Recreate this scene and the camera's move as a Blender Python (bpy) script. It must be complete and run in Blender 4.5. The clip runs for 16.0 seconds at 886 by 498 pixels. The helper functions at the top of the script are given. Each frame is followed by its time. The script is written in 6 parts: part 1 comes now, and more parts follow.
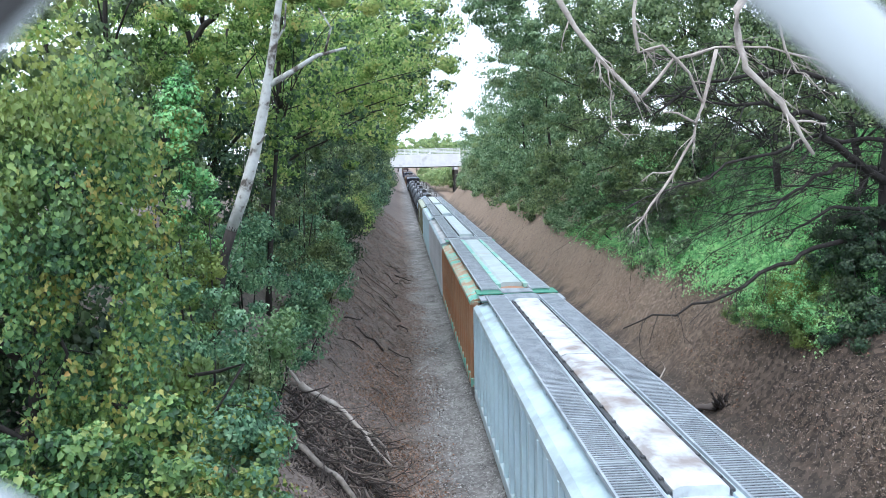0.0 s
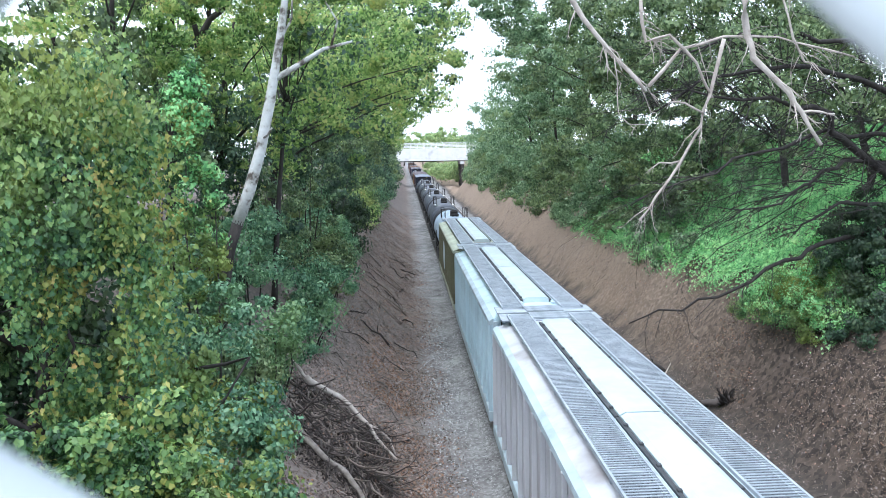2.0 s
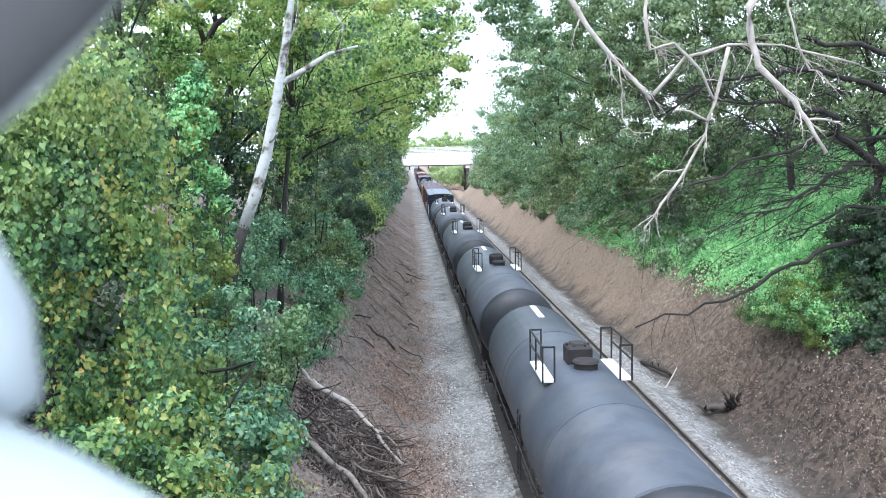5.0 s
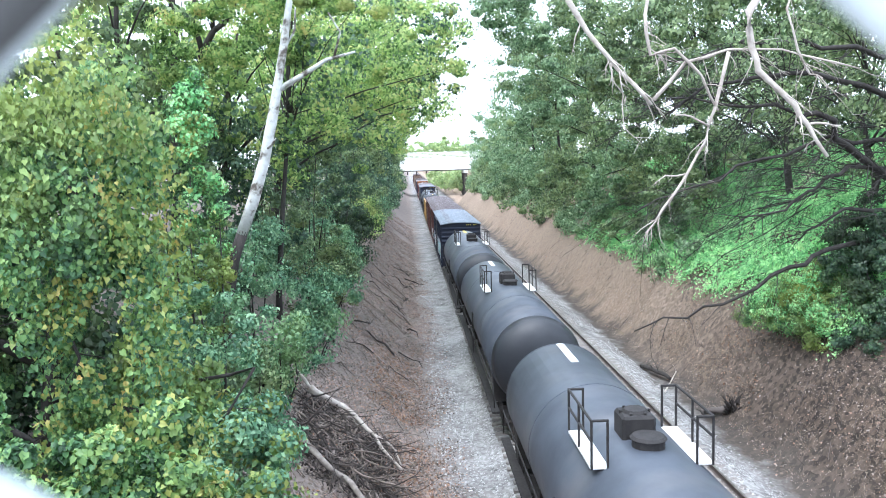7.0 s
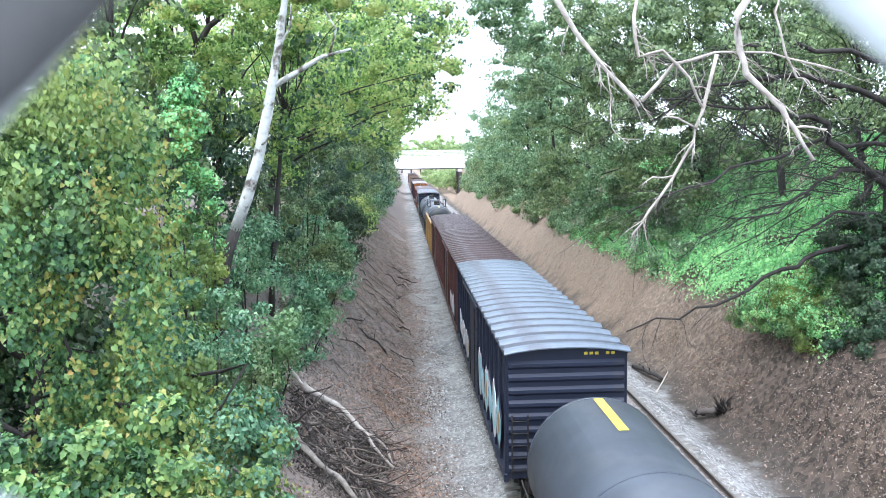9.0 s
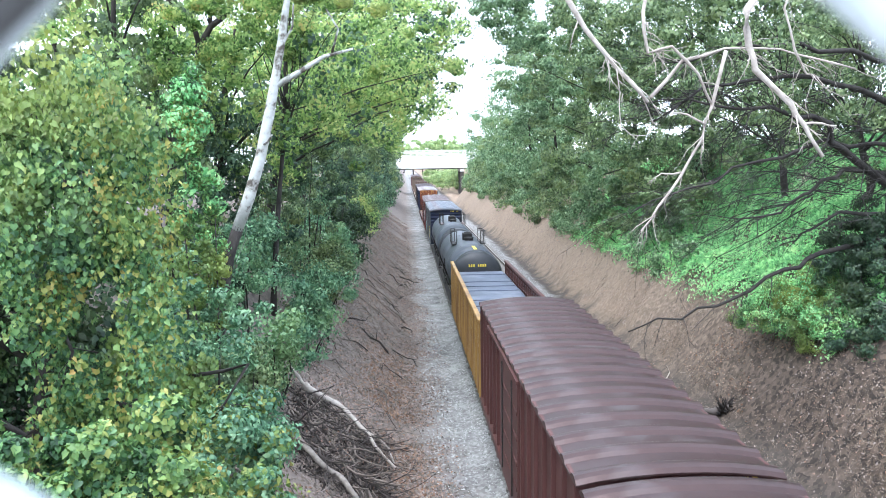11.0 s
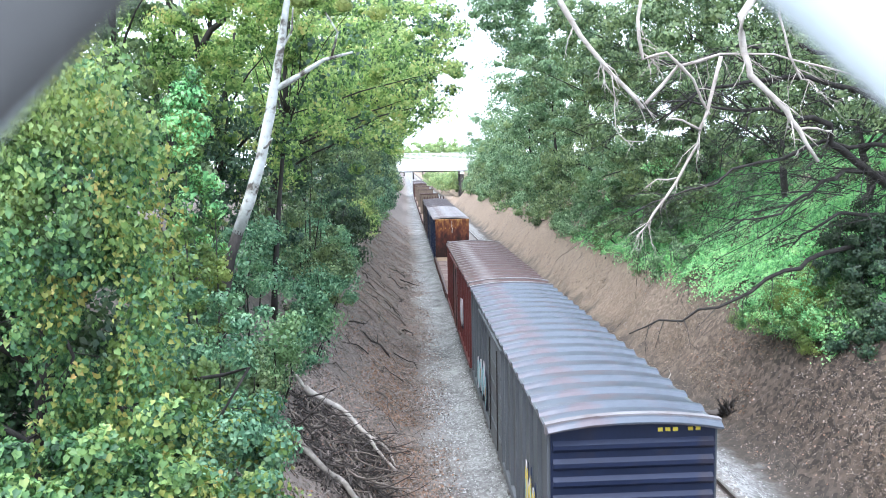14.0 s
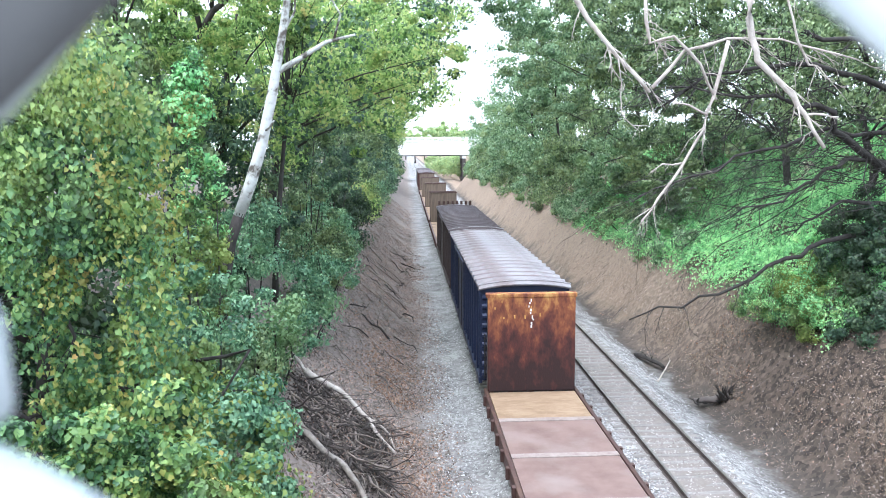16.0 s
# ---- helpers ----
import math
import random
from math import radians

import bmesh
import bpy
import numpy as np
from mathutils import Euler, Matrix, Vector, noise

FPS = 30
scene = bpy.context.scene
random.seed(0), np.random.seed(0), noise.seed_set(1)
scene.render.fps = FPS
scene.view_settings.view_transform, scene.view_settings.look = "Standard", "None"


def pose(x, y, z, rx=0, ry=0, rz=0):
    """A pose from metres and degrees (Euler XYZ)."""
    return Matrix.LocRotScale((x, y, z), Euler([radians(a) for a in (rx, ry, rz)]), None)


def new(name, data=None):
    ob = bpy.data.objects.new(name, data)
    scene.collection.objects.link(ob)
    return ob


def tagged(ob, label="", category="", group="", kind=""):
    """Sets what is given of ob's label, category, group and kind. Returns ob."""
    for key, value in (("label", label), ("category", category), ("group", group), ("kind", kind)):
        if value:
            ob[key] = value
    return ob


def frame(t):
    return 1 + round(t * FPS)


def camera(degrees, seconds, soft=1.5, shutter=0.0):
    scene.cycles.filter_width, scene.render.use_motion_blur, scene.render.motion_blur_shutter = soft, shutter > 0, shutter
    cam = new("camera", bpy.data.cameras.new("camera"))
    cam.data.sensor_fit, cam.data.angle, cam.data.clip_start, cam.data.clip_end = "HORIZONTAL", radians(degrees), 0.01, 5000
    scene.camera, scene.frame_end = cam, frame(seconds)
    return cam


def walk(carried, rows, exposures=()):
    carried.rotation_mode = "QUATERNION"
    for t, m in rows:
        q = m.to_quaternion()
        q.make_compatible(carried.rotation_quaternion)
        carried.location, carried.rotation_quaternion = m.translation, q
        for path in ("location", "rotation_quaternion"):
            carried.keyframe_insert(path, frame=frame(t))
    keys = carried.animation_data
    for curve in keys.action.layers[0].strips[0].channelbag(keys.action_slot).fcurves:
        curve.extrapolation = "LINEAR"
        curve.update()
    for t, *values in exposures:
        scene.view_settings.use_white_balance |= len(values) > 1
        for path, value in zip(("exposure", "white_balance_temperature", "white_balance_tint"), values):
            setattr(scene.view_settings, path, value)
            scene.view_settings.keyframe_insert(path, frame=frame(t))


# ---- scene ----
# a handheld camera close behind a chain-link fence on an overpass, 9.1 m over the rails
cam = camera(58.8, 16.0, soft=0.7, shutter=0.05)
cam.data.dof.use_dof = True
cam.data.dof.focus_distance = 40.0
cam.data.dof.aperture_fstop = 30.0
walk(cam, [
    (0, pose(-0.0051, 0.0076, 9.1043, 83.541, 1.249, -3.265)),
    (0.5, pose(-0.0044, 0.0080, 9.1031, 83.575, 1.327, -3.176)),
    (1, pose(-0.0043, 0.0088, 9.1037, 83.380, 1.037, -2.837)),
    (1.5, pose(-0.0075, 0.0069, 9.1019, 83.151, 1.460, -2.766)),
    (2, pose(-0.0053, 0.0081, 9.1026, 83.130, 1.088, -2.823)),
    (2.5, pose(-0.0100, 0.0069, 9.1051, 83.287, 1.175, -2.835)),
    (3, pose(-0.0095, 0.0076, 9.1050, 83.287, 1.231, -2.807)),
    (3.5, pose(-0.0072, 0.0096, 9.1037, 83.332, 1.380, -2.612)),
    (4, pose(-0.0100, 0.0082, 9.1029, 83.320, 1.167, -2.434)),
    (6.5, pose(-0.0093, 0.0095, 9.1041, 83.757, 1.339, -2.518)),
    (7, pose(-0.0072, 0.0094, 9.1037, 83.794, 1.518, -2.584)),
    (7.5, pose(-0.0065, 0.0100, 9.1028, 83.646, 1.366, -2.518)),
    (8, pose(-0.0058, 0.0104, 9.1030, 83.739, 1.094, -2.375)),
    (8.5, pose(-0.0076, 0.0094, 9.1041, 83.572, 0.913, -2.856)),
    (9, pose(-0.0086, 0.0100, 9.1054, 83.670, 0.841, -2.983)),
    (11.5, pose(-0.0068, 0.0095, 9.1035, 83.675, 0.849, -2.781)),
    (12, pose(-0.0067, 0.0097, 9.1044, 83.620, 1.088, -2.793)),
    (12.5, pose(-0.0072, 0.0100, 9.1053, 83.624, 1.119, -2.817)),
    (13, pose(-0.0079, 0.0096, 9.1066, 83.902, 0.922, -2.721)),
    (13.5, pose(-0.0102, 0.0101, 9.1082, 83.896, 0.771, -2.701)),
    (14, pose(-0.0075, 0.0095, 9.1065, 83.865, 1.055, -2.837)),
    (14.5, pose(-0.0071, 0.0100, 9.1050, 83.692, 0.927, -2.602)),
    (15, pose(-0.0081, 0.0091, 9.1042, 83.253, 0.843, -2.547)),
    (15.5, pose(-0.0070, 0.0096, 9.1035, 82.986, 0.745, -2.527)),
    (16, pose(-0.0085, 0.0081, 9.1050, 82.727, 0.496, -2.694)),
], exposures=[(0.0, 0.26, 5600, 10), (1.0, 0.35, 5600, 10), (3.0, 0.44, 5600, 10), (4.2, 0.54, 5600, 10), (6.3, 1.01, 5600, 10), (16.0, 1.03, 5600, 10)])

# ---------- light: bright overcast ----------
world = bpy.data.worlds.new("overcast_sky")
scene.world = world
world.use_nodes = True
wn = world.node_tree.nodes
sky = wn.new("ShaderNodeTexSky")
sky.sky_type = "NISHITA"
sky.sun_disc = False
sky.sun_elevation, sky.sun_rotation = radians(67), radians(220)
sky.air_density, sky.dust_density, sky.ozone_density = 1.0, 6.0, 1.0
haze = wn.new("ShaderNodeMixRGB")
haze.inputs[0].default_value = 0.65
haze.inputs[2].default_value = (12.5, 13.0, 13.6, 1)
world.node_tree.links.new(sky.outputs[0], haze.inputs[1])
world.node_tree.links.new(haze.outputs[0], wn["Background"].inputs[0])
wn["Background"].inputs[1].default_value = 0.15
sun_data = bpy.data.lights.new("sun", "SUN")
sun_data.energy, sun_data.angle, sun_data.color = 1.5, radians(40), (1.0, 0.96, 0.9)
sun = new("sun", sun_data)
sun.rotation_euler = (radians(23), 0, radians(-40))


# ---------- helpers of this scene ----------
def part(name, bm, material, parent=None, label=""):
    me = bpy.data.meshes.new(name)
    bm.to_mesh(me)
    bm.free()
    return link(name, me, material, parent, label)


def link(name, me, material=None, parent=None, label=""):
    if material is not None:
        me.materials.clear()
        me.materials.append(material)
    ob = new(name, me)
    if parent is not None:
        ob.parent = parent
    if label:
        tagged(ob, label)
    return ob


def empty(name, label, category, m=None, group=""):
    ob = new(name)
    ob.empty_display_size = 0.3
    if m is not None:
        ob.matrix_basis = m
    return tagged(ob, label, category, group)


def box(bm, x0, x1, y0, y1, z0, z1, bevel=0.0):
    r = bmesh.ops.create_cube(bm, size=1.0, matrix=Matrix.LocRotScale(((x0 + x1) / 2, (y0 + y1) / 2, (z0 + z1) / 2), None, (x1 - x0, y1 - y0, z1 - z0)))
    if bevel:
        edges = {e for v in r["verts"] for e in v.link_edges}
        bmesh.ops.bevel(bm, geom=list(edges), offset=bevel, segments=1, affect="EDGES")
    return r["verts"]


def cyl(bm, a, b, r0, r1=None, n=10, caps=True):
    a, b = Vector(a), Vector(b)
    d = b - a
    m = Matrix.Translation((a + b) / 2) @ d.to_track_quat("Z", "Y").to_matrix().to_4x4()
    bmesh.ops.create_cone(bm, cap_ends=caps, segments=n, radius1=r0, radius2=r0 if r1 is None else r1, depth=d.length, matrix=m)


def tube(bm, pts, radii, n=6):
    """A tapered tube along points."""
    pts = [Vector(p) for p in pts]
    rings, ref = [], Vector((0.31, 0.17, 0.93))
    for i, p in enumerate(pts):
        d = (pts[min(i + 1, len(pts) - 1)] - pts[max(i - 1, 0)]).normalized()
        u = d.cross(ref)
        u = u.normalized() if u.length > 0.05 else d.orthogonal().normalized()
        v = d.cross(u)
        r = radii[i]
        rings.append([bm.verts.new(p + (u * math.cos(k * math.tau / n) + v * math.sin(k * math.tau / n)) * r) for k in range(n)])
    for a, b in zip(rings, rings[1:]):
        for k in range(n):
            bm.faces.new((a[k], a[(k + 1) % n], b[(k + 1) % n], b[k])).smooth = True
    bm.faces.new(rings[0][::-1])
    bm.faces.new(rings[-1])


def loft(bm, sections, close=True):
    """Skin over equal-length cross-sections (lists of points)."""
    rings = [[bm.verts.new(p) for p in s] for s in sections]
    n = len(rings[0])
    for a, b in zip(rings, rings[1:]):
        for k in range(n if close else n - 1):
            bm.faces.new((a[k], a[(k + 1) % n], b[(k + 1) % n], b[k]))
    if close:
        bm.faces.new(rings[0][::-1])
        bm.faces.new(rings[-1])
    return rings


def mesh_np(name, verts, faces):
    """A mesh from numpy arrays; faces all of one size."""
    me = bpy.data.meshes.new(name)
    nf, k = faces.shape
    me.vertices.add(len(verts))
    me.vertices.foreach_set("co", np.asarray(verts, np.float32).ravel())
    me.loops.add(nf * k)
    me.loops.foreach_set("vertex_index", faces.astype(np.int32).ravel())
    me.polygons.add(nf)
    me.polygons.foreach_set("loop_start", np.arange(0, nf * k, k, dtype=np.int32))
    me.update(calc_edges=True)
    return me


# ---------- materials ----------
def material(name, stops, scale=3.0, rough=0.7, metal=0.0, bump=0.2, fine=40.0, second=None, kind="object", stretch=(1, 1, 1)):
    """Noise-driven colour ramp with a second coarser stain layer and fine relief. kind: object, island or noise chooses the extra variation."""
    m = bpy.data.materials.new(name)
    m.use_nodes = True
    t, nd = m.node_tree, m.node_tree.nodes
    b = nd["Principled BSDF"]
    b.inputs["Roughness"].default_value, b.inputs["Metallic"].default_value = rough, metal
    co = nd.new("ShaderNodeTexCoord")
    mp = nd.new("ShaderNodeMapping")
    mp.inputs["Scale"].default_value = stretch
    t.links.new(co.outputs["Object"], mp.inputs[0])
    n1 = nd.new("ShaderNodeTexNoise")
    n1.inputs["Scale"].default_value, n1.inputs["Detail"].default_value, n1.inputs["Roughness"].default_value = scale, 8, 0.65
    t.links.new(mp.outputs[0], n1.inputs["Vector"])
    ramp = nd.new("ShaderNodeValToRGB")
    el = ramp.color_ramp.elements
    while len(el) < len(stops):
        el.new(0.5)
    for e, (p, c) in zip(el, stops):
        e.position, e.color = p, (*c, 1)
    fac = n1.outputs["Fac"]
    if kind in ("island", "object"):
        if kind == "island":
            src = nd.new("ShaderNodeNewGeometry").outputs["Random Per Island"]
        else:
            src = nd.new("ShaderNodeObjectInfo").outputs["Random"]
        mix = nd.new("ShaderNodeMath")
        mix.operation = "MULTIPLY_ADD"
        mix.inputs[1].default_value = 0.6 if kind == "island" else 0.1
        ma = nd.new("ShaderNodeMath")
        ma.operation = "MULTIPLY"
        ma.inputs[1].default_value = 0.4 if kind == "island" else 0.9
        t.links.new(fac, ma.inputs[0])
        t.links.new(src, mix.inputs[0])
        t.links.new(ma.outputs[0], mix.inputs[2])
        fac = mix.outputs[0]
    t.links.new(fac, ramp.inputs[0])
    col = ramp.outputs[0]
    if second:
        c2, s2, lo, hi = second
        n2 = nd.new("ShaderNodeTexNoise")
        n2.inputs["Scale"].default_value, n2.inputs["Detail"].default_value = s2, 5
        t.links.new(mp.outputs[0], n2.inputs["Vector"])
        r2 = nd.new("ShaderNodeMapRange")
        r2.inputs[1].default_value, r2.inputs[2].default_value = lo, hi
        t.links.new(n2.outputs["Fac"], r2.inputs[0])
        mx = nd.new("ShaderNodeMixRGB")
        mx.inputs[2].default_value = (*c2, 1)
        t.links.new(r2.outputs[0], mx.inputs[0])
        t.links.new(col, mx.inputs[1])
        col = mx.outputs[0]
    t.links.new(col, b.inputs["Base Color"])
    if bump:
        n3 = nd.new("ShaderNodeTexNoise")
        n3.inputs["Scale"].default_value, n3.inputs["Detail"].default_value = fine, 4
        t.links.new(mp.outputs[0], n3.inputs["Vector"])
        bp = nd.new("ShaderNodeBump")
        bp.inputs["Strength"].default_value, bp.inputs["Distance"].default_value = bump, 0.02
        t.links.new(n3.outputs["Fac"], bp.inputs["Height"])
        t.links.new(bp.outputs[0], b.inputs["Normal"])
    return m


def leaf_material(name, stops, patch=None, clump=1.0, through_share=0.2):
    """Leaves: colour by leaf and by bough, part of the light passes through."""
    m = material(name, stops, scale=clump, rough=0.5, bump=0.0, kind="island", second=patch)
    t, nd = m.node_tree, m.node_tree.nodes
    nd["Noise Texture"].inputs["Detail"].default_value = 3
    for q in nd:
        if q.type == "MATH" and q.operation == "MULTIPLY_ADD":
            q.inputs[1].default_value = 0.45
        elif q.type == "MATH":
            q.operation = "MULTIPLY_ADD"
            q.inputs[1].default_value, q.inputs[2].default_value = 1.2, -0.33
    b, out = nd["Principled BSDF"], nd["Material Output"]
    src = b.inputs["Base Color"].links[0].from_socket
    tr = nd.new("ShaderNodeBsdfTranslucent")
    glow = nd.new("ShaderNodeVectorMath")
    glow.operation = "SCALE"
    glow.inputs["Scale"].default_value = 1.5
    t.links.new(src, glow.inputs[0])
    t.links.new(glow.outputs[0], tr.inputs[0])
    mx = nd.new("ShaderNodeMixShader")
    mx.inputs[0].default_value = through_share
    t.links.new(b.outputs[0], mx.inputs[1])
    t.links.new(tr.outputs[0], mx.inputs[2])
    t.links.new(mx.outputs[0], out.inputs[0])
    return m


def paint(name, c, rust=0.35, dirt=(0.09, 0.075, 0.06), rough=0.55, metal=0.0):
    """Weathered railcar paint: tone drift, streaks down the sides, grime."""
    d = tuple(v * 0.72 for v in c)
    e = tuple(min(1, v * 1.12) for v in c)
    return material(name, [(0.3, d), (0.5, c), (0.7, e)], scale=1.3, rough=rough, metal=metal, bump=0.08, fine=25,
                    second=(dirt, 1.1, 0.62 - 0.25 * rust, 0.95 - 0.25 * rust), stretch=(1, 1, 0.3))


M_SOIL = material("leaf_litter_soil", [(0.25, (0.075, 0.058, 0.048)), (0.45, (0.14, 0.108, 0.086)), (0.62, (0.2, 0.155, 0.12)), (0.85, (0.31, 0.25, 0.2))],
                  scale=4.0, rough=0.95, bump=0.2, fine=30, second=((0.085, 0.062, 0.045), 0.3, 0.52, 0.8), kind="noise")
def ground_material():
    """Soil on the banks, ballast along the tracks, with a ragged edge between them."""
    m = M_SOIL.copy()
    m.name = "cutting_floor"
    t, nd = m.node_tree, m.node_tree.nodes
    b = nd["Principled BSDF"]
    soil = b.inputs["Base Color"].links[0].from_socket
    co = nd.new("ShaderNodeTexCoord")
    sep = nd.new("ShaderNodeSeparateXYZ")
    t.links.new(co.outputs["Object"], sep.inputs[0])
    wob = nd.new("ShaderNodeTexNoise")
    wob.inputs["Scale"].default_value, wob.inputs["Detail"].default_value = 0.7, 7
    t.links.new(co.outputs["Object"], wob.inputs["Vector"])
    add = nd.new("ShaderNodeMath")
    add.operation = "MULTIPLY_ADD"
    add.inputs[1].default_value = 2.6
    t.links.new(wob.outputs["Fac"], add.inputs[0])
    t.links.new(sep.outputs[0], add.inputs[2])
    fac = []
    for a, z in ((1.5, 3.1), (12.2, 11.4)):
        r = nd.new("ShaderNodeMapRange")
        r.inputs[1].default_value, r.inputs[2].default_value = a, z
        t.links.new(add.outputs[0], r.inputs[0])
        fac.append(r.outputs[0])
    mul = nd.new("ShaderNodeMath")
    mul.operation = "MULTIPLY"
    t.links.new(fac[0], mul.inputs[0])
    t.links.new(fac[1], mul.inputs[1])
    vor = nd.new("ShaderNodeTexVoronoi")
    vor.inputs["Scale"].default_value = 10
    t.links.new(co.outputs["Object"], vor.inputs["Vector"])
    n2 = nd.new("ShaderNodeTexNoise")
    n2.inputs["Scale"].default_value, n2.inputs["Detail"].default_value = 0.8, 4
    t.links.new(co.outputs["Object"], n2.inputs["Vector"])
    bw = nd.new("ShaderNodeRGBToBW")
    t.links.new(vor.outputs["Color"], bw.inputs[0])
    mixv = nd.new("ShaderNodeMath")
    mixv.operation = "MULTIPLY_ADD"
    mixv.inputs[1].default_value = 0.42
    t.links.new(bw.outputs[0], mixv.inputs[0])
    hal = nd.new("ShaderNodeMath")
    hal.operation = "MULTIPLY_ADD"
    hal.inputs[1].default_value, hal.inputs[2].default_value = 1.15, -0.27
    t.links.new(n2.outputs["Fac"], hal.inputs[0])
    t.links.new(hal.outputs[0], mixv.inputs[2])
    ramp = nd.new("ShaderNodeValToRGB")
    el = ramp.color_ramp.elements
    el.new(0.5)
    for e, (p, c) in zip(el, ((0.2, (0.085, 0.082, 0.08)), (0.48, (0.22, 0.216, 0.21)), (0.8, (0.4, 0.4, 0.39)))):
        e.position, e.color = p, (*c, 1)
    t.links.new(mixv.outputs[0], ramp.inputs[0])
    mx = nd.new("ShaderNodeMixRGB")
    t.links.new(mul.outputs[0], mx.inputs[0])
    t.links.new(soil, mx.inputs[1])
    # rusty dust in the empty track's bed, a band of darker earth along the ditch
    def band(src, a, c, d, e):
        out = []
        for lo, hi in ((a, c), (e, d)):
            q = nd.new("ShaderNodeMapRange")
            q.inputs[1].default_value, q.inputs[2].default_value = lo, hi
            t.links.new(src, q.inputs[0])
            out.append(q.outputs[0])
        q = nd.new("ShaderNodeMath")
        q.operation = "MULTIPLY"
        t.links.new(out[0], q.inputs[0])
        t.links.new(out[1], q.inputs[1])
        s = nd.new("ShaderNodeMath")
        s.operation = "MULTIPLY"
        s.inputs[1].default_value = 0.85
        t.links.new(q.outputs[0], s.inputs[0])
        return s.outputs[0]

    dust = nd.new("ShaderNodeMixRGB")
    dust.inputs[2].default_value = (0.2, 0.172, 0.15, 1)
    t.links.new(band(sep.outputs[0], 6.9, 7.3, 8.8, 9.2), dust.inputs[0])
    t.links.new(ramp.outputs[0], dust.inputs[1])
    t.links.new(dust.outputs[0], mx.inputs[2])
    # flecks of fallen leaves and bare earth
    v2 = nd.new("ShaderNodeTexVoronoi")
    v2.inputs["Scale"].default_value = 7
    t.links.new(co.outputs["Object"], v2.inputs["Vector"])
    bw2 = nd.new("ShaderNodeRGBToBW")
    t.links.new(v2.outputs["Color"], bw2.inputs[0])
    r2 = nd.new("ShaderNodeMapRange")
    r2.inputs[1].default_value, r2.inputs[2].default_value, r2.inputs[3].default_value, r2.inputs[4].default_value = 0.2, 0.8, 0.4, 1.65
    t.links.new(bw2.outputs[0], r2.inputs[0])
    vm = nd.new("ShaderNodeVectorMath")
    vm.operation = "SCALE"
    t.links.new(soil, vm.inputs[0])
    t.links.new(r2.outputs[0], vm.inputs["Scale"])
    dark_earth = nd.new("ShaderNodeMixRGB")
    dark_earth.inputs[2].default_value = (0.055, 0.046, 0.038, 1)
    t.links.new(band(add.outputs[0], 11.3, 11.8, 12.6, 13.8), dark_earth.inputs[0])
    t.links.new(vm.outputs[0], dark_earth.inputs[1])
    # dry tan clay on the far slope, greyer leaf mould on the near bank
    clay = nd.new("ShaderNodeMixRGB")
    clay.inputs[2].default_value = (0.33, 0.245, 0.17, 1)
    fx, fy = nd.new("ShaderNodeMapRange"), nd.new("ShaderNodeMapRange")
    fx.inputs[1].default_value, fx.inputs[2].default_value = 12.4, 13.6
    fy.inputs[1].default_value, fy.inputs[2].default_value, fy.inputs[3].default_value, fy.inputs[4].default_value = 24, 50, 0.0, 0.62
    t.links.new(add.outputs[0], fx.inputs[0])
    t.links.new(sep.outputs[1], fy.inputs[0])
    fm = nd.new("ShaderNodeMath")
    fm.operation = "MULTIPLY"
    t.links.new(fx.outputs[0], fm.inputs[0])
    t.links.new(fy.outputs[0], fm.inputs[1])
    t.links.new(fm.outputs[0], clay.inputs[0])
    t.links.new(dark_earth.outputs[0], clay.inputs[1])
    mould = nd.new("ShaderNodeMixRGB")
    mould.inputs[2].default_value = (0.225, 0.192, 0.173, 1)
    fl = nd.new("ShaderNodeMapRange")
    fl.inputs[1].default_value, fl.inputs[2].default_value, fl.inputs[3].default_value, fl.inputs[4].default_value = 1.9, 3.9, 0.6, 0.0
    t.links.new(add.outputs[0], fl.inputs[0])
    t.links.new(fl.outputs[0], mould.inputs[0])
    t.links.new(clay.outputs[0], mould.inputs[1])
    # near slope's soil multiplied darker, standing for the shade of trees above
    near_shade = nd.new("ShaderNodeMixRGB")
    near_shade.blend_type = "MULTIPLY"
    near_shade.inputs[2].default_value = (0.37, 0.345, 0.315, 1)
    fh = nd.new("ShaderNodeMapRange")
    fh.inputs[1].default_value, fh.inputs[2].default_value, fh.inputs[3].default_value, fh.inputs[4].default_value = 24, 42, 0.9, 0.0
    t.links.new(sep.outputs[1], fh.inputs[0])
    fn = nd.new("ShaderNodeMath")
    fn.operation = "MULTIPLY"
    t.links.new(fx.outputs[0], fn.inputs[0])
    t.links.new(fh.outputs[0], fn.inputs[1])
    t.links.new(fn.outputs[0], near_shade.inputs[0])
    t.links.new(mould.outputs[0], near_shade.inputs[1])
    t.links.new(near_shade.outputs[0], mx.inputs[1])
    t.links.new(mx.outputs[0], b.inputs["Base Color"])
    return m


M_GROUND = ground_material()


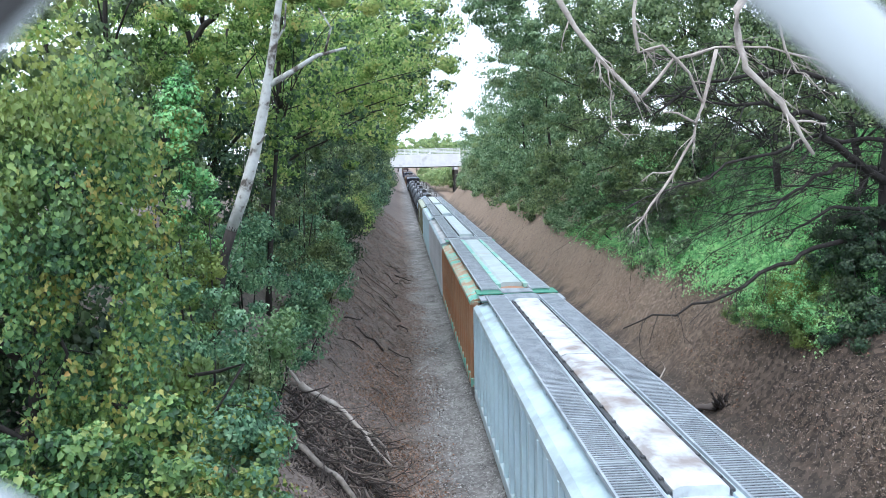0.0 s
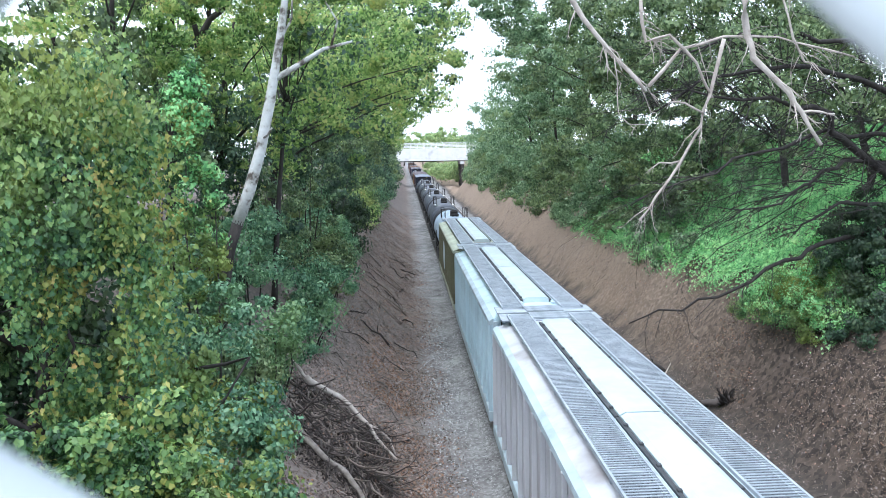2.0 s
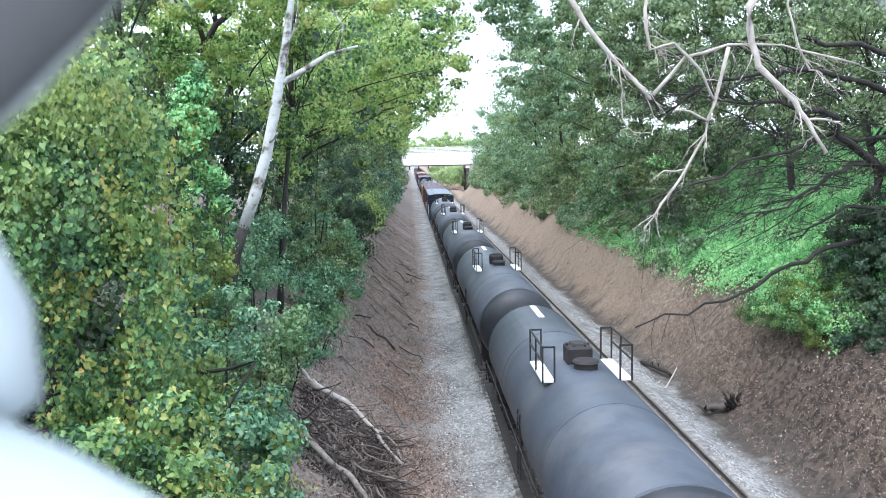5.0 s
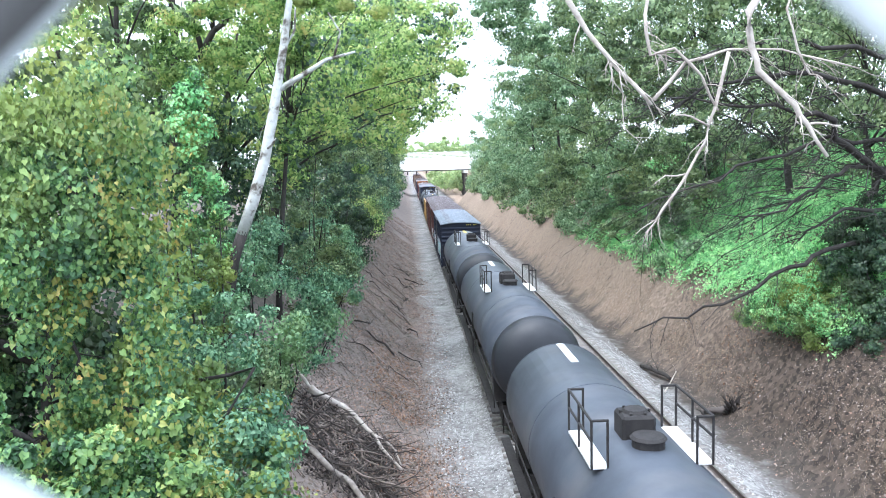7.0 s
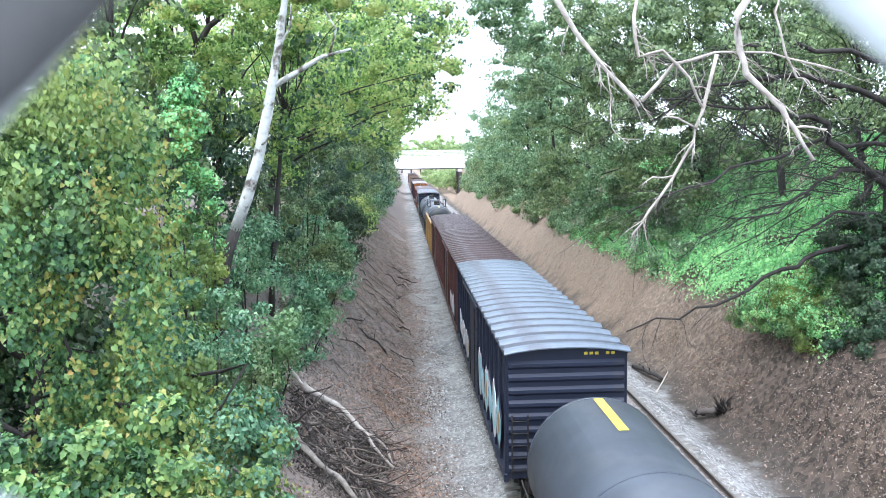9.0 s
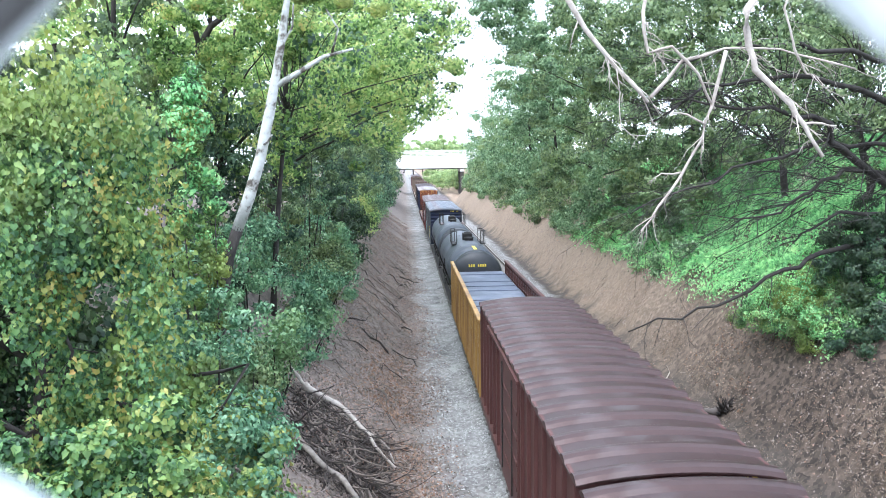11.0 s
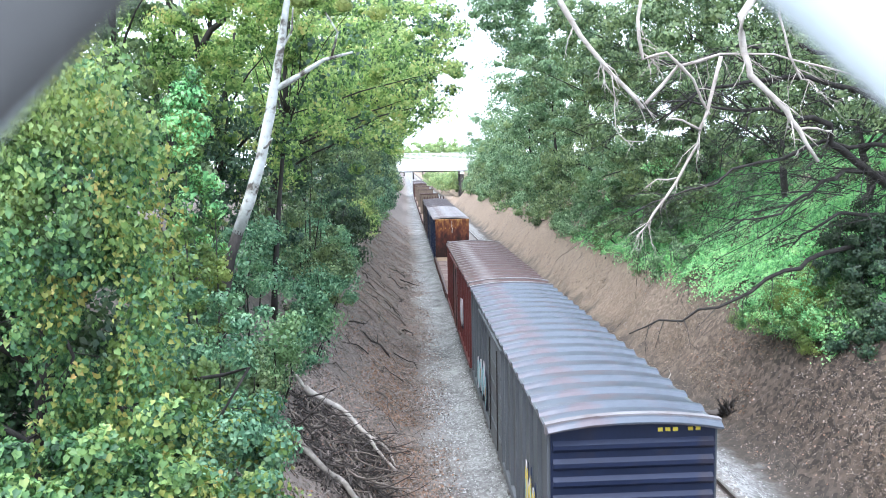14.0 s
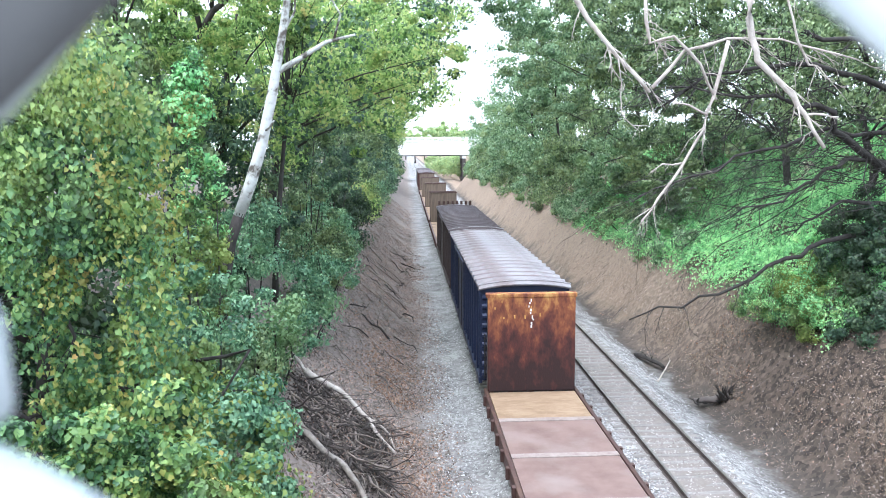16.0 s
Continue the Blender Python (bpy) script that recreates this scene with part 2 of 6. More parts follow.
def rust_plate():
    """Rusted steel plate in streaks, its ramp shifted from orange at the top to near black at the foot."""
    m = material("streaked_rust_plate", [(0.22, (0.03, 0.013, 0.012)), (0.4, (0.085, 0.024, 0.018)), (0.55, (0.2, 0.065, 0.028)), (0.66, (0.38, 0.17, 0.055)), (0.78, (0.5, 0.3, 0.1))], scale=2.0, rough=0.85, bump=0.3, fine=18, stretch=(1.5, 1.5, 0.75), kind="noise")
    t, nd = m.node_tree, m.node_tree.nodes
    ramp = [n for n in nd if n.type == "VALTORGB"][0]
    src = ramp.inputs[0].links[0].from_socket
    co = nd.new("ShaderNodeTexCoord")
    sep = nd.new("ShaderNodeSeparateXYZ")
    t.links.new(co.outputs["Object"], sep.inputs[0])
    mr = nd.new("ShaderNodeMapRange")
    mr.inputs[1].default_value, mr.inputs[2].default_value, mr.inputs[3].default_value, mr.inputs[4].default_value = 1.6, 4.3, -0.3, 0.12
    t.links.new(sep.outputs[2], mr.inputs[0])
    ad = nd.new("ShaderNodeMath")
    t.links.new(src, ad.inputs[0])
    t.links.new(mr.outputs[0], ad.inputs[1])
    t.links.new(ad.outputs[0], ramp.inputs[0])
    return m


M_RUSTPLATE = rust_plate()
M_STONE = material("ballast_stone", [(0.0, (0.07, 0.067, 0.064)), (0.5, (0.22, 0.216, 0.21)), (1.0, (0.6, 0.6, 0.59))], scale=8, rough=0.9, bump=0.3, kind="island")
M_PATHSTONE = material("trodden_path_stone", [(0.0, (0.09, 0.086, 0.082)), (0.5, (0.29, 0.286, 0.28)), (1.0, (0.66, 0.66, 0.66))], scale=8, rough=0.9, bump=0.3, kind="island")
M_RUSTSTONE = material("dusty_stone", [(0.0, (0.085, 0.073, 0.067)), (0.5, (0.25, 0.222, 0.205)), (1.0, (0.52, 0.5, 0.48))], scale=8, rough=0.95, bump=0.3, kind="island")
M_CLOD = material("dry_clods", [(0.0, (0.075, 0.058, 0.047)), (0.55, (0.17, 0.132, 0.104)), (1.0, (0.4, 0.34, 0.29))], scale=8, rough=0.95, bump=0.3, kind="island")
M_TIE = material("weathered_tie", [(0.3, (0.12, 0.108, 0.097)), (0.55, (0.235, 0.22, 0.205)), (0.8, (0.4, 0.395, 0.385))], scale=3, rough=0.9, bump=0.5, fine=30, stretch=(0.4, 6, 3))
M_RAIL = material("rusty_rail", [(0.3, (0.05, 0.04, 0.034)), (0.6, (0.11, 0.09, 0.078))], scale=6, rough=0.65, metal=0.3, bump=0.2)
M_RAILTOP = material("worn_rail_head", [(0.3, (0.28, 0.24, 0.22)), (0.6, (0.42, 0.4, 0.38))], scale=6, rough=0.35, metal=0.8, bump=0.05)
M_CONC = material("pale_concrete", [(0.3, (0.68, 0.68, 0.67)), (0.6, (0.8, 0.8, 0.79))], scale=0.7, rough=0.9, bump=0.2, fine=8, second=((0.35, 0.34, 0.32), 0.4, 0.6, 0.9))
M_STEEL_DK = material("dark_girder", [(0.3, (0.04, 0.036, 0.034)), (0.6, (0.07, 0.062, 0.055))], scale=2, rough=0.7, bump=0.1)
M_VINYL = material("white_vinyl_wire", [(0.3, (0.4, 0.45, 0.46)), (0.7, (0.46, 0.5, 0.51))], scale=60, rough=0.45, bump=0.05, fine=400, kind="noise")
M_SHADEWIRE = material("shade_grey_wire", [(0.3, (0.045, 0.045, 0.045)), (0.7, (0.065, 0.065, 0.065))], scale=60, rough=0.6, bump=0.05, fine=400, kind="noise")
M_BARK = material("dark_bark", [(0.3, (0.02, 0.018, 0.016)), (0.6, (0.05, 0.044, 0.039)), (0.8, (0.1, 0.09, 0.08))], scale=7, rough=0.95, bump=0.7, fine=25, stretch=(1, 1, 0.3))
M_DEAD = material("bleached_dead_wood", [(0.25, (0.22, 0.185, 0.155)), (0.5, (0.45, 0.4, 0.35)), (0.75, (0.62, 0.57, 0.51))], scale=5, rough=0.85, bump=0.4, fine=40)
M_BRUSH = material("dark_brush", [(0.2, (0.02, 0.016, 0.014)), (0.5, (0.06, 0.049, 0.043)), (0.85, (0.17, 0.145, 0.13))], scale=2, rough=0.9, bump=0.2, kind="island")
M_TWIG = material("grey_twigs", [(0.2, (0.06, 0.048, 0.04)), (0.5, (0.2, 0.165, 0.14)), (0.8, (0.42, 0.36, 0.32))], scale=2, rough=0.9, bump=0.2, kind="island")
M_SYC = material("sycamore_bark", [(0.42, (0.1, 0.085, 0.07)), (0.47, (0.3, 0.29, 0.26)), (0.52, (0.52, 0.53, 0.5)), (0.65, (0.64, 0.66, 0.64))], scale=2.4, rough=0.8, bump=0.3, fine=20)
M_STRAW = material("dead_grass", [(0.0, (0.11, 0.08, 0.058)), (0.5, (0.25, 0.19, 0.14)), (1.0, (0.58, 0.5, 0.4))], scale=1, rough=0.9, bump=0.0, kind="island")
M_LITTER = material("fallen_leaves", [(0.15, (0.08, 0.064, 0.056)), (0.38, (0.2, 0.165, 0.145)), (0.6, (0.4, 0.345, 0.31)), (0.78, (0.35, 0.19, 0.115)), (0.95, (0.74, 0.7, 0.64))], scale=1, rough=0.9, bump=0.0, kind="island")
L_VINE = leaf_material("vine_leaves", [(0.15, (0.022, 0.054, 0.024)), (0.38, (0.058, 0.142, 0.056)), (0.56, (0.132, 0.262, 0.088)), (0.75, (0.26, 0.385, 0.12)), (0.96, (0.46, 0.44, 0.14))], ((0.27, 0.3, 0.055), 0.46, 0.48, 0.74), 1.1)
L_VINE_Y = leaf_material("yellowing_vine_leaves", [(0.2, (0.1, 0.19, 0.05)), (0.45, (0.18, 0.27, 0.065)), (0.68, (0.33, 0.34, 0.085)), (0.9, (0.46, 0.32, 0.1))], None, 1.3)
L_BLUE = leaf_material("bluish_leaves", [(0.15, (0.04, 0.105, 0.06)), (0.42, (0.11, 0.24, 0.13)), (0.62, (0.22, 0.38, 0.21)), (0.88, (0.38, 0.54, 0.3))], ((0.18, 0.27, 0.08), 0.4, 0.52, 0.8), 1.2)
L_TREE = leaf_material("tree_leaves", [(0.15, (0.04, 0.085, 0.025)), (0.38, (0.17, 0.28, 0.09)), (0.56, (0.32, 0.44, 0.15)), (0.74, (0.5, 0.54, 0.21)), (0.93, (0.58, 0.43, 0.18))], ((0.36, 0.36, 0.12), 0.3, 0.55, 0.82), 0.7, 0.6)
L_DARK = leaf_material("dark_tree_leaves", [(0.15, (0.035, 0.065, 0.03)), (0.42, (0.1, 0.16, 0.068)), (0.62, (0.2, 0.28, 0.12)), (0.88, (0.36, 0.45, 0.22))], ((0.22, 0.26, 0.085), 0.35, 0.52, 0.8), 0.8)
L_KUDZU = leaf_material("bright_ground_vine_leaves", [(0.15, (0.075, 0.22, 0.075)), (0.4, (0.21, 0.49, 0.19)), (0.62, (0.4, 0.71, 0.31)), (0.9, (0.62, 0.8, 0.4))], None, 1.1, 0.35)
# bluish leaves with shade put into their colour, for hollows and undergrowth
L_SHADE = leaf_material("shade_toned_bluish_leaves", [(0.15, (0.018, 0.042, 0.026)), (0.45, (0.048, 0.1, 0.058)), (0.66, (0.1, 0.18, 0.09)), (0.9, (0.22, 0.32, 0.16))], ((0.16, 0.2, 0.05), 0.35, 0.55, 0.85), 1.0)
L_RIGHT = leaf_material("grey_green_leaves", [(0.15, (0.04, 0.085, 0.04)), (0.42, (0.115, 0.2, 0.095)), (0.62, (0.23, 0.35, 0.18)), (0.88, (0.42, 0.54, 0.32))], ((0.24, 0.3, 0.1), 0.35, 0.52, 0.8), 0.9, 0.28)
# deep green with tree shade put into the leaf colour
L_DEEPSHADE = leaf_material("deep_shade_leaves", [(0.15, (0.012, 0.03, 0.014)), (0.5, (0.03, 0.06, 0.028)), (0.85, (0.08, 0.13, 0.05))], None, 1.2)
L_FAR = leaf_material("far_leaves", [(0.2, (0.15, 0.24, 0.1)), (0.5, (0.3, 0.42, 0.16)), (0.85, (0.5, 0.55, 0.25))])


# ---------- ground ----------
def bank_shift(y):
    """The cutting widens on its right side towards the far overpass."""
    return np.interp(y, [-100, 185, 230, 400], [0.0, 0.0, 5.0, 6.0])


def ground_z(x, y):
    """Height of the cutting: two tracks between two banks."""
    x = np.asarray(x, float)
    x = x - np.where(x > 9.5, bank_shift(y), 0) * np.clip((x - 9.5) / 1.5, 0, 1)
    return np.interp(x, [-60, -11, -8.5, -4.0, -0.4, 0.5, 2.2, 2.9, 5.2, 6.0, 6.7, 9.35, 10.3, 11.0, 11.7, 14.0, 18.0, 21.0, 90],
                     [8.0, 7.2, 6.2, 2.9, 0.0, -0.38, -0.42, -0.2, -0.2, -0.28, -0.17, -0.17, -0.6, -0.7, -0.45, 2.75, 5.9, 7.0, 8.5])


def bumpy(x, y):
    out = np.zeros_like(x)
    for i in range(x.size):
        p = (float(x.flat[i]), float(y.flat[i]), 0.0)
        out.flat[i] = noise.noise((p[0] * 0.35, p[1] * 0.3, 1.0)) * 0.22 + noise.noise((p[0] * 1.3, p[1] * 1.1, 4.0)) * 0.035
    return out


def bank_weight(x):
    return np.interp(x, [-4, -0.8, 0.2, 11.2, 12.0, 15], [1, 0.7, 0.05, 0.05, 0.7, 1])


def ground_at(x, y):
    x, y = np.atleast_1d(np.asarray(x, float)), np.atleast_1d(np.asarray(y, float))
    return ground_z(x, y) + bumpy(x, y) * bank_weight(x)


def build_ground():
    xs = np.concatenate([[-900, -400, -150, -60, -30, -20], np.arange(-14, -0.5, 0.45), np.arange(-0.5, 11.5, 0.35), np.arange(11.5, 24, 0.45), [28, 36, 60, 150, 400, 900]])
    ys = np.concatenate([[-600, -400, -200, -80, -30, -10], np.arange(0, 60, 0.5), np.arange(60, 130, 0.7), np.arange(130, 300, 1.6), [302, 320, 380, 460, 600, 900, 1500, 3000]])
    X, Y = np.meshgrid(xs, ys)
    Z = (ground_z(X, Y) + bumpy(X, Y) * bank_weight(X))
    nx, ny = len(xs), len(ys)
    V = np.stack([X, Y, Z], -1).reshape(-1, 3)
    i = np.arange((ny - 1) * (nx - 1))
    r, c = i // (nx - 1), i % (nx - 1)
    a = r * nx + c
    F = np.stack([a, a + 1, a + nx + 1, a + nx], 1)
    me = mesh_np("ground", V, F)
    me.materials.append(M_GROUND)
    me.polygons.foreach_set("use_smooth", np.ones(len(F), bool))
    tagged(new("ground", me), "railway cutting with brown leaf-strewn banks and grey ballast", "ground", kind="structure")


build_ground()

TX, TX2 = 4.05, 8.02      # centre lines of the two tracks


def stones(name, label, n, x0, x1, y0, y1, size, mat_, bias=1.6, lift=0.0):
    """Loose broken stones strewn over the ground, denser towards the near end."""
    rng = np.random.default_rng(len(label) + n)
    y = y0 + (y1 - y0) * rng.random(n) ** bias
    x = x0 + (x1 - x0) * rng.random(n)
    z = (ground_at(x, y) if mat_ is M_CLOD else np.interp(x, *GX)) + lift
    if mat_ is M_PATHSTONE and x0 < 2:
        # the path's edge frays into the bank
        edge = np.array([0.75 + 0.75 * noise.noise((a * 0.8, b * 0.45, 9.0)) + 0.3 * noise.noise((a * 2.5, b * 2.0, 4.0)) for a, b in zip(x, y)])
        keep = x > edge * rng.random(n) * 1.4
        x, y, z = x[keep], y[keep], z[keep]
        n = len(x)
    if mat_ in (M_STONE, M_RUSTSTONE):
        # patchy, with ragged margins
        c, h = (x0 + x1) / 2, (x1 - x0) / 2
        thin = np.array([noise.noise((a * 0.9, b * 0.3, 6.0)) + 0.5 * noise.noise((a * 3.0, b * 1.4, 2.0)) for a, b in zip(x, y)])
        keep = thin > -0.25 + 0.75 * np.clip(np.abs(x - c) / h - 0.35, 0, 1) * rng.random(n) * (1.4 if mat_ is M_STONE else 0.2)
        x, y, z = x[keep], y[keep], z[keep]
        n = len(x)
    s = size * (0.6 + 0.9 * rng.random(n) ** 2)
    octa = np.array([[1, 0, 0], [0, 1, 0], [-1, 0, 0], [0, -1, 0], [0, 0, 0.7]], float)
    V = octa[None] * s[:, None, None] * (0.6 + 0.7 * rng.random((n, 5, 1)))
    a = rng.random(n) * 6.28
    ca, sa = np.cos(a)[:, None], np.sin(a)[:, None]
    V[:, :4, 2] -= 0.25 * s[:, None]
    V = np.stack([V[..., 0] * ca - V[..., 1] * sa + x[:, None], V[..., 0] * sa + V[..., 1] * ca + y[:, None], V[..., 2] + z[:, None]], -1)
    f = np.array([[0, 1, 4], [1, 2, 4], [2, 3, 4], [3, 0, 4]])
    F = (f[None] + 5 * np.arange(n)[:, None, None]).reshape(-1, 3)
    tagged(link(name, mesh_np(name, V.reshape(-1, 3), F), mat_), label, "gravel", kind="stuff")


GX = (np.linspace(-3, 14, 171), ground_z(np.linspace(-3, 14, 171), 0))
stones("path_gravel", "grey crushed stone on the trodden path beside the rails", 21000, -0.1, 2.7, 14, 75, 0.045, M_PATHSTONE, 1.4)
stones("bank_clods", "clods and small stones over the leaf-strewn bank", 17000, -3.0, 1.0, 14, 90, 0.045, M_CLOD, 1.6)
stones("slope_clods", "clods and small stones over the brown slope", 3000, 11.1, 14.0, 18, 100, 0.042, M_CLOD, 1.2)
stones("shoulder_gravel", "pale ballast shoulder beside the empty track", 26000, 8.95, 10.6, 15, 130, 0.042, M_STONE)
stones("inner_gravel", "pale ballast between the two tracks", 12000, 5.7, 6.75, 15, 90, 0.035, M_PATHSTONE)
stones("ballast_stones", "dusty ballast between the ties", 26000, 6.6, 9.4, 14, 90, 0.042, M_RUSTSTONE, 1.5, -0.004)


def track(name, cx, label, n_single):
    tr = empty(name, label, "railway track")
    tr["kind"] = "structure"
    tr.location = (cx, 0, 0)
    for s in (-0.7525, 0.7525):
        bm = bmesh.new()
        prof = [(-0.075, -0.18), (0.075, -0.18), (0.075, -0.165), (0.012, -0.14), (0.012, -0.045), (0.036, -0.035), (0.036, -0.003), (-0.036, -0.003), (-0.036, -0.035), (-0.012, -0.045), (-0.012, -0.14), (-0.075, -0.165)]
        loft(bm, [[(s + x, y, z) for x, z in prof] for y in (-420, 700)])
        rail = part("rail", bm, M_RAIL, tr)
        bm = bmesh.new()
        box(bm, s - 0.03, s + 0.03, -420, 700, -0.006, 0.0)
        part("rail_head", bm, M_RAILTOP, rail, "worn bright running surface")
    tie = bmesh.new()
    box(tie, -1.28, 1.28, -0.115, 0.115, -0.34, -0.165, 0.012)
    me = bpy.data.meshes.new("tie")
    tie.to_mesh(me)
    tie.free()
    me.materials.append(M_TIE)
    rnd = random.Random(7)
    for i in range(n_single):
        ob = new("tie", me)
        ob.parent = tr
        ob.location = (rnd.uniform(-0.05, 0.05), 10 + i * 0.52 + rnd.uniform(-0.02, 0.02), rnd.uniform(-0.004, 0.014))
        ob.rotation_euler = (0, 0, rnd.uniform(-0.02, 0.02))
    bm = bmesh.new()
    for i in range(220):
        y = 10 + n_single * 0.52 + i * 0.52
        box(bm, -1.28, 1.28, y - 0.115, y + 0.115, -0.34, -0.178)
    tagged(part("far_ties", bm, M_TIE, tr), kind="stuff")
    return tr


track("track_east", TX2, "empty rusty rails on weathered grey wooden ties", 240)
track("track_west", TX, "rails under the passing freight train", 120)


# ---------- overpasses ----------
def far_bridge():
    b = empty("overpass", "white concrete road overpass with a railing across the cutting", "bridge", pose(0, 0, 0))
    b["kind"] = "structure"
    y0, y1 = 231.0, 241.0
    bm = bmesh.new()
    box(bm, -30, 60, y0, y1, 8.15, 8.9, 0.05)
    part("deck", bm, M_CONC, b)
    for y in (y0 + 0.6, y0 + 3.4, y0 + 6.4, y1 - 0.6):
        bm = bmesh.new()
        box(bm, -12, 19.5, y - 0.2, y + 0.2, 7.0, 7.15)
        box(bm, -12, 19.5, y - 0.04, y + 0.04, 7.15, 8.1)
        box(bm, -12, 19.5, y - 0.2, y + 0.2, 8.05, 8.15)
        part("girder", bm, M_STEEL_DK, b, "dark steel girder")
    for x in (-4.2, 17.0):
        bm = bmesh.new()
        box(bm, x - 0.6, x + 0.6, y0 + 0.2, y1 - 0.2, 6.2, 7.0, 0.04)
        part("pier_cap", bm, M_CONC, b)
        for y in (y0 + 0.8, (y0 + y1) / 2, y1 - 0.8):
            bm = bmesh.new()
            cyl(bm, (x, y, -1), (x, y, 6.25), 0.55, n=14)
            part("column", bm, M_STEEL_DK if x > 0 else M_CONC, b)
    for y in (y0, y1):
        bm = bmesh.new()
        box(bm, -30, 60, y - 0.15, y + 0.15, 7.25, 10.9, 0.03)
        part("parapet", bm, M_CONC, b)
        bm = bmesh.new()
        for i in range(46):
            box(bm, -30 + i * 2 - 0.07, -30 + i * 2 + 0.07, y - 0.07, y + 0.07, 10.9, 12.5)
        for z in (11.2, 11.6, 12.0, 12.4):
            box(bm, -30, 60, y - 0.05, y + 0.05, z, z + 0.1)
        part("railing", bm, M_CONC, b, "pale metal railing")


def near_bridge():
    b = empty("footway_overpass", "plain concrete overpass under the viewpoint", "bridge")
    b["kind"] = "structure"
    bm = bmesh.new()
    box(bm, -40, 60, -9.5, -0.25, 6.5, 7.45, 0.03)
    part("deck", bm, M_CONC, b)
    bm = bmesh.new()
    box(bm, -40, 60, -9.9, -9.55, 6.4, 8.4, 0.03)
    part("parapet", bm, M_CONC, b)
    for x in (-6, 14.5):
        bm = bmesh.new()
        box(bm, x - 0.6, x + 0.6, -9.3, -0.5, -1, 6.5, 0.03)
        part("pier", bm, M_CONC, b)


far_bridge()
near_bridge()


def fence():
    """Chain-link mesh a few centimetres in front of the lens: interlocked zigzag wires."""
    f = empty("chain_link_fence", "white vinyl-coated chain-link fence on the overpass edge", "fence", pose(0, 0, 9.1, 0, 0, 6.0) @ pose(0, 0.052, 0) @ pose(0, 0, 0, 0, -5.0, 0))
    r = 0.0022
    left = Vector((-0.0365, 0, 0.0001))                                       # a left bend of the first wire
    va, vb = Vector((0.05475, 0, -0.04875)), Vector((-0.0415, 0, -0.03695))   # the two runs of each wire
    step = Vector((0.0315, 0, 0.03695))                                  # from wire to wire, hooked into one another
    for j in range(-9, 10):
        bm = bmesh.new()
        pts = []
        for k in range(-9, 10):
            for s in (-1, 1):
                v = left + step * j + (va + vb) * k + (va if s > 0 else Vector())
                into, out = (va, vb) if s > 0 else (vb, va)
                into, out = into.normalized(), out.normalized()
                d, o, up = Vector((0, 0.0022 * s, 0)), Vector((0.002 * s, 0, 0)), Vector((0, 0, 0.0033))
                # the wire turns over a rounded knuckle
                pts += [v - into * 0.016 - d, v - into * 0.0085 - d + o * 0.8, v + up - d * 0.4, v + o * 0.15, v - up + d * 0.4, v + out * 0.0085 + d + o * 0.8, v + out * 0.016 + d]
        if j == -1:
            pts = [p + Vector((-0.0004, 0, -0.0023)) for p in pts]
        tube(bm, pts, [r] * len(pts), 10)
        part("wire", bm, M_VINYL, f)
    # an added strand; its dark grey stands for shade on the near wire
    bm = bmesh.new()
    tube(bm, [Vector((-0.0142, -0.0061, 0.01746)) + Vector((math.cos(0.681), 0, math.sin(0.681))) * u for u in (-0.05, -0.02, 0, 0.02, 0.05)], [0.0029] * 5, 14)
    part("tie_wire", bm, M_SHADEWIRE, f, "added strand, coloured grey for shade on the near wire")
    bm = bmesh.new()
    cyl(bm, (-3, 0.02, 0.98), (3, 0.02, 0.98), 0.025, n=12)
    part("top_rail", bm, M_VINYL, f)
    for x in (-1.5, 1.5):
        bm = bmesh.new()
        cyl(bm, (x, 0.04, -1.66), (x, 0.04, 1.0), 0.03, n=12)
        part("post", bm, M_VINYL, f)


fence()


# ---------- the freight train ----------
SPEED = 21.3
TRAIN = []
MESHES = {}
M_TRUCK = material("grimy_cast_steel", [(0.3, (0.012, 0.011, 0.011)), (0.6, (0.03, 0.027, 0.026))], scale=5, rough=0.8, bump=0.2)
M_WHEEL = material("wheel_steel", [(0.3, (0.05, 0.04, 0.035)), (0.6, (0.11, 0.09, 0.08))], scale=6, rough=0.6, metal=0.4, bump=0.1)
M_GRATE = material("galvanised_grating", [(0.3, (0.28, 0.32, 0.35)), (0.6, (0.46, 0.51, 0.55))], scale=3, rough=0.6, metal=0.3, bump=0.1)
M_GRATE_DK = material("dark_roof_sheet", [(0.3, (0.03, 0.033, 0.036)), (0.7, (0.075, 0.08, 0.085))], scale=2, rough=0.8, bump=0.2)
M_WHITE = material("white_hatch_paint", [(0.3, (0.4, 0.47, 0.48)), (0.6, (0.5, 0.585, 0.6))], scale=1.6, rough=0.5, bump=0.06, second=((0.42, 0.4, 0.36), 1.4, 0.58, 0.85))
M_HATCHWORN = material("worn_grey_hatch", [(0.36, (0.3, 0.28, 0.27)), (0.46, (0.5, 0.52, 0.53)), (0.6, (0.66, 0.7, 0.72))], scale=1.1, rough=0.6, bump=0.08, second=((0.26, 0.22, 0.2), 0.9, 0.54, 0.68))
M_BLACKTANK = material("black_tank_paint", [(0.3, (0.045, 0.052, 0.066)), (0.6, (0.075, 0.088, 0.11))], scale=0.9, rough=0.5, bump=0.04, second=((0.15, 0.15, 0.155), 0.7, 0.52, 0.95))
# black paint of the heads, darkened for the shade on upright ends
M_TANKHEAD = material("shade_black_tank_paint", [(0.3, (0.016, 0.018, 0.022)), (0.6, (0.028, 0.031, 0.037))], scale=0.9, rough=0.5, bump=0.04, second=((0.06, 0.06, 0.062), 0.9, 0.55, 0.95))
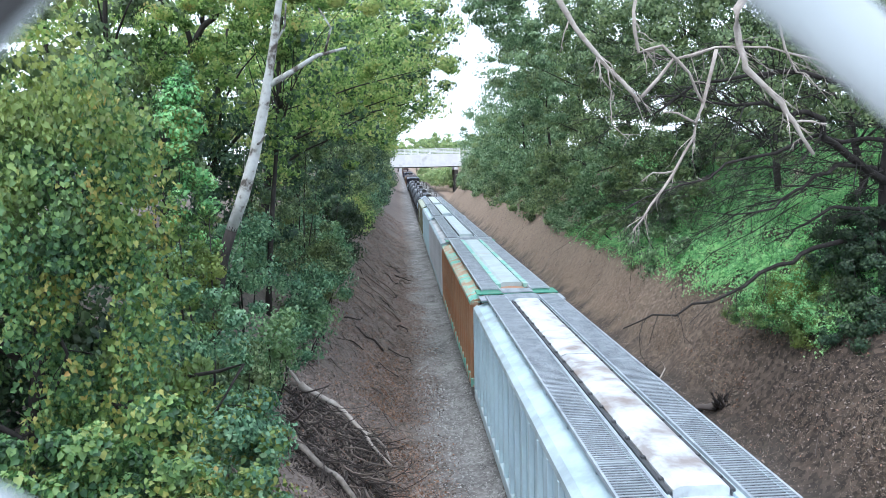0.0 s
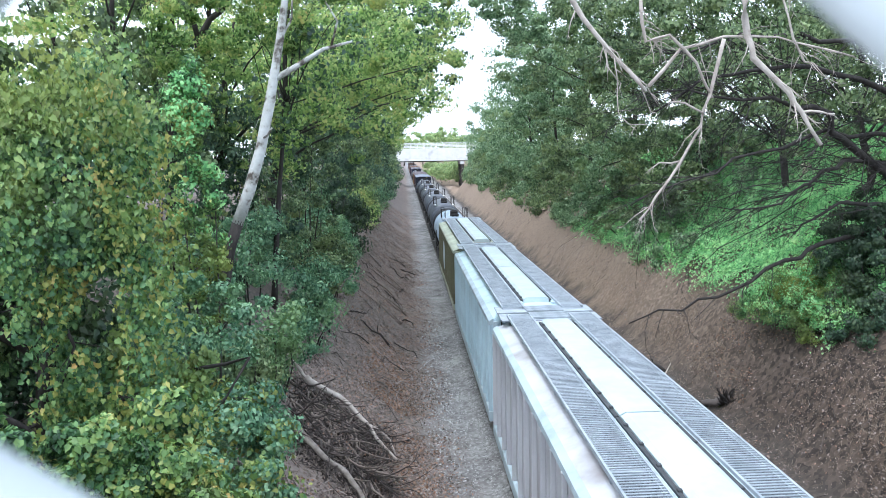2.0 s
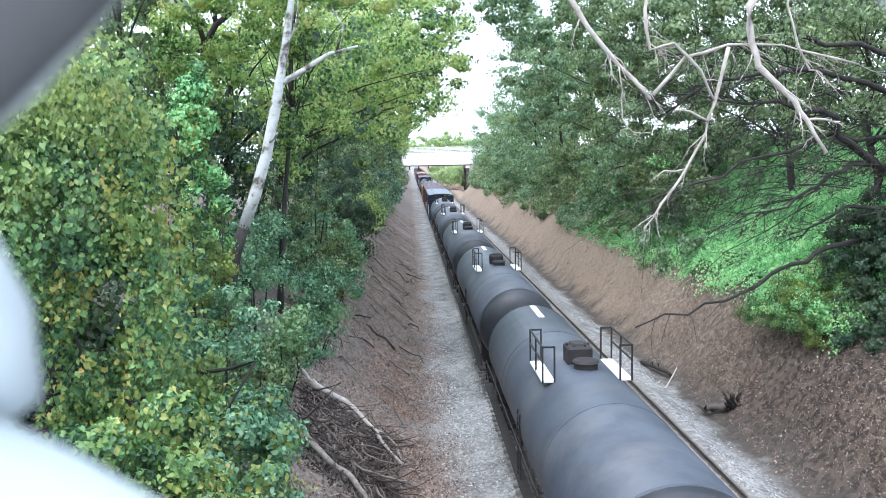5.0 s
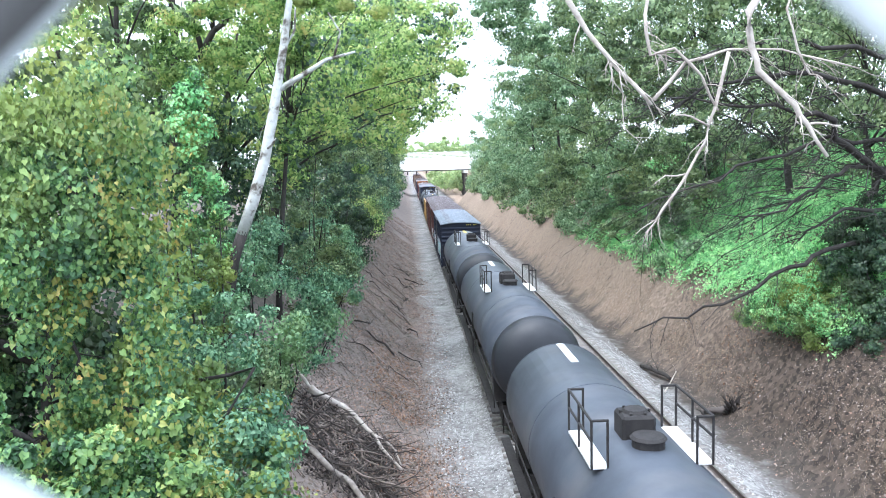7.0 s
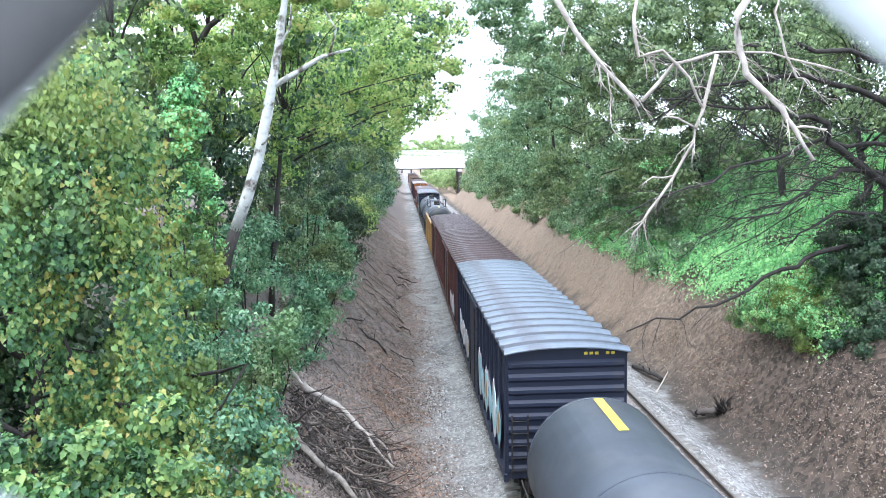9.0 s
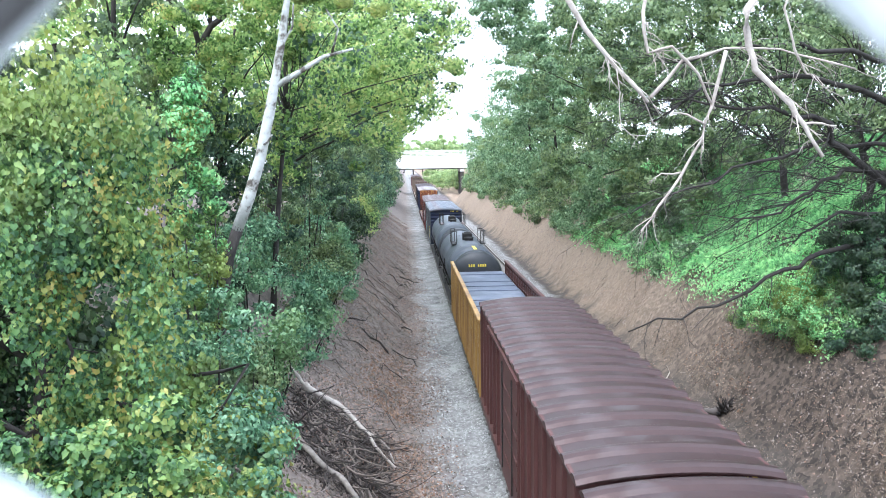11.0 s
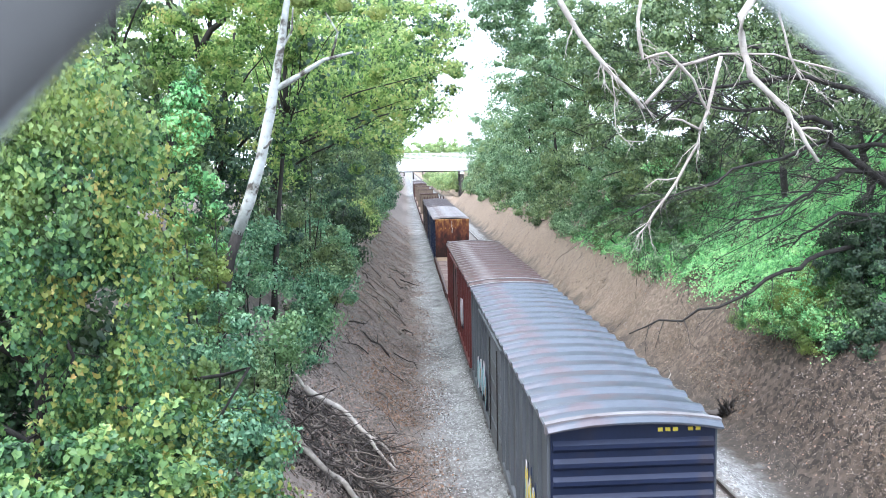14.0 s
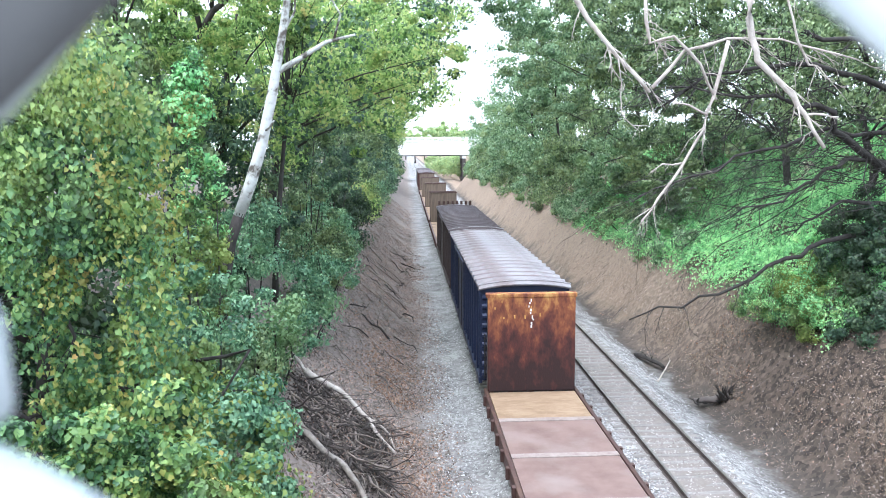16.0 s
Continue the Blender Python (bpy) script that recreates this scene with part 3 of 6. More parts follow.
M_YELLOW = material("yellow_marking", [(0.3, (0.62, 0.48, 0.04)), (0.6, (0.78, 0.62, 0.07))], scale=3, rough=0.6, bump=0.05)
M_MARK = material("white_marking", [(0.3, (0.62, 0.62, 0.6)), (0.6, (0.78, 0.78, 0.76))], scale=3, rough=0.6, bump=0.05)
M_DECKWOOD = material("tan_deck", [(0.3, (0.2, 0.13, 0.075)), (0.5, (0.29, 0.2, 0.125)), (0.7, (0.36, 0.26, 0.17))], scale=1.4, rough=0.85, bump=0.3, stretch=(1, 2, 1))
M_DECKRED = material("dusty_red_deck", [(0.3, (0.14, 0.086, 0.072)), (0.6, (0.21, 0.142, 0.122))], scale=1.0, rough=0.85, bump=0.2, second=((0.25, 0.2, 0.18), 0.8, 0.5, 0.8))
M_TARP = material("slate_blue_cover", [(0.3, (0.06, 0.073, 0.105)), (0.6, (0.105, 0.122, 0.168))], scale=0.8, rough=0.6, bump=0.15, second=((0.3, 0.32, 0.37), 0.5, 0.5, 0.85))
M_OCHRE = paint("ochre_paint", (0.4, 0.24, 0.07), 0.7, (0.14, 0.07, 0.04))


def shared(key, build, mat_):
    """One mesh built once and shared between alike parts."""
    if key not in MESHES:
        bm = bmesh.new()
        build(bm)
        me = bpy.data.meshes.new(key)
        bm.to_mesh(me)
        bm.free()
        me.materials.append(mat_)
        MESHES[key] = me
    return MESHES[key]


def put(name, me, parent, m=None, label=""):
    ob = new(name, me)
    ob.parent = parent
    if m is not None:
        ob.matrix_basis = m
    if label:
        tagged(ob, label)
    return ob


def b_truck(bm):
    for s in (-1, 1):
        x = s * 1.0
        loft(bm, [[(x - 0.07, y, z) for y, z in ((-1.2, 0.52), (-0.95, 0.68), (-0.35, 0.82), (0.35, 0.82), (0.95, 0.68), (1.2, 0.52), (1.05, 0.38), (0.8, 0.42), (0.4, 0.24), (-0.4, 0.24), (-0.8, 0.42), (-1.05, 0.38))],
                  [(x + 0.07, y, z) for y, z in ((-1.2, 0.52), (-0.95, 0.68), (-0.35, 0.82), (0.35, 0.82), (0.95, 0.68), (1.2, 0.52), (1.05, 0.38), (0.8, 0.42), (0.4, 0.24), (-0.4, 0.24), (-0.8, 0.42), (-1.05, 0.38))]])
        for k in (-0.2, 0, 0.2):
            cyl(bm, (x, k, 0.34), (x, k, 0.62), 0.08, n=8)
        for k in (-0.88, 0.88):
            cyl(bm, (x - 0.12 * 0, k, 0.46), (x + s * 0.16, k, 0.46), 0.13, n=10)
    box(bm, -1.05, 1.05, -0.2, 0.2, 0.55, 0.85, 0.03)


def b_wheelset(bm):
    cyl(bm, (-0.95, 0, 0), (0.95, 0, 0), 0.08, n=8)
    for s in (-1, 1):
        cyl(bm, (s * 0.69, 0, 0), (s * 0.72, 0, 0), 0.485, n=20)
        cyl(bm, (s * 0.72, 0, 0), (s * 0.815, 0, 0), 0.455, n=20)
        cyl(bm, (s * 0.8, 0, 0), (s * 0.84, 0, 0), 0.17, n=12)


def b_coupler(bm):
    box(bm, -0.1, 0.1, -0.75, 0.4, 0.75, 0.98, 0.02)
    box(bm, -0.18, 0.2, -0.95, -0.7, 0.7, 1.02, 0.04)
    tube(bm, [(0.3, 0.3, 0.8), (0.32, -0.3, 0.62), (0.22, -0.75, 0.5)], [0.03] * 3, 6)


def running_gear(car, L, inset=2.2):
    for y in (inset, L - inset):
        tk = put("truck", shared("truck", b_truck, M_TRUCK), car, pose(0, y, 0))
        for k in (-0.88, 0.88):
            put("wheelset", shared("wheelset", b_wheelset, M_WHEEL), tk, pose(0, k, 0.46), "steel wheels on an axle")
    put("coupler", shared("coupler", b_coupler, M_TRUCK), car, pose(0, 0.2, 0))
    put("coupler", shared("coupler", b_coupler, M_TRUCK), car, pose(0, L - 0.2, 0, 0, 0, 180))


def b_ladder(h, w=0.42, rungs=8):
    def f(bm):
        for s in (-w / 2, w / 2):
            box(bm, s - 0.02, s + 0.02, -0.02, 0.02, 0, h)
        for i in range(rungs):
            z = (i + 0.5) * h / rungs
            cyl(bm, (-w / 2, -0.01, z), (w / 2, -0.01, z), 0.014, n=5)
    return f


def hopper(y0, L, mats, label, oval=None, patches=None, pale_board=None):
    """Covered hopper: ribbed slab sides, arched roof, two grated running boards, trough hatches."""
    side, trim, hatch, roof = mats
    car = empty("covered_hopper", label, "freight car", pose(TX, y0, 0), "cars of the freight train")
    prof = [(-1.5, 1.15), (-1.55, 1.35), (-1.55, 4.0), (-1.5, 4.14), (-1.15, 4.27), (-0.6, 4.38), (0, 4.42), (0.6, 4.38), (1.15, 4.27), (1.5, 4.14), (1.55, 4.0), (1.55, 1.35), (1.5, 1.15)]
    bm = bmesh.new()
    loft(bm, [[(x * 0.985, 0.0, z) for x, z in prof], [(x, 0.06, z) for x, z in prof], [(x, L - 0.06, z) for x, z in prof], [(x * 0.985, L, z) for x, z in prof]])
    part("body", bm, side, car)
    # outlet hoppers and end slopes under the body
    bm = bmesh.new()
    for k in range(3):
        a, c = 3.2 + k * (L - 6.4) / 3, 3.2 + (k + 1) * (L - 6.4) / 3
        m = (a + c) / 2
        loft(bm, [[(-1.35, a, 1.16), (1.35, a, 1.16), (1.35, c, 1.16), (-1.35, c, 1.16)], [(-0.4, m - 0.4, 0.4), (0.4, m - 0.4, 0.4), (0.4, m + 0.4, 0.4), (-0.4, m + 0.4, 0.4)]])
    part("outlet", bm, side, car)
    n = 18
    for i in range(n + 1):
        y = 0.12 + i * (L - 0.24) / n
        for s in (-1, 1):
            put("side_post", shared("hopper_post_" + side.name, lambda q: box(q, -0.055, 0.055, -0.055, 0.055, 1.3, 3.98, 0.015), side), car, pose(s * 1.6, y, 0))
    for s in (-1, 1):
        bm = bmesh.new()
        box(bm, s * 1.57 - 0.08, s * 1.57 + 0.08, 0, L, 0.98, 1.3, 0.02)
        part("side_sill", bm, trim, car)
        bm = bmesh.new()
        loft(bm, [[(s * 1.5, y, 4.0), (s * 1.64, y, 3.98), (s * 1.63, y, 4.1), (s * 1.5, y, 4.19)] if s > 0 else [(s * 1.5, y, 4.19), (s * 1.63, y, 4.1), (s * 1.64, y, 3.98), (s * 1.5, y, 4.0)] for y in (-0.02, L + 0.02)])
        part("roof_edge", bm, trim, car)

        def board(bm2, s=s):
            for x in (0.57, 1.21):
                box(bm2, x - 0.02, x + 0.02, 0.02, L - 0.02, 4.44, 4.515)
            k = int((L - 0.06) / 0.09)
            for i in range(k):
                y = 0.06 + i * 0.09
                box(bm2, 0.58, 1.2, y - 0.018, y + 0.018, 4.496, 4.506)
            for i in range(9):
                y = 0.4 + i * (L - 0.8) / 8
                box(bm2, 0.62, 1.16, y - 0.03, y + 0.03, 4.25, 4.45)
        bmat = pale_board if pale_board is not None and s > 0 else M_GRATE
        put("running_board", shared("running_board_%.1f_%s" % (L, bmat.name), board, bmat), car, pose(0, 0, 0) if s > 0 else pose(0, L, 0, 0, 0, 180), "steel grating walkway")
        bm = bmesh.new()
        cw = 0.085 if patches else 0.055
        box(bm, s * 0.5 - cw, s * 0.5 + cw, 0.9, L - 0.9, 4.4, 4.55 if patches else 4.455)
        part("hatch_coaming", bm, patches or trim, car)
        # a dark sheet under each grating, so that its gaps read dark
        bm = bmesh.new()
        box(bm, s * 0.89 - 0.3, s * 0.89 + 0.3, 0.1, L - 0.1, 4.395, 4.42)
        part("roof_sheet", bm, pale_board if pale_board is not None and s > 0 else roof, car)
    nh = 2
    for i in range(nh):
        a = 1.2 + i * (L - 2.2) / nh
        c = a + (L - 2.2) / nh - 0.06
        bm = bmesh.new()
        pf = [(-0.4, 4.4), (-0.4, 4.52), (-0.3, 4.57), (0.3, 4.57), (0.4, 4.52), (0.4, 4.4)]
        loft(bm, [[(x, y, z) for x, z in pf] for y in (a, c)])
        part("hatch_cover", bm, hatch, car)
        bm = bmesh.new()
        for s in (-1, 1):
            box(bm, s * 0.45 - 0.035, s * 0.45 + 0.035, a, c, 4.4, 4.5)
            for k in range(9):
                y = a + (k + 0.5) * (c - a) / 9
                box(bm, s * 0.43 - 0.035, s * 0.43 + 0.035, y - 0.04, y + 0.04, 4.46, 4.535, 0.008)
        part("hatch_hinge", bm, M_GRATE_DK, car)
    for y, r in ((0, 0), (L, 180)):
        sub = pose(0, y, 0, 0, 0, r)
        bm = bmesh.new()
        loft(bm, [[(-1.45, -0.03, 4.05), (1.45, -0.03, 4.05), (0.9, -0.03, 4.3), (0, -0.03, 4.38), (-0.9, -0.03, 4.3)], [(-1.45, 0.0, 4.05), (1.45, 0.0, 4.05), (0.9, 0, 4.3), (0, 0, 4.38), (-0.9, 0, 4.3)]])
        box(bm, -1.5, -1.38, -0.1, 0.02, 1.2, 4.1)
        box(bm, 1.38, 1.5, -0.1, 0.02, 1.2, 4.1)
        put("end_frame", to_mesh("end_frame", bm, trim), car, sub)
        put("ladder", shared("ladder_a", b_ladder(2.9), M_TRUCK), car, sub @ pose(-1.05, -0.08, 1.2))
        bm = bmesh.new()
        box(bm, -1.42, 1.42, -0.42, 0.5, 4.395, 4.43)
        ew = put("end_walkway", to_mesh("end_walkway", bm, P_GREEN if patches else M_GRATE), car, sub, "grated walkway across the roof end")
        for i in range(8):
            put("slat", shared("walkway_slat", lambda q: box(q, -0.55, 0.55, -0.03, 0.03, 4.44, 4.475), M_GRATE), ew, pose(0, -0.38 + i * 0.1, 0))
        bm = bmesh.new()
        box(bm, -1.5, 1.5, -0.5, 0.0, 1.0, 1.08)
        put("end_platform", to_mesh("end_platform", bm, M_TRUCK), car, sub)
    if oval:
        for s in (-1, 1):
            bm = bmesh.new()
            bmesh.ops.create_circle(bm, cap_ends=True, segments=28, radius=0.9, matrix=Matrix.Translation((s * 1.665, L * 0.55, 2.75)) @ Matrix.Rotation(radians(90), 4, "Y") @ Matrix.Scale(1.3, 4, (0, 1, 0)))
            part("emblem", bm, oval, car, "plain white oval")
    for s in (-1, 1):
        bm = bmesh.new()
        loft(bm, [[(s * 1.2, y, 4.27), (s * 1.5, y, 4.152), (s * 1.5, y, 4.135), (s * 1.2, y, 4.24)] for y in (0.02, L - 0.02)])
        part("roof_margin", bm, M_MINTMIX if patches else (trim if oval else side), car, "flaking mint paint over rusty brown" if patches else "")
    if patches:
        rn = random.Random(4)
        for i in range(9):
            bm = bmesh.new()
            s = rn.choice((-1, -1, 1))
            y, w, d = rn.uniform(0.4, L - 1), rn.uniform(0.1, 0.45), rn.uniform(0.05, 0.2)
            x0 = rn.uniform(1.22, 1.32)
            zt = 4.27 - (x0 - 1.15) * 0.37 + 0.006
            loft(bm, [[(s * x0, y + w * math.cos(a), zt), (s * (x0 + d), y + w * math.cos(a) * 0.6, zt - d * 0.37)] for a in (3.1, 2.2, 1.5, 0.8, 0.0)], close=False)
            part("paint_patch", bm, patches, car, "faded green paint")
    running_gear(car, L)
    TRAIN.append((car, y0))
    return car


def to_mesh(name, bm, mat_):
    me = bpy.data.meshes.new(name)
    bm.to_mesh(me)
    bm.free()
    me.materials.append(mat_)
    return me


def tank(y0, L, shell, label, mark=None, rails=M_TRUCK, R=1.45, end_mark=None, at=0.875, plat=None):
    """Tank car: long barrel with dished heads, dome platform with handrails, ladders, sills."""
    car = empty("tank_car", label, "freight car", pose(TX, y0, 0), "cars of the freight train")
    zc = 2.55
    bm = bmesh.new()
    n = 40
    sect = []
    for y, k in ((0.3, 0.08), (0.33, 0.42), (0.41, 0.66), (0.55, 0.84), (0.75, 0.95), (1.0, 0.999)):
        sect.append((y, k))
    ys = sect + [(L * 0.33, 1.0), (L * 0.5, 1.0), (L * 0.67, 1.0)] + [(L - y, k) for y, k in sect[::-1]]
    body_ys = [(1.0, 1.0)] + ys[len(sect):-len(sect)] + [(L - 1.0, 1.0)]
    loft(bm, [[(R * k * math.sin(-a * math.tau / n), y, zc + R * k * math.cos(a * math.tau / n)) for a in range(n)] for y, k in body_ys])
    for fc in bm.faces:
        fc.smooth = len(fc.verts) < 10
    part("barrel", bm, shell, car)
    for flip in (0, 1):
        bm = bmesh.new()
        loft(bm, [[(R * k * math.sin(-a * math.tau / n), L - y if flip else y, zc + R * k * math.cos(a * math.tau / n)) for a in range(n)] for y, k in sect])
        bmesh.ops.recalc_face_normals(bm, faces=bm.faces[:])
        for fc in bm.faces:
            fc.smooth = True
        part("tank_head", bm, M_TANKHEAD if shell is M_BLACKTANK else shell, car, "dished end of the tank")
    for y in (1.05, L * 0.3, L * 0.7, L - 1.05):
        bm = bmesh.new()
        loft(bm, [[((R + 0.008) * math.sin(-a * math.tau / n), yy, zc + (R + 0.008) * math.cos(a * math.tau / n)) for a in range(n)] for yy in (y - 0.03, y + 0.03)])
        part("weld_band", bm, shell, car)
    # frame under the barrel
    bm = bmesh.new()
    box(bm, -0.35, 0.35, 0.15, L - 0.15, 0.85, 1.3, 0.02)
    part("centre_sill", bm, rails, car)
    for y in (2.0, L - 2.0):
        bm = bmesh.new()
        loft(bm, [[(-1.35, yy, 1.0), (1.35, yy, 1.0), (1.4, yy, 2.2), (0.9, yy, 1.55), (-0.9, yy, 1.55), (-1.4, yy, 2.2)] for yy in (y - 0.3, y + 0.3)])
        part("saddle", bm, rails, car)
    for s in (-1, 1):
        bm = bmesh.new()
        tube(bm, [(s * 1.5, 0.2, 1.25), (s * 1.52, 0.4, 2.0), (s * 1.55, 0.8, 2.05), (s * 1.55, L - 0.8, 2.05), (s * 1.52, L - 0.4, 2.0), (s * 1.5, L - 0.2, 1.25)], [0.022] * 6, 6)
        part("handrail", bm, rails, car)
        bm = bmesh.new()
        box(bm, s * 1.45 - 0.12, s * 1.45 + 0.12, 0.2, L - 0.2, 1.05, 1.12)
        part("side_walkway", bm, rails, car)
    # dome and platform
    m = L / 2
    top = zc + R
    bm = bmesh.new()
    box(bm, -0.31, 0.31, m - 0.25, m + 0.4, top - 0.15, top + 0.4, 0.05)
    cyl(bm, (0, m + 0.08, top + 0.4), (0, m + 0.08, top + 0.46), 0.24, 0.2, n=16)
    for k in range(6):
        cyl(bm, (0.27 * math.cos(k * 1.047), m + 0.08 + 0.27 * math.sin(k * 1.047), top + 0.38), (0.27 * math.cos(k * 1.047), m + 0.08 + 0.27 * math.sin(k * 1.047), top + 0.44), 0.03, n=6)
    part("manway_dome", bm, rails, car)
    bm = bmesh.new()
    cyl(bm, (0.05, m - 0.6, top - 0.1), (0.05, m - 0.6, top + 0.14), 0.29, n=16)
    cyl(bm, (0.05, m - 0.6, top + 0.14), (0.05, m - 0.6, top + 0.19), 0.33, 0.28, n=16)
    part("valve_housing", bm, rails, car)
    for s in (-1, 1):
        bm = bmesh.new()
        box(bm, s * 0.92 - 0.16, s * 0.92 + 0.16, m - 1.0, m + 0.9, top - 0.24, top - 0.2)
        part("platform", bm, plat or M_GRATE, car, "flat plate platform")
        post = shared("guard_post", lambda q: cyl(q, (0, 0, -0.24), (0, 0, 0.64), 0.024, n=6), M_TRUCK)
        for x, y in ((1.06, m - 1.0), (1.06, m), (1.06, m + 0.9), (0.78, m - 1.0), (0.78, m + 0.9)):
            put("guard_post", post, car, pose(s * x, y, top))
        bar = shared("guard_bar", lambda q: cyl(q, (0, -1.0, 0), (0, 0.9, 0), 0.025, n=6), M_TRUCK)
        for z in (top + 0.26, top + 0.62):
            put("guard_bar", bar, car, pose(s * 1.06, m, z))
        for y in (m - 1.0, m + 0.9):
            put("guard_bar", shared("guard_cross", lambda q: cyl(q, (-0.14, 0, 0), (0.14, 0, 0), 0.025, n=6), M_TRUCK), car, pose(s * 0.92, y, top + 0.62))
        bm = bmesh.new()
        b_ladder(1.7, 0.4, 6)(bm)
        ob = part("ladder", bm, rails, car)
        ob.matrix_basis = pose(s * 1.5, m, 1.1, 0, 0, 90 * s)
    if mark is not None:
        bm = bmesh.new()
        w = 0.1 / R
        loft(bm, [[((R + 0.012) * math.sin(a), L * at + q, zc + (R + 0.012) * math.cos(a)) for a in np.linspace(-w, w, 4)] for q in (-1.0, 1.0)], close=False)
        part("stripe", bm, mark, car, "painted stripe on the barrel's top")
    if end_mark is not None:
        bm = bmesh.new()
        for k in range(8):
            if k != 3:
                box(bm, -0.5 + k * 0.13, -0.42 + k * 0.13, 0.3, 0.46, zc + 0.62, zc + 0.76)
        part("lettering", bm, end_mark, car, "illegible painted marks")
    running_gear(car, L, 2.0)
    TRAIN.append((car, y0))
    return car


def boxcar(y0, L, side, roofm, label, door=None, tags=(), endm=None, ribm=None, cap=None, mark=M_YELLOW):
    """Boxcar: ribbed ends, outside posts, sliding door, pressed roof panels with cross ribs."""
    car = empty("boxcar", label, "freight car", pose(TX, y0, 0), "cars of the freight train")
    endm = endm or side
    ze, zp = 4.32, 4.47
    bm = bmesh.new()
    def arch(half, y, h):
        """Points across the low arched roof at height h over its sheet."""
        return [(half * f, y, ze + h + (zp - ze) * (1 - abs(f) ** 2.3)) for f in (-1, -0.8, -0.5, -0.2, 0, 0.2, 0.5, 0.8, 1)]
    loft(bm, [[(-1.5, y, 1.0)] + arch(1.5, y, -0.07) + [(1.5, y, 1.0)] for y in (0.05, L - 0.05)])
    part("body", bm, side, car)
    for s in (-1, 1):
        k = 16
        for i in range(k + 1):
            y = 0.1 + i * (L - 0.2) / k
            if abs(y - L / 2) < 1.7 and door is not None:
                continue
            put("side_post", shared("box_post_" + side.name, lambda q: box(q, -0.05, 0.05, -0.06, 0.06, 1.05, ze - 0.05, 0.012), side), car, pose(s * 1.53, y, 0))
        bm = bmesh.new()
        box(bm, s * 1.54 - 0.06, s * 1.54 + 0.06, 0, L, 0.9, 1.12, 0.015)
        box(bm, s * 1.53 - 0.06, s * 1.53 + 0.06, 0, L, ze - 0.12, ze - 0.005, 0.015)
        part("side_sill", bm, side, car)
        if door is not None:
            bm = bmesh.new()
            box(bm, s * 1.56 - 0.05, s * 1.56 + 0.05, L / 2 - 1.55, L / 2 + 1.55, 1.1, ze - 0.2, 0.01)
            for z in (1.6, 2.2, 2.8, 3.4):
                box(bm, s * 1.61 - 0.02, s * 1.61 + 0.02, L / 2 - 1.5, L / 2 + 1.5, z - 0.05, z + 0.05, 0.01)
            d = part("door", bm, door, car)
            for y in (L / 2 - 0.9, L / 2 + 0.9):
                put("lock_bar", shared("lock_bar", lambda q: cyl(q, (0, 0, 1.2), (0, 0, ze - 0.3), 0.02, n=6), M_TRUCK), d, pose(s * 1.65, y, 0))
            bm = bmesh.new()
            box(bm, s * 1.6 - 0.04, s * 1.6 + 0.04, L / 2 - 1.6, L / 2 + 4.6, ze - 0.22, ze - 0.14)
            part("door_track", bm, side, car)
    # roof: low arch with raised cross ribs
    n = 18
    bm = bmesh.new()
    loft(bm, [arch(1.6, y, -0.05) + arch(1.6, y, -0.02)[::-1] for y in (-0.03, L + 0.03)])
    part("roof", bm, roofm, car)
    for i in range(n + 1):
        y = 0.02 + i * (L - 0.04) / n
        def rib(bm2):
            loft(bm2, [arch(1.6, -w, h - 0.02) + arch(1.6, -w, -0.05)[::-1] for w, h in ((0.22, 0.0), (0.14, 0.055), (0.05, 0.085), (-0.05, 0.085), (-0.14, 0.055), (-0.22, 0.0))])
        put("roof_rib", shared("roof_rib_" + (ribm or roofm).name, rib, ribm or roofm), car, pose(0, y, 0))
    if cap is not None:
        for y in (-0.05, L - 0.1):
            bm = bmesh.new()
            loft(bm, [arch(1.62, yy, 0.09) + arch(1.62, yy, -0.11)[::-1] for yy in (y, y + 0.15)])
            part("roof_end_cap", bm, cap, car, "chipped pale end cap of the roof")
    for y, r in ((0, 0), (L, 180)):
        sub = pose(0, y, 0, 0, 0, r)
        bm = bmesh.new()
        loft(bm, [[(-1.52, yy, 1.0)] + arch(1.52, yy, -0.06) + [(1.52, yy, 1.0)] for yy in (0.0, 0.06)])
        end = put("end_panel", to_mesh("end_panel", bm, endm), car, sub, "horizontally ribbed steel end")
        for k in range(9):
            put("end_rib", shared("end_rib_" + endm.name, lambda q: loft(q, [[(x, 0.0, -0.11), (x, -0.07, -0.04), (x, -0.07, 0.04), (x, 0.0, 0.11)] for x in (-1.48, 1.48)]), endm), end, pose(0, 0, 1.25 + k * 0.34))
        put("ladder", shared("ladder_b", b_ladder(1.6, 0.4, 5), M_TRUCK), car, sub @ pose(-1.2, -0.1, 1.1))
        if r == 0 and mark is not None:
            bm = bmesh.new()
            for k in range(6):
                if k != 3:
                    box(bm, 0.45 + k * 0.14, 0.54 + k * 0.14, -0.012, -0.004, ze - 0.12, ze - 0.05)
            put("lettering", to_mesh("lettering", bm, mark), car, sub, "illegible painted marks")
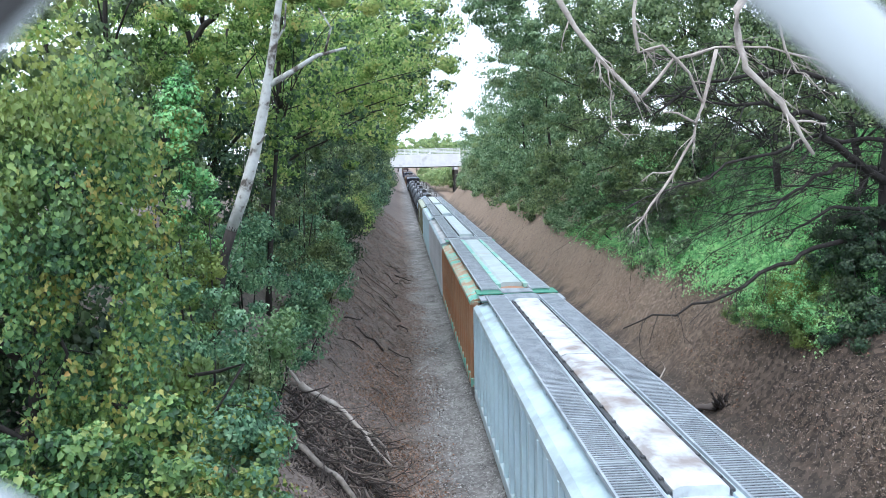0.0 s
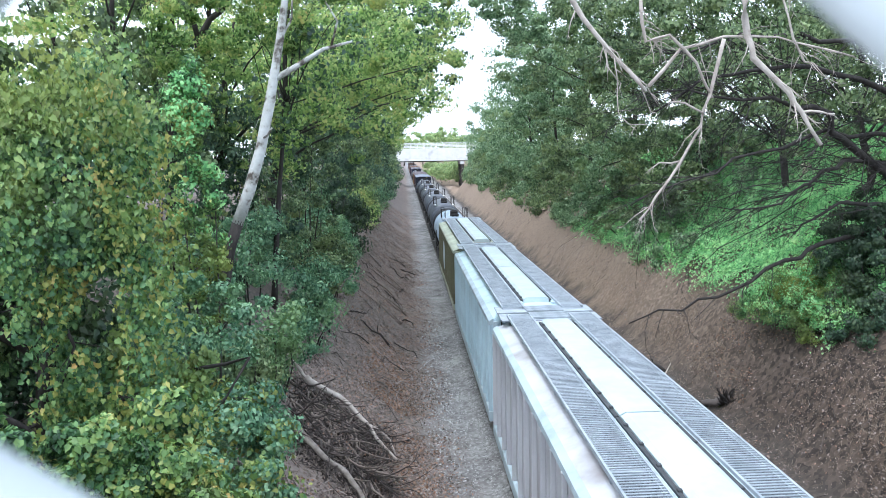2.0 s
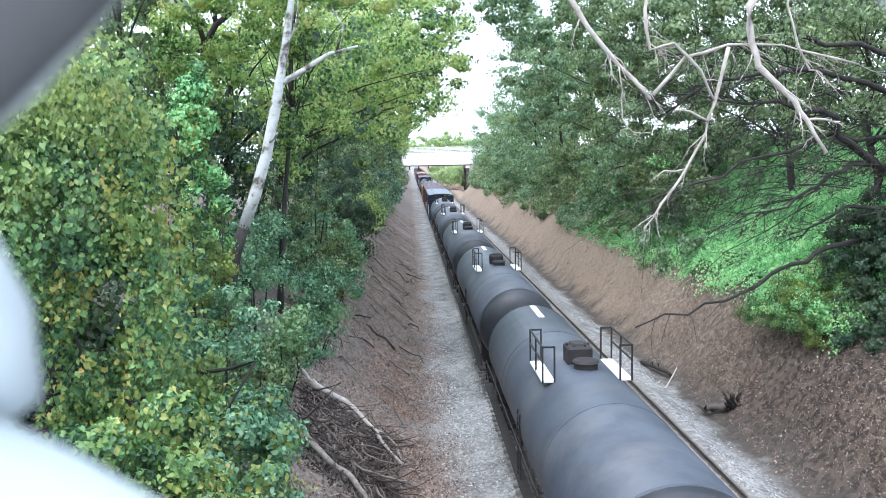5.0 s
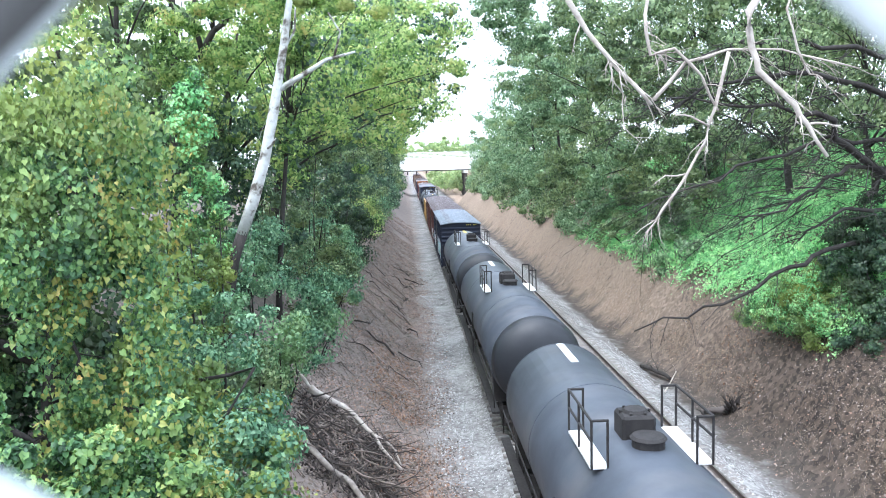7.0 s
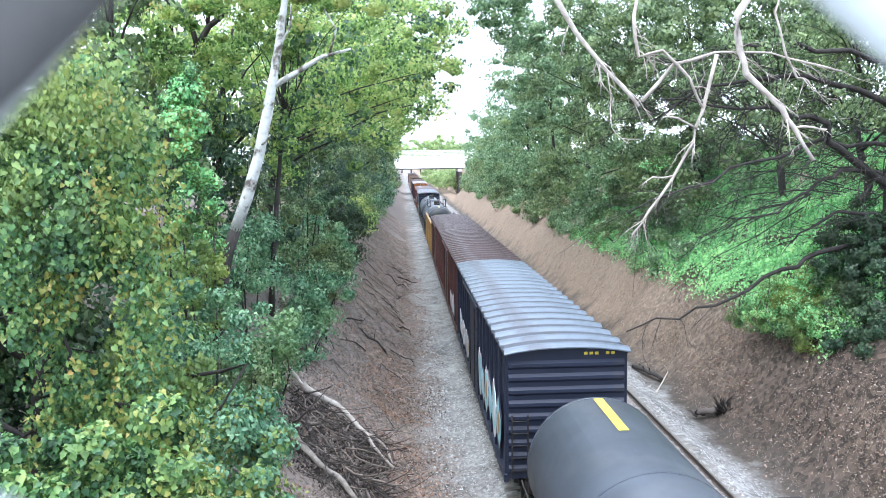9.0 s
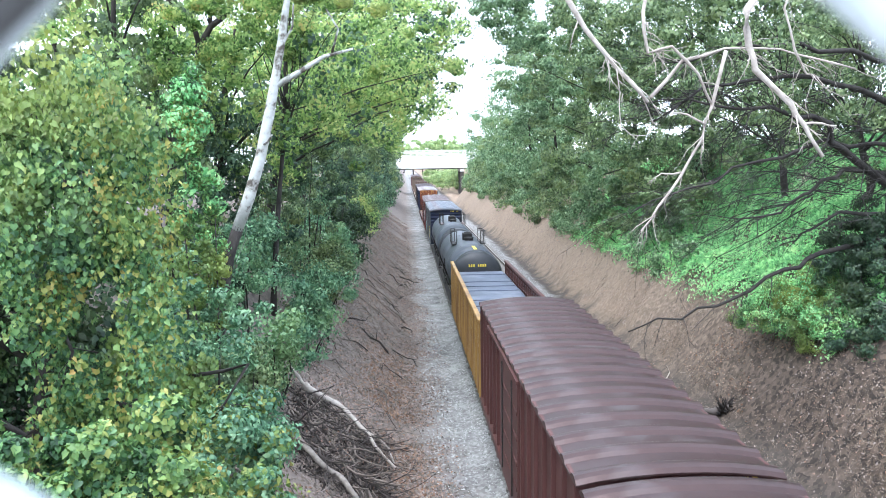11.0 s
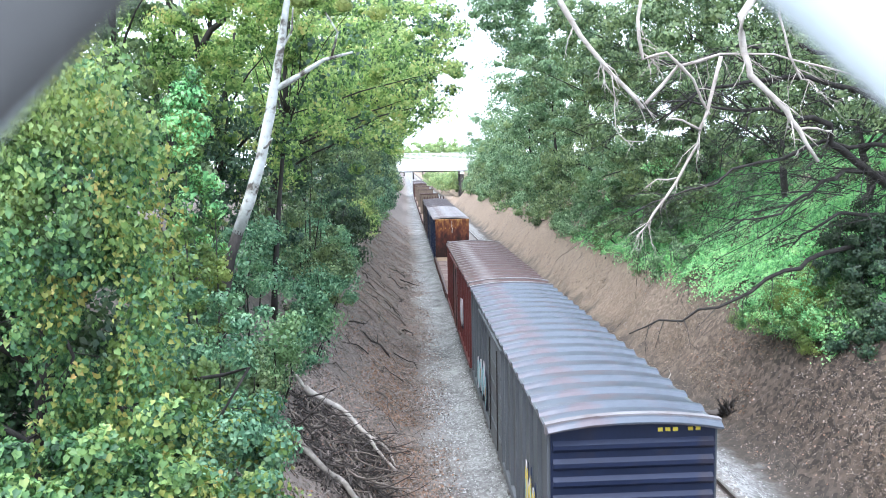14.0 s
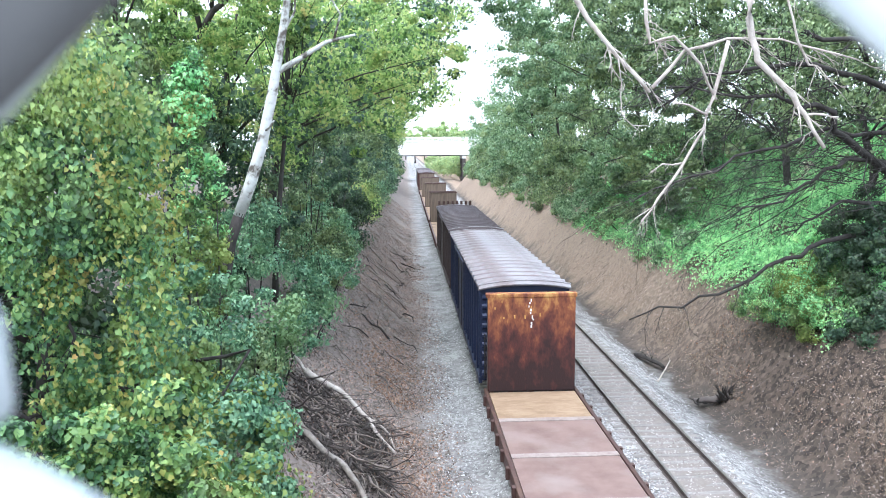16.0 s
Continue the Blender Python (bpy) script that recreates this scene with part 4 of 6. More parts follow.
    for m_, q0, q1, z0, z1 in tags:
        rn = random.Random(int(q0 * 1000))
        k = 6
        for i in range(k):
            y, w = L * (q0 + (q1 - q0) * (i + 0.5) / k), L * (q1 - q0) / k * 0.62
            zc, h = (z0 + z1) / 2 + rn.uniform(-0.15, 0.15), (z1 - z0) / 2
            shape = [(math.cos(q * 0.5236) * rn.uniform(0.65, 1.05), math.sin(q * 0.5236) * rn.uniform(0.6, 1.05)) for q in range(12)]
            for grow, x, paint_ in ((1.0, -1.59, (P_DARKBLUE, P_PINK)[i % 2]), (0.78, -1.594, m_), (0.4, -1.598, (P_PINK, P_CYAN, M_OCHRE)[(i + len(tags)) % 3])):
                bm = bmesh.new()
                lean = 0.25 * rn.uniform(-1, 1)
                loft(bm, [[(xx, y + (c + lean * e) * w * grow, zc + e * h * grow) for c, e in shape] for xx in (x, x + 0.02)])
                part("graffiti", bm, paint_, car, "sprayed graffiti letter")
    running_gear(car, L)
    TRAIN.append((car, y0))
    return car


P_RUSTDARK = paint("dark_rusty_brown_paint", (0.07, 0.035, 0.028), 0.4, (0.13, 0.07, 0.045))
M_TANBOARD = material("weathered_tan_boards", [(0.3, (0.1, 0.075, 0.06)), (0.6, (0.2, 0.155, 0.12))], scale=1.4, rough=0.85, bump=0.3, stretch=(6, 1, 0.5))


M_DECKSTRIP = material("worn_pale_strip", [(0.3, (0.2, 0.15, 0.13)), (0.6, (0.31, 0.26, 0.235))], scale=4, rough=0.85, bump=0.2)
M_FLECK = material("orange_rust_fleck", [(0.3, (0.42, 0.2, 0.05)), (0.7, (0.6, 0.34, 0.1))], scale=4, rough=0.9, bump=0.2)


def bulkhead_flat(y0, L, label, deck, stakes=False, plate=None, post=None, drips=False):
    """Bulkhead flat car: deck with stake pockets between two tall ribbed end walls."""
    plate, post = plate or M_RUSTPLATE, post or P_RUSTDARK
    car = empty("bulkhead_flatcar", label, "freight car", pose(TX, y0, 0), "cars of the freight train")
    bm = bmesh.new()
    box(bm, -1.4, 1.4, 0.1, L - 0.1, 0.72, 1.02, 0.02)
    part("frame", bm, M_TRUCK, car)
    n = 7
    for i in range(n):
        a, c = 0.5 + i * (L - 1.0) / n, 0.5 + (i + 1) * (L - 1.0) / n - 0.03
        bm = bmesh.new()
        box(bm, -1.42, 1.42, a, c, 1.02, 1.1 + 0.004 * (i % 2), 0.01)
        part("deck_panel", bm, deck if i not in (0, n - 1) else M_DECKWOOD, car)
        if i:
            bm = bmesh.new()
            box(bm, -1.42, 1.42, a - 0.14, a + 0.12, 1.1, 1.125)
            part("deck_strip", bm, M_DECKSTRIP, car, "pale worn cross strip")
    for s in (-1, 1):
        bm = bmesh.new()
        box(bm, s * 1.5 - 0.06, s * 1.5 + 0.06, 0.1, L - 0.1, 0.7, 1.12, 0.015)
        part("side_sill", bm, post, car)
        k = 17
        for i in range(k):
            y = 0.9 + i * (L - 1.8) / (k - 1)
            put("stake_pocket", shared("pocket_" + post.name, lambda q: box(q, -0.05, 0.05, -0.08, 0.08, 0.78, 1.1, 0.01), post), car, pose(s * 1.6, y, 0))
    for y, r in ((0.15, 0), (L - 0.15, 180)):
        sub = pose(0, y, 0, 0, 0, r)
        bm = bmesh.new()
        box(bm, -1.45, 1.45, 0.2, 0.27, 1.1, 4.25, 0.012)
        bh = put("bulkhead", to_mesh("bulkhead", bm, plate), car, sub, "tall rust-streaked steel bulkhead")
        for x in (-1.35, -0.68, 0, 0.68, 1.35):
            bm = bmesh.new()
            loft(bm, [[(x - 0.09, -0.25 if z < 2 else -0.02, z), (x + 0.09, -0.25 if z < 2 else -0.02, z), (x + 0.09, 0.2, z), (x - 0.09, 0.2, z)] for z in (1.02, 1.8, 4.3)])
            put("bulkhead_post", to_mesh("bulkhead_post", bm, post), bh)
        if stakes and r == 0:
            for k in range(8):
                put("stake", shared("bulkhead_stake", lambda q: box(q, -0.09, 0.09, -0.06, 0.06, 4.3, 4.75, 0.01), P_RUSTDARK), bh, pose(-1.3 + k * 0.371, 0.1, 0))
        if drips and r == 180:
            rn = random.Random(3)
            for k in range(16):
                bm = bmesh.new()
                x, z = rn.gauss(0.02, 0.04) if k < 9 else rn.uniform(-1.3, 1.3), 4.2 - (k * 0.11 if k < 9 else rn.uniform(0, 0.6))
                w, h = rn.uniform(0.012, 0.03), rn.uniform(0.05, 0.12)
                box(bm, x - w, x + w, 0.27, 0.276, z - h, z)
                put("paint_fleck", to_mesh("paint_fleck", bm, M_MARK if k < 9 else M_FLECK), bh)
        bm = bmesh.new()
        box(bm, -1.5, 1.5, -0.03, 0.29, 4.25, 4.38, 0.015)
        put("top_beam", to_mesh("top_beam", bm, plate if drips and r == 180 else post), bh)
    running_gear(car, L, 2.0)
    TRAIN.append((car, y0))
    return car


def lattice_gondola(y0, L, label):
    """High-sided gondola: lattice side walls, slate-blue covered load between them."""
    car = empty("gondola_car", label, "freight car", pose(TX, y0, 0), "cars of the freight train")
    bm = bmesh.new()
    box(bm, -1.42, 1.42, 0.05, L - 0.05, 0.75, 1.1, 0.02)
    part("frame", bm, M_TRUCK, car)
    for s in (-1, 1):
        bm = bmesh.new()
        box(bm, s * 1.48 - 0.05, s * 1.48 + 0.05, 0, L, 0.8, 2.3, 0.012)
        M_SIDE = M_OCHRE if s < 0 else P_MAROON
        part("side_sheet", bm, M_SIDE, car, "ochre painted side" if s < 0 else "rusted dark brown side")
        for i in range(29):
            y = 0.08 + i * (L - 0.16) / 28
            bm = bmesh.new()
            box(bm, s * 1.5 - 0.06, s * 1.5 + 0.06, y - 0.06, y + 0.06, 0.85, 3.52, 0.012)
            part("side_post", bm, M_SIDE, car)
        for z in (2.6, 2.95, 3.3):
            bm = bmesh.new()
            box(bm, s * 1.5 - 0.03, s * 1.5 + 0.03, 0, L, z - 0.05, z + 0.05)
            part("lattice_rail", bm, M_SIDE, car)
        bm = bmesh.new()
        box(bm, s * 1.5 - 0.09, s * 1.5 + 0.09, -0.02, L + 0.02, 3.5, 3.63, 0.02)
        part("top_rail", bm, M_SIDE, car)
    for i in range(3):
        a, c = 0.3 + i * (L - 0.6) / 3, 0.3 + (i + 1) * (L - 0.6) / 3 - 0.25
        bm = bmesh.new()
        pf = [(-1.35, 1.1), (-1.35, 3.0), (-1.2, 3.1), (1.2, 3.1), (1.35, 3.0), (1.35, 1.1)]
        loft(bm, [[(x, y, z) for x, z in pf] for y in (a, c)])
        cover = part("cover", bm, M_TARP, car, "slate-blue ribbed cover")
        for k in range(2):
            y = a + (k + 0.5) * (c - a) / 2
            put("cover_rib", shared("cover_rib", lambda q: box(q, -1.25, 1.25, -0.05, 0.05, 3.09, 3.14, 0.01), M_TARP), cover, pose(0, y, 0))
    running_gear(car, L, 2.0)
    TRAIN.append((car, y0))
    return car


P_PALEBLUE = paint("pale_blue_paint", (0.52, 0.66, 0.72), 0.15, (0.3, 0.32, 0.33))
P_WHITEBLUE = paint("bluish_white_paint", (0.46, 0.56, 0.6), 0.15, (0.35, 0.36, 0.36))
P_GREYWHITE = paint("grey_white_paint", (0.52, 0.53, 0.55), 0.35, (0.25, 0.22, 0.21))
P_BROWN = paint("orange_brown_paint", (0.4, 0.2, 0.105), 0.75, (0.34, 0.33, 0.24))
M_MINTMIX = material("flaking_mint_paint", [(0.38, (0.2, 0.55, 0.45)), (0.46, (0.34, 0.6, 0.5)), (0.5, (0.52, 0.42, 0.3)), (0.62, (0.44, 0.27, 0.17))], scale=1.3, rough=0.7, bump=0.15, kind="noise")
P_GREEN = paint("faded_green_paint", (0.08, 0.3, 0.2), 0.3, (0.2, 0.14, 0.09))
P_MINT = paint("mint_paint", (0.2, 0.52, 0.43), 0.8, (0.55, 0.6, 0.56))
P_OLIVE = paint("olive_paint", (0.17, 0.17, 0.105), 0.5, (0.1, 0.09, 0.065))
P_CREAM = paint("pale_green_trim", (0.5, 0.54, 0.42), 0.35, (0.3, 0.28, 0.2))
P_TANKBLUE = paint("light_blue_tank_paint", (0.4, 0.5, 0.6), 0.25, (0.22, 0.26, 0.32))
P_NAVY = paint("navy_paint", (0.014, 0.02, 0.042), 0.3, (0.04, 0.035, 0.035))
P_DARKBLUE = paint("dark_blue_paint", (0.012, 0.02, 0.055), 0.3, (0.06, 0.04, 0.03))
P_REDBROWN = paint("red_brown_paint", (0.14, 0.036, 0.033), 0.35, (0.1, 0.05, 0.04))
P_MAROON = paint("maroon_paint", (0.1, 0.04, 0.035), 0.4, (0.05, 0.035, 0.03))
P_BLACKBROWN = paint("blackened_brown_paint", (0.05, 0.035, 0.032), 0.4, (0.03, 0.025, 0.022))
P_GREYSIDE = paint("grimy_grey_paint", (0.12, 0.13, 0.14), 0.4, (0.05, 0.045, 0.04))
P_CYAN = paint("cyan_spray_paint", (0.3, 0.55, 0.6), 0.2)
P_PINK = paint("pale_spray_paint", (0.6, 0.58, 0.6), 0.2)
R_BLUEGREY = paint("galvanised_blue_grey_roof", (0.16, 0.19, 0.225), 0.5, (0.075, 0.055, 0.055), rough=0.35, metal=0.4)
R_SLATEDARK = paint("grimy_slate_roof", (0.075, 0.082, 0.1), 0.5, (0.06, 0.045, 0.045), rough=0.5, metal=0.3)
R_BROWN = paint("rusty_brown_roof", (0.053, 0.028, 0.026), 0.4, (0.13, 0.11, 0.11), rough=0.38, metal=0.3)
R_RED = paint("dusty_red_roof", (0.085, 0.05, 0.044), 0.45, (0.3, 0.275, 0.265), rough=0.38, metal=0.3)
R_DARK = paint("dark_brown_roof", (0.046, 0.032, 0.033), 0.3, (0.13, 0.11, 0.11), rough=0.55, metal=0.3)
R_SLATE = paint("worn_slate_roof", (0.115, 0.13, 0.155), 0.62, (0.15, 0.09, 0.085), rough=0.32, metal=0.4)
R_PINKISH = paint("faded_brown_roof", (0.13, 0.08, 0.078), 0.45, (0.3, 0.27, 0.27), rough=0.4, metal=0.2)
R_CHALK = paint("chalky_chipped_paint", (0.25, 0.235, 0.24), 0.85, (0.11, 0.068, 0.062), rough=0.45)

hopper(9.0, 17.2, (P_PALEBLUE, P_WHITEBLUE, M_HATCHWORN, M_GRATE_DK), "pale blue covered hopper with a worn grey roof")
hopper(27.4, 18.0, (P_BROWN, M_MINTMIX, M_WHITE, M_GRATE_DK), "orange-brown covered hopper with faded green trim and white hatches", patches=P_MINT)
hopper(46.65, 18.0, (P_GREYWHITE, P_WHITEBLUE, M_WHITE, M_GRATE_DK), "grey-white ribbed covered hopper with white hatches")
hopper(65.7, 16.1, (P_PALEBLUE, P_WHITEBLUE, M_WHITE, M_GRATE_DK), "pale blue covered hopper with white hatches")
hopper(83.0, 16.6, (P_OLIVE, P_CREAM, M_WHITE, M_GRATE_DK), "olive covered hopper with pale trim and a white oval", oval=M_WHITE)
tank(100.5, 15.0, P_TANKBLUE, "light blue tank car", plat=P_TANKBLUE)
for y, ln in ((116.9, 17.0), (135.4, 17.0), (154.6, 16.8), (173.4, 16.8)):
    tank(y, ln, M_BLACKTANK, "black tank car with a white stripe", mark=M_MARK, R=1.5, plat=M_MARK)
tank(191.9, 17.0, M_BLACKTANK, "black tank car with a yellow stripe and marks", mark=M_YELLOW, R=1.5, plat=M_MARK, end_mark=M_YELLOW)
boxcar(211.0, 17.0, P_NAVY, R_SLATEDARK, ribm=R_BLUEGREY, label= "navy boxcar with a blue-grey ribbed roof and graffiti", door=P_NAVY, tags=((P_CYAN, 0.04, 0.4, 1.25, 3.0), (P_PINK, 0.62, 0.9, 1.3, 2.6)))
boxcar(228.6, 16.4, P_MAROON, R_BROWN, "maroon boxcar with a rusty brown roof", door=P_MAROON, tags=((P_PINK, 0.1, 0.3, 1.2, 2.4),))
boxcar(245.6, 14.8, P_MAROON, R_BROWN, "brown boxcar with a rusty roof", door=P_MAROON)
lattice_gondola(261.1, 16.3, "ochre lattice-sided gondola with slate-blue covers")
tank(278.0, 14.9, M_BLACKTANK, "black tank car with a yellow stripe and a dark platform", mark=M_YELLOW, R=1.5, end_mark=M_YELLOW, at=0.15, plat=M_TRUCK)
tank(293.4, 16.8, M_BLACKTANK, "black tank car with a dark band", R=1.5, plat=P_RUSTDARK)
boxcar(311.9, 16.3, P_GREYSIDE, R_SLATE, "grimy boxcar with a navy end and weathered blue-grey roof", door=P_GREYSIDE, endm=P_DARKBLUE, tags=((M_YELLOW, 0.08, 0.16, 1.3, 2.8), (P_CYAN, 0.66, 0.85, 1.2, 2.6)), cap=R_CHALK)
boxcar(329.2, 15.9, P_REDBROWN, R_RED, "red-brown boxcar with white markings and dusty roof", door=P_REDBROWN, tags=((P_PINK, 0.2, 0.32, 1.8, 3.2),), mark=M_MARK, cap=R_CHALK)
bulkhead_flat(346.2, 20.2, "empty bulkhead flatcar with a dusty red deck and rusted end walls", M_DECKRED, drips=True)
boxcar(367.6, 17.6, P_DARKBLUE, R_PINKISH, "dark blue boxcar with whitish ribs on a mottled brown roof", door=P_DARKBLUE, endm=P_DARKBLUE, ribm=R_CHALK, cap=R_CHALK, mark=None)
boxcar(386.6, 18.6, P_BLACKBROWN, R_DARK, "blackened brown boxcar with a dark roof", door=P_BLACKBROWN, cap=R_CHALK, mark=None)
for i in range(4):
    bulkhead_flat(406.5 + i * 22.5, 21.0, "empty bulkhead flatcar with tan end walls", M_DECKWOOD, i == 0, plate=M_TANBOARD)
boxcar(497.5, 17.0, P_MAROON, R_BROWN, "brown boxcar with a rusty roof")
boxcar(515.5, 17.0, P_GREYSIDE, R_DARK, "grimy grey boxcar with a dark roof")


# ---------- plants ----------
def leaf_mesh(name, P, N, S, rng, lobed=False, droop=0.45):
    """Leaves at P facing N with sizes S: folded diamonds, or broad notched vine blades."""
    n = len(P)
    N = N / np.maximum(np.linalg.norm(N, axis=1, keepdims=True), 1e-6)
    T = np.cross(N, rng.normal(size=(n, 3)))
    T /= np.maximum(np.linalg.norm(T, axis=1, keepdims=True), 1e-6)
    T = T * 0.8 + np.array([0, 0, -droop])
    T /= np.linalg.norm(T, axis=1, keepdims=True)
    B = np.cross(N, T)
    if lobed:
        # a notched vine blade in two halves, folded along its midrib
        sh = [(-0.3, 0, 0), (-0.44, 0.36, 0.09), (0.08, 0.52, 0.17), (0.3, 0.29, 0.07), (0.64, 0, -0.14), (0.3, -0.29, 0.07), (0.08, -0.52, 0.17), (-0.44, -0.36, 0.09)]
        faces = np.array([[0, 4, 3, 2, 1], [0, 7, 6, 5, 4]])
    else:
        sh = [(-0.55, 0, 0), (-0.1, 0.42, 0.1), (0.6, 0, -0.12), (-0.1, -0.42, 0.1)]
        faces = np.array([[0, 1, 2, 3]])
    k = len(sh)
    V = np.stack([P + S[:, None] * (a * T + b * B + c * N) for a, b, c in sh], 1)
    F = (faces[None] + k * np.arange(n)[:, None, None]).reshape(-1, faces.shape[1])
    return mesh_np(name, V.reshape(-1, 3), F)


def clumps(rng, ell, n_clump, spread=0.3, inner=0.35, low=-1.0):
    """Centres of leaf clumps over an ellipsoid, mostly at its outside."""
    cx, cy, cz, rx, ry, rz = ell
    d = rng.normal(size=(n_clump * 2, 3))
    d /= np.linalg.norm(d, axis=1, keepdims=True)
    d = d[d[:, 2] > low][:n_clump]
    r = inner + (1 - inner) * rng.random(len(d)) ** 0.45
    r *= 1 + spread * np.clip(rng.normal(size=len(d)) * 0.5, -0.6, 0.2)
    return np.array([cx, cy, cz]) + d * r[:, None] * np.array([rx, ry, rz])


def foliage(rng, C, n, rad, size, flat=0.6, centre=None):
    """Points, normals and sizes of n leaves spread over clumps C."""
    k = rng.integers(0, len(C), n)
    cr = rad * (0.5 + rng.random(len(C)))
    d = rng.normal(size=(n, 3))
    d /= np.linalg.norm(d, axis=1, keepdims=True)
    off = d * (cr[k] * (0.2 + 0.8 * rng.random(n) ** 0.6))[:, None] * np.array([1, 1, flat])
    P = C[k] + off
    N = d * 1.35 + rng.normal(size=(n, 3)) * 0.45 + np.array([0, 0, 0.3])
    if centre is not None:
        o = P - centre
        N += 0.6 * o / np.maximum(np.linalg.norm(o, axis=1, keepdims=True), 1e-6)
    return P, N, size * (0.6 + 0.8 * rng.random(n))


def crown_tree(name, label, base, top, r, ells, n, size, mat_, seed, n_clump=60, rad=0.7, bark=None, category="tree", limbs=14, lobed=False, low=-1.0, extra=None):
    """A tree: tapered bent trunk, limbs to the clumps, crown of separate leaves."""
    rng = np.random.default_rng(seed)
    tr = empty(name, label, category)
    bark = bark or M_BARK
    b, t = Vector(base), Vector(top)
    rn = random.Random(seed)
    pts, rad_ = [], []
    for i in range(9):
        u = i / 8
        p = b.lerp(t, u) + Vector((rn.uniform(-1, 1), rn.uniform(-1, 1), 0)) * 0.07 * (t - b).length * 0.3 * math.sin(math.pi * u)
        pts.append(p)
        rad_.append(r * (1.35 - 0.35 * min(1, u * 8)) * (1 - 0.8 * u))
    bm = bmesh.new()
    tube(bm, pts, rad_, 10)
    part("trunk", bm, bark, tr)
    C = np.concatenate([clumps(rng, e, max(6, n_clump // len(ells)), low=low) for e in ells])
    for j in range(min(limbs, len(C))):
        c = Vector(C[rng.integers(0, len(C))])
        u = min(0.95, max(0.25, (c.z - b.z) / max(0.1, (t - b).length) * 0.75))
        i = int(u * 8)
        s = pts[i]
        mid = s.lerp(c, 0.5) + Vector((rn.uniform(-.3, .3), rn.uniform(-.3, .3), rn.uniform(-0.1, 0.5)))
        bm = bmesh.new()
        rr = rad_[i] * 0.45
        tube(bm, [s, s.lerp(mid, 0.5) + Vector((0, 0, 0.1)), mid, mid.lerp(c, 0.6), c], [rr, rr * .8, rr * .6, rr * .35, rr * .12], 6)
        part("limb", bm, bark, tr)
    P, N, S = foliage(rng, C, int(n * 1.0), rad * 0.8, size * 0.86, centre=np.array(ells[0][:3]))
    link("crown", leaf_mesh("crown", P, N, S, rng, lobed), mat_, tr)
    # second leaves darken some clumps, standing for shade inside the crown
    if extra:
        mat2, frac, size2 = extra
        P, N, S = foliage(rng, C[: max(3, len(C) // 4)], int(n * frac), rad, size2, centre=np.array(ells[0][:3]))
        link("crown", leaf_mesh("crown", P, N, S, rng, lobed), mat2, tr, "crown leaves coloured dark for shade")
    return tr


def shrub(name, label, ells, n, size, mat_, seed, n_clump=40, rad=0.4, stems=10, lobed=False, category="shrub", extra=None):
    rng = np.random.default_rng(seed)
    rn = random.Random(seed)
    s = empty(name, label, category)
    C = np.concatenate([clumps(rng, e, max(5, n_clump // len(ells)), inner=0.5, low=-0.6) for e in ells])
    for j in range(stems):
        c = Vector(C[rng.integers(0, len(C))])
        e = min(ells, key=lambda q: (q[0] - c.x) ** 2 + (q[1] - c.y) ** 2)
        g = Vector((e[0] + (c.x - e[0]) * 0.25, e[1] + (c.y - e[1]) * 0.5, 0))
        g.z = float(ground_z(np.array([g.x]), g.y)[0]) - 0.2
        mid = g.lerp(c, 0.5) + Vector((rn.uniform(-.2, .2), rn.uniform(-.2, .2), 0.1))
        bm = bmesh.new()
        tube(bm, [g, mid, c], [0.035, 0.025, 0.008], 5)
        part("stem", bm, M_BARK, s)
    P, N, S = foliage(rng, C, int(n * 1.05), rad * 0.9, size * 0.85, 0.75, centre=np.array(ells[0][:3]))
    link("leaves", leaf_mesh("leaves", P, N, S, rng, lobed), mat_, s)
    if extra:
        mat2, frac, size2 = extra
        P, N, S = foliage(rng, C[: max(3, len(C) // 3)], int(n * frac), rad, size2, 0.8, centre=np.array(ells[0][:3]))
        link("leaves", leaf_mesh("leaves", P, N, S, rng, lobed), mat2, s, "second leaves, yellowing, bright green or shade-dark")
    return s



def twigs(bm, rn, pts, r, depth, n, droop=0.0, spread=0.9, reach=1.0):
    """Side twigs along a limb, thinner and shorter at each step."""
    for _ in range(n):
        i = rn.randrange(max(1, len(pts) - 1))
        a = Vector(pts[i]).lerp(Vector(pts[min(i + 1, len(pts) - 1)]), rn.random())
        d = (Vector(pts[-1]) - Vector(pts[0]))
        ln = d.length * rn.uniform(0.12, 0.34) * reach
        d = d.normalized() + Vector((rn.uniform(-1, 1), rn.uniform(-1, 1), rn.uniform(-1, 1) - droop)) * spread
        d.normalize()
        b = a + d * ln * 0.5 + Vector((rn.uniform(-.1, .1), rn.uniform(-.1, .1), rn.uniform(-.1, .1))) * ln
        c = b + (d + Vector((rn.uniform(-.5, .5), rn.uniform(-.5, .5), rn.uniform(-.5, .5) - droop))).normalized() * ln * 0.5
        tube(bm, [a, b, c], [r, r * 0.7, r * 0.3], 4)
        if depth:
            twigs(bm, rn, [a, b, c], r * 0.6, depth - 1, 3, droop, spread)


def crook(rn, p, amp, n=3):
    """Adds bends between the points of a limb."""
    q = [Vector(v) for v in p]
    out = []
    for a, b in zip(q, q[1:]):
        for k in range(n):
            out.append(a.lerp(b, k / n) + Vector((rn.uniform(-1, 1), rn.uniform(-1, 1), rn.uniform(-1, 1))) * amp * (1 if k else 0.4))
    return out + [q[-1]]


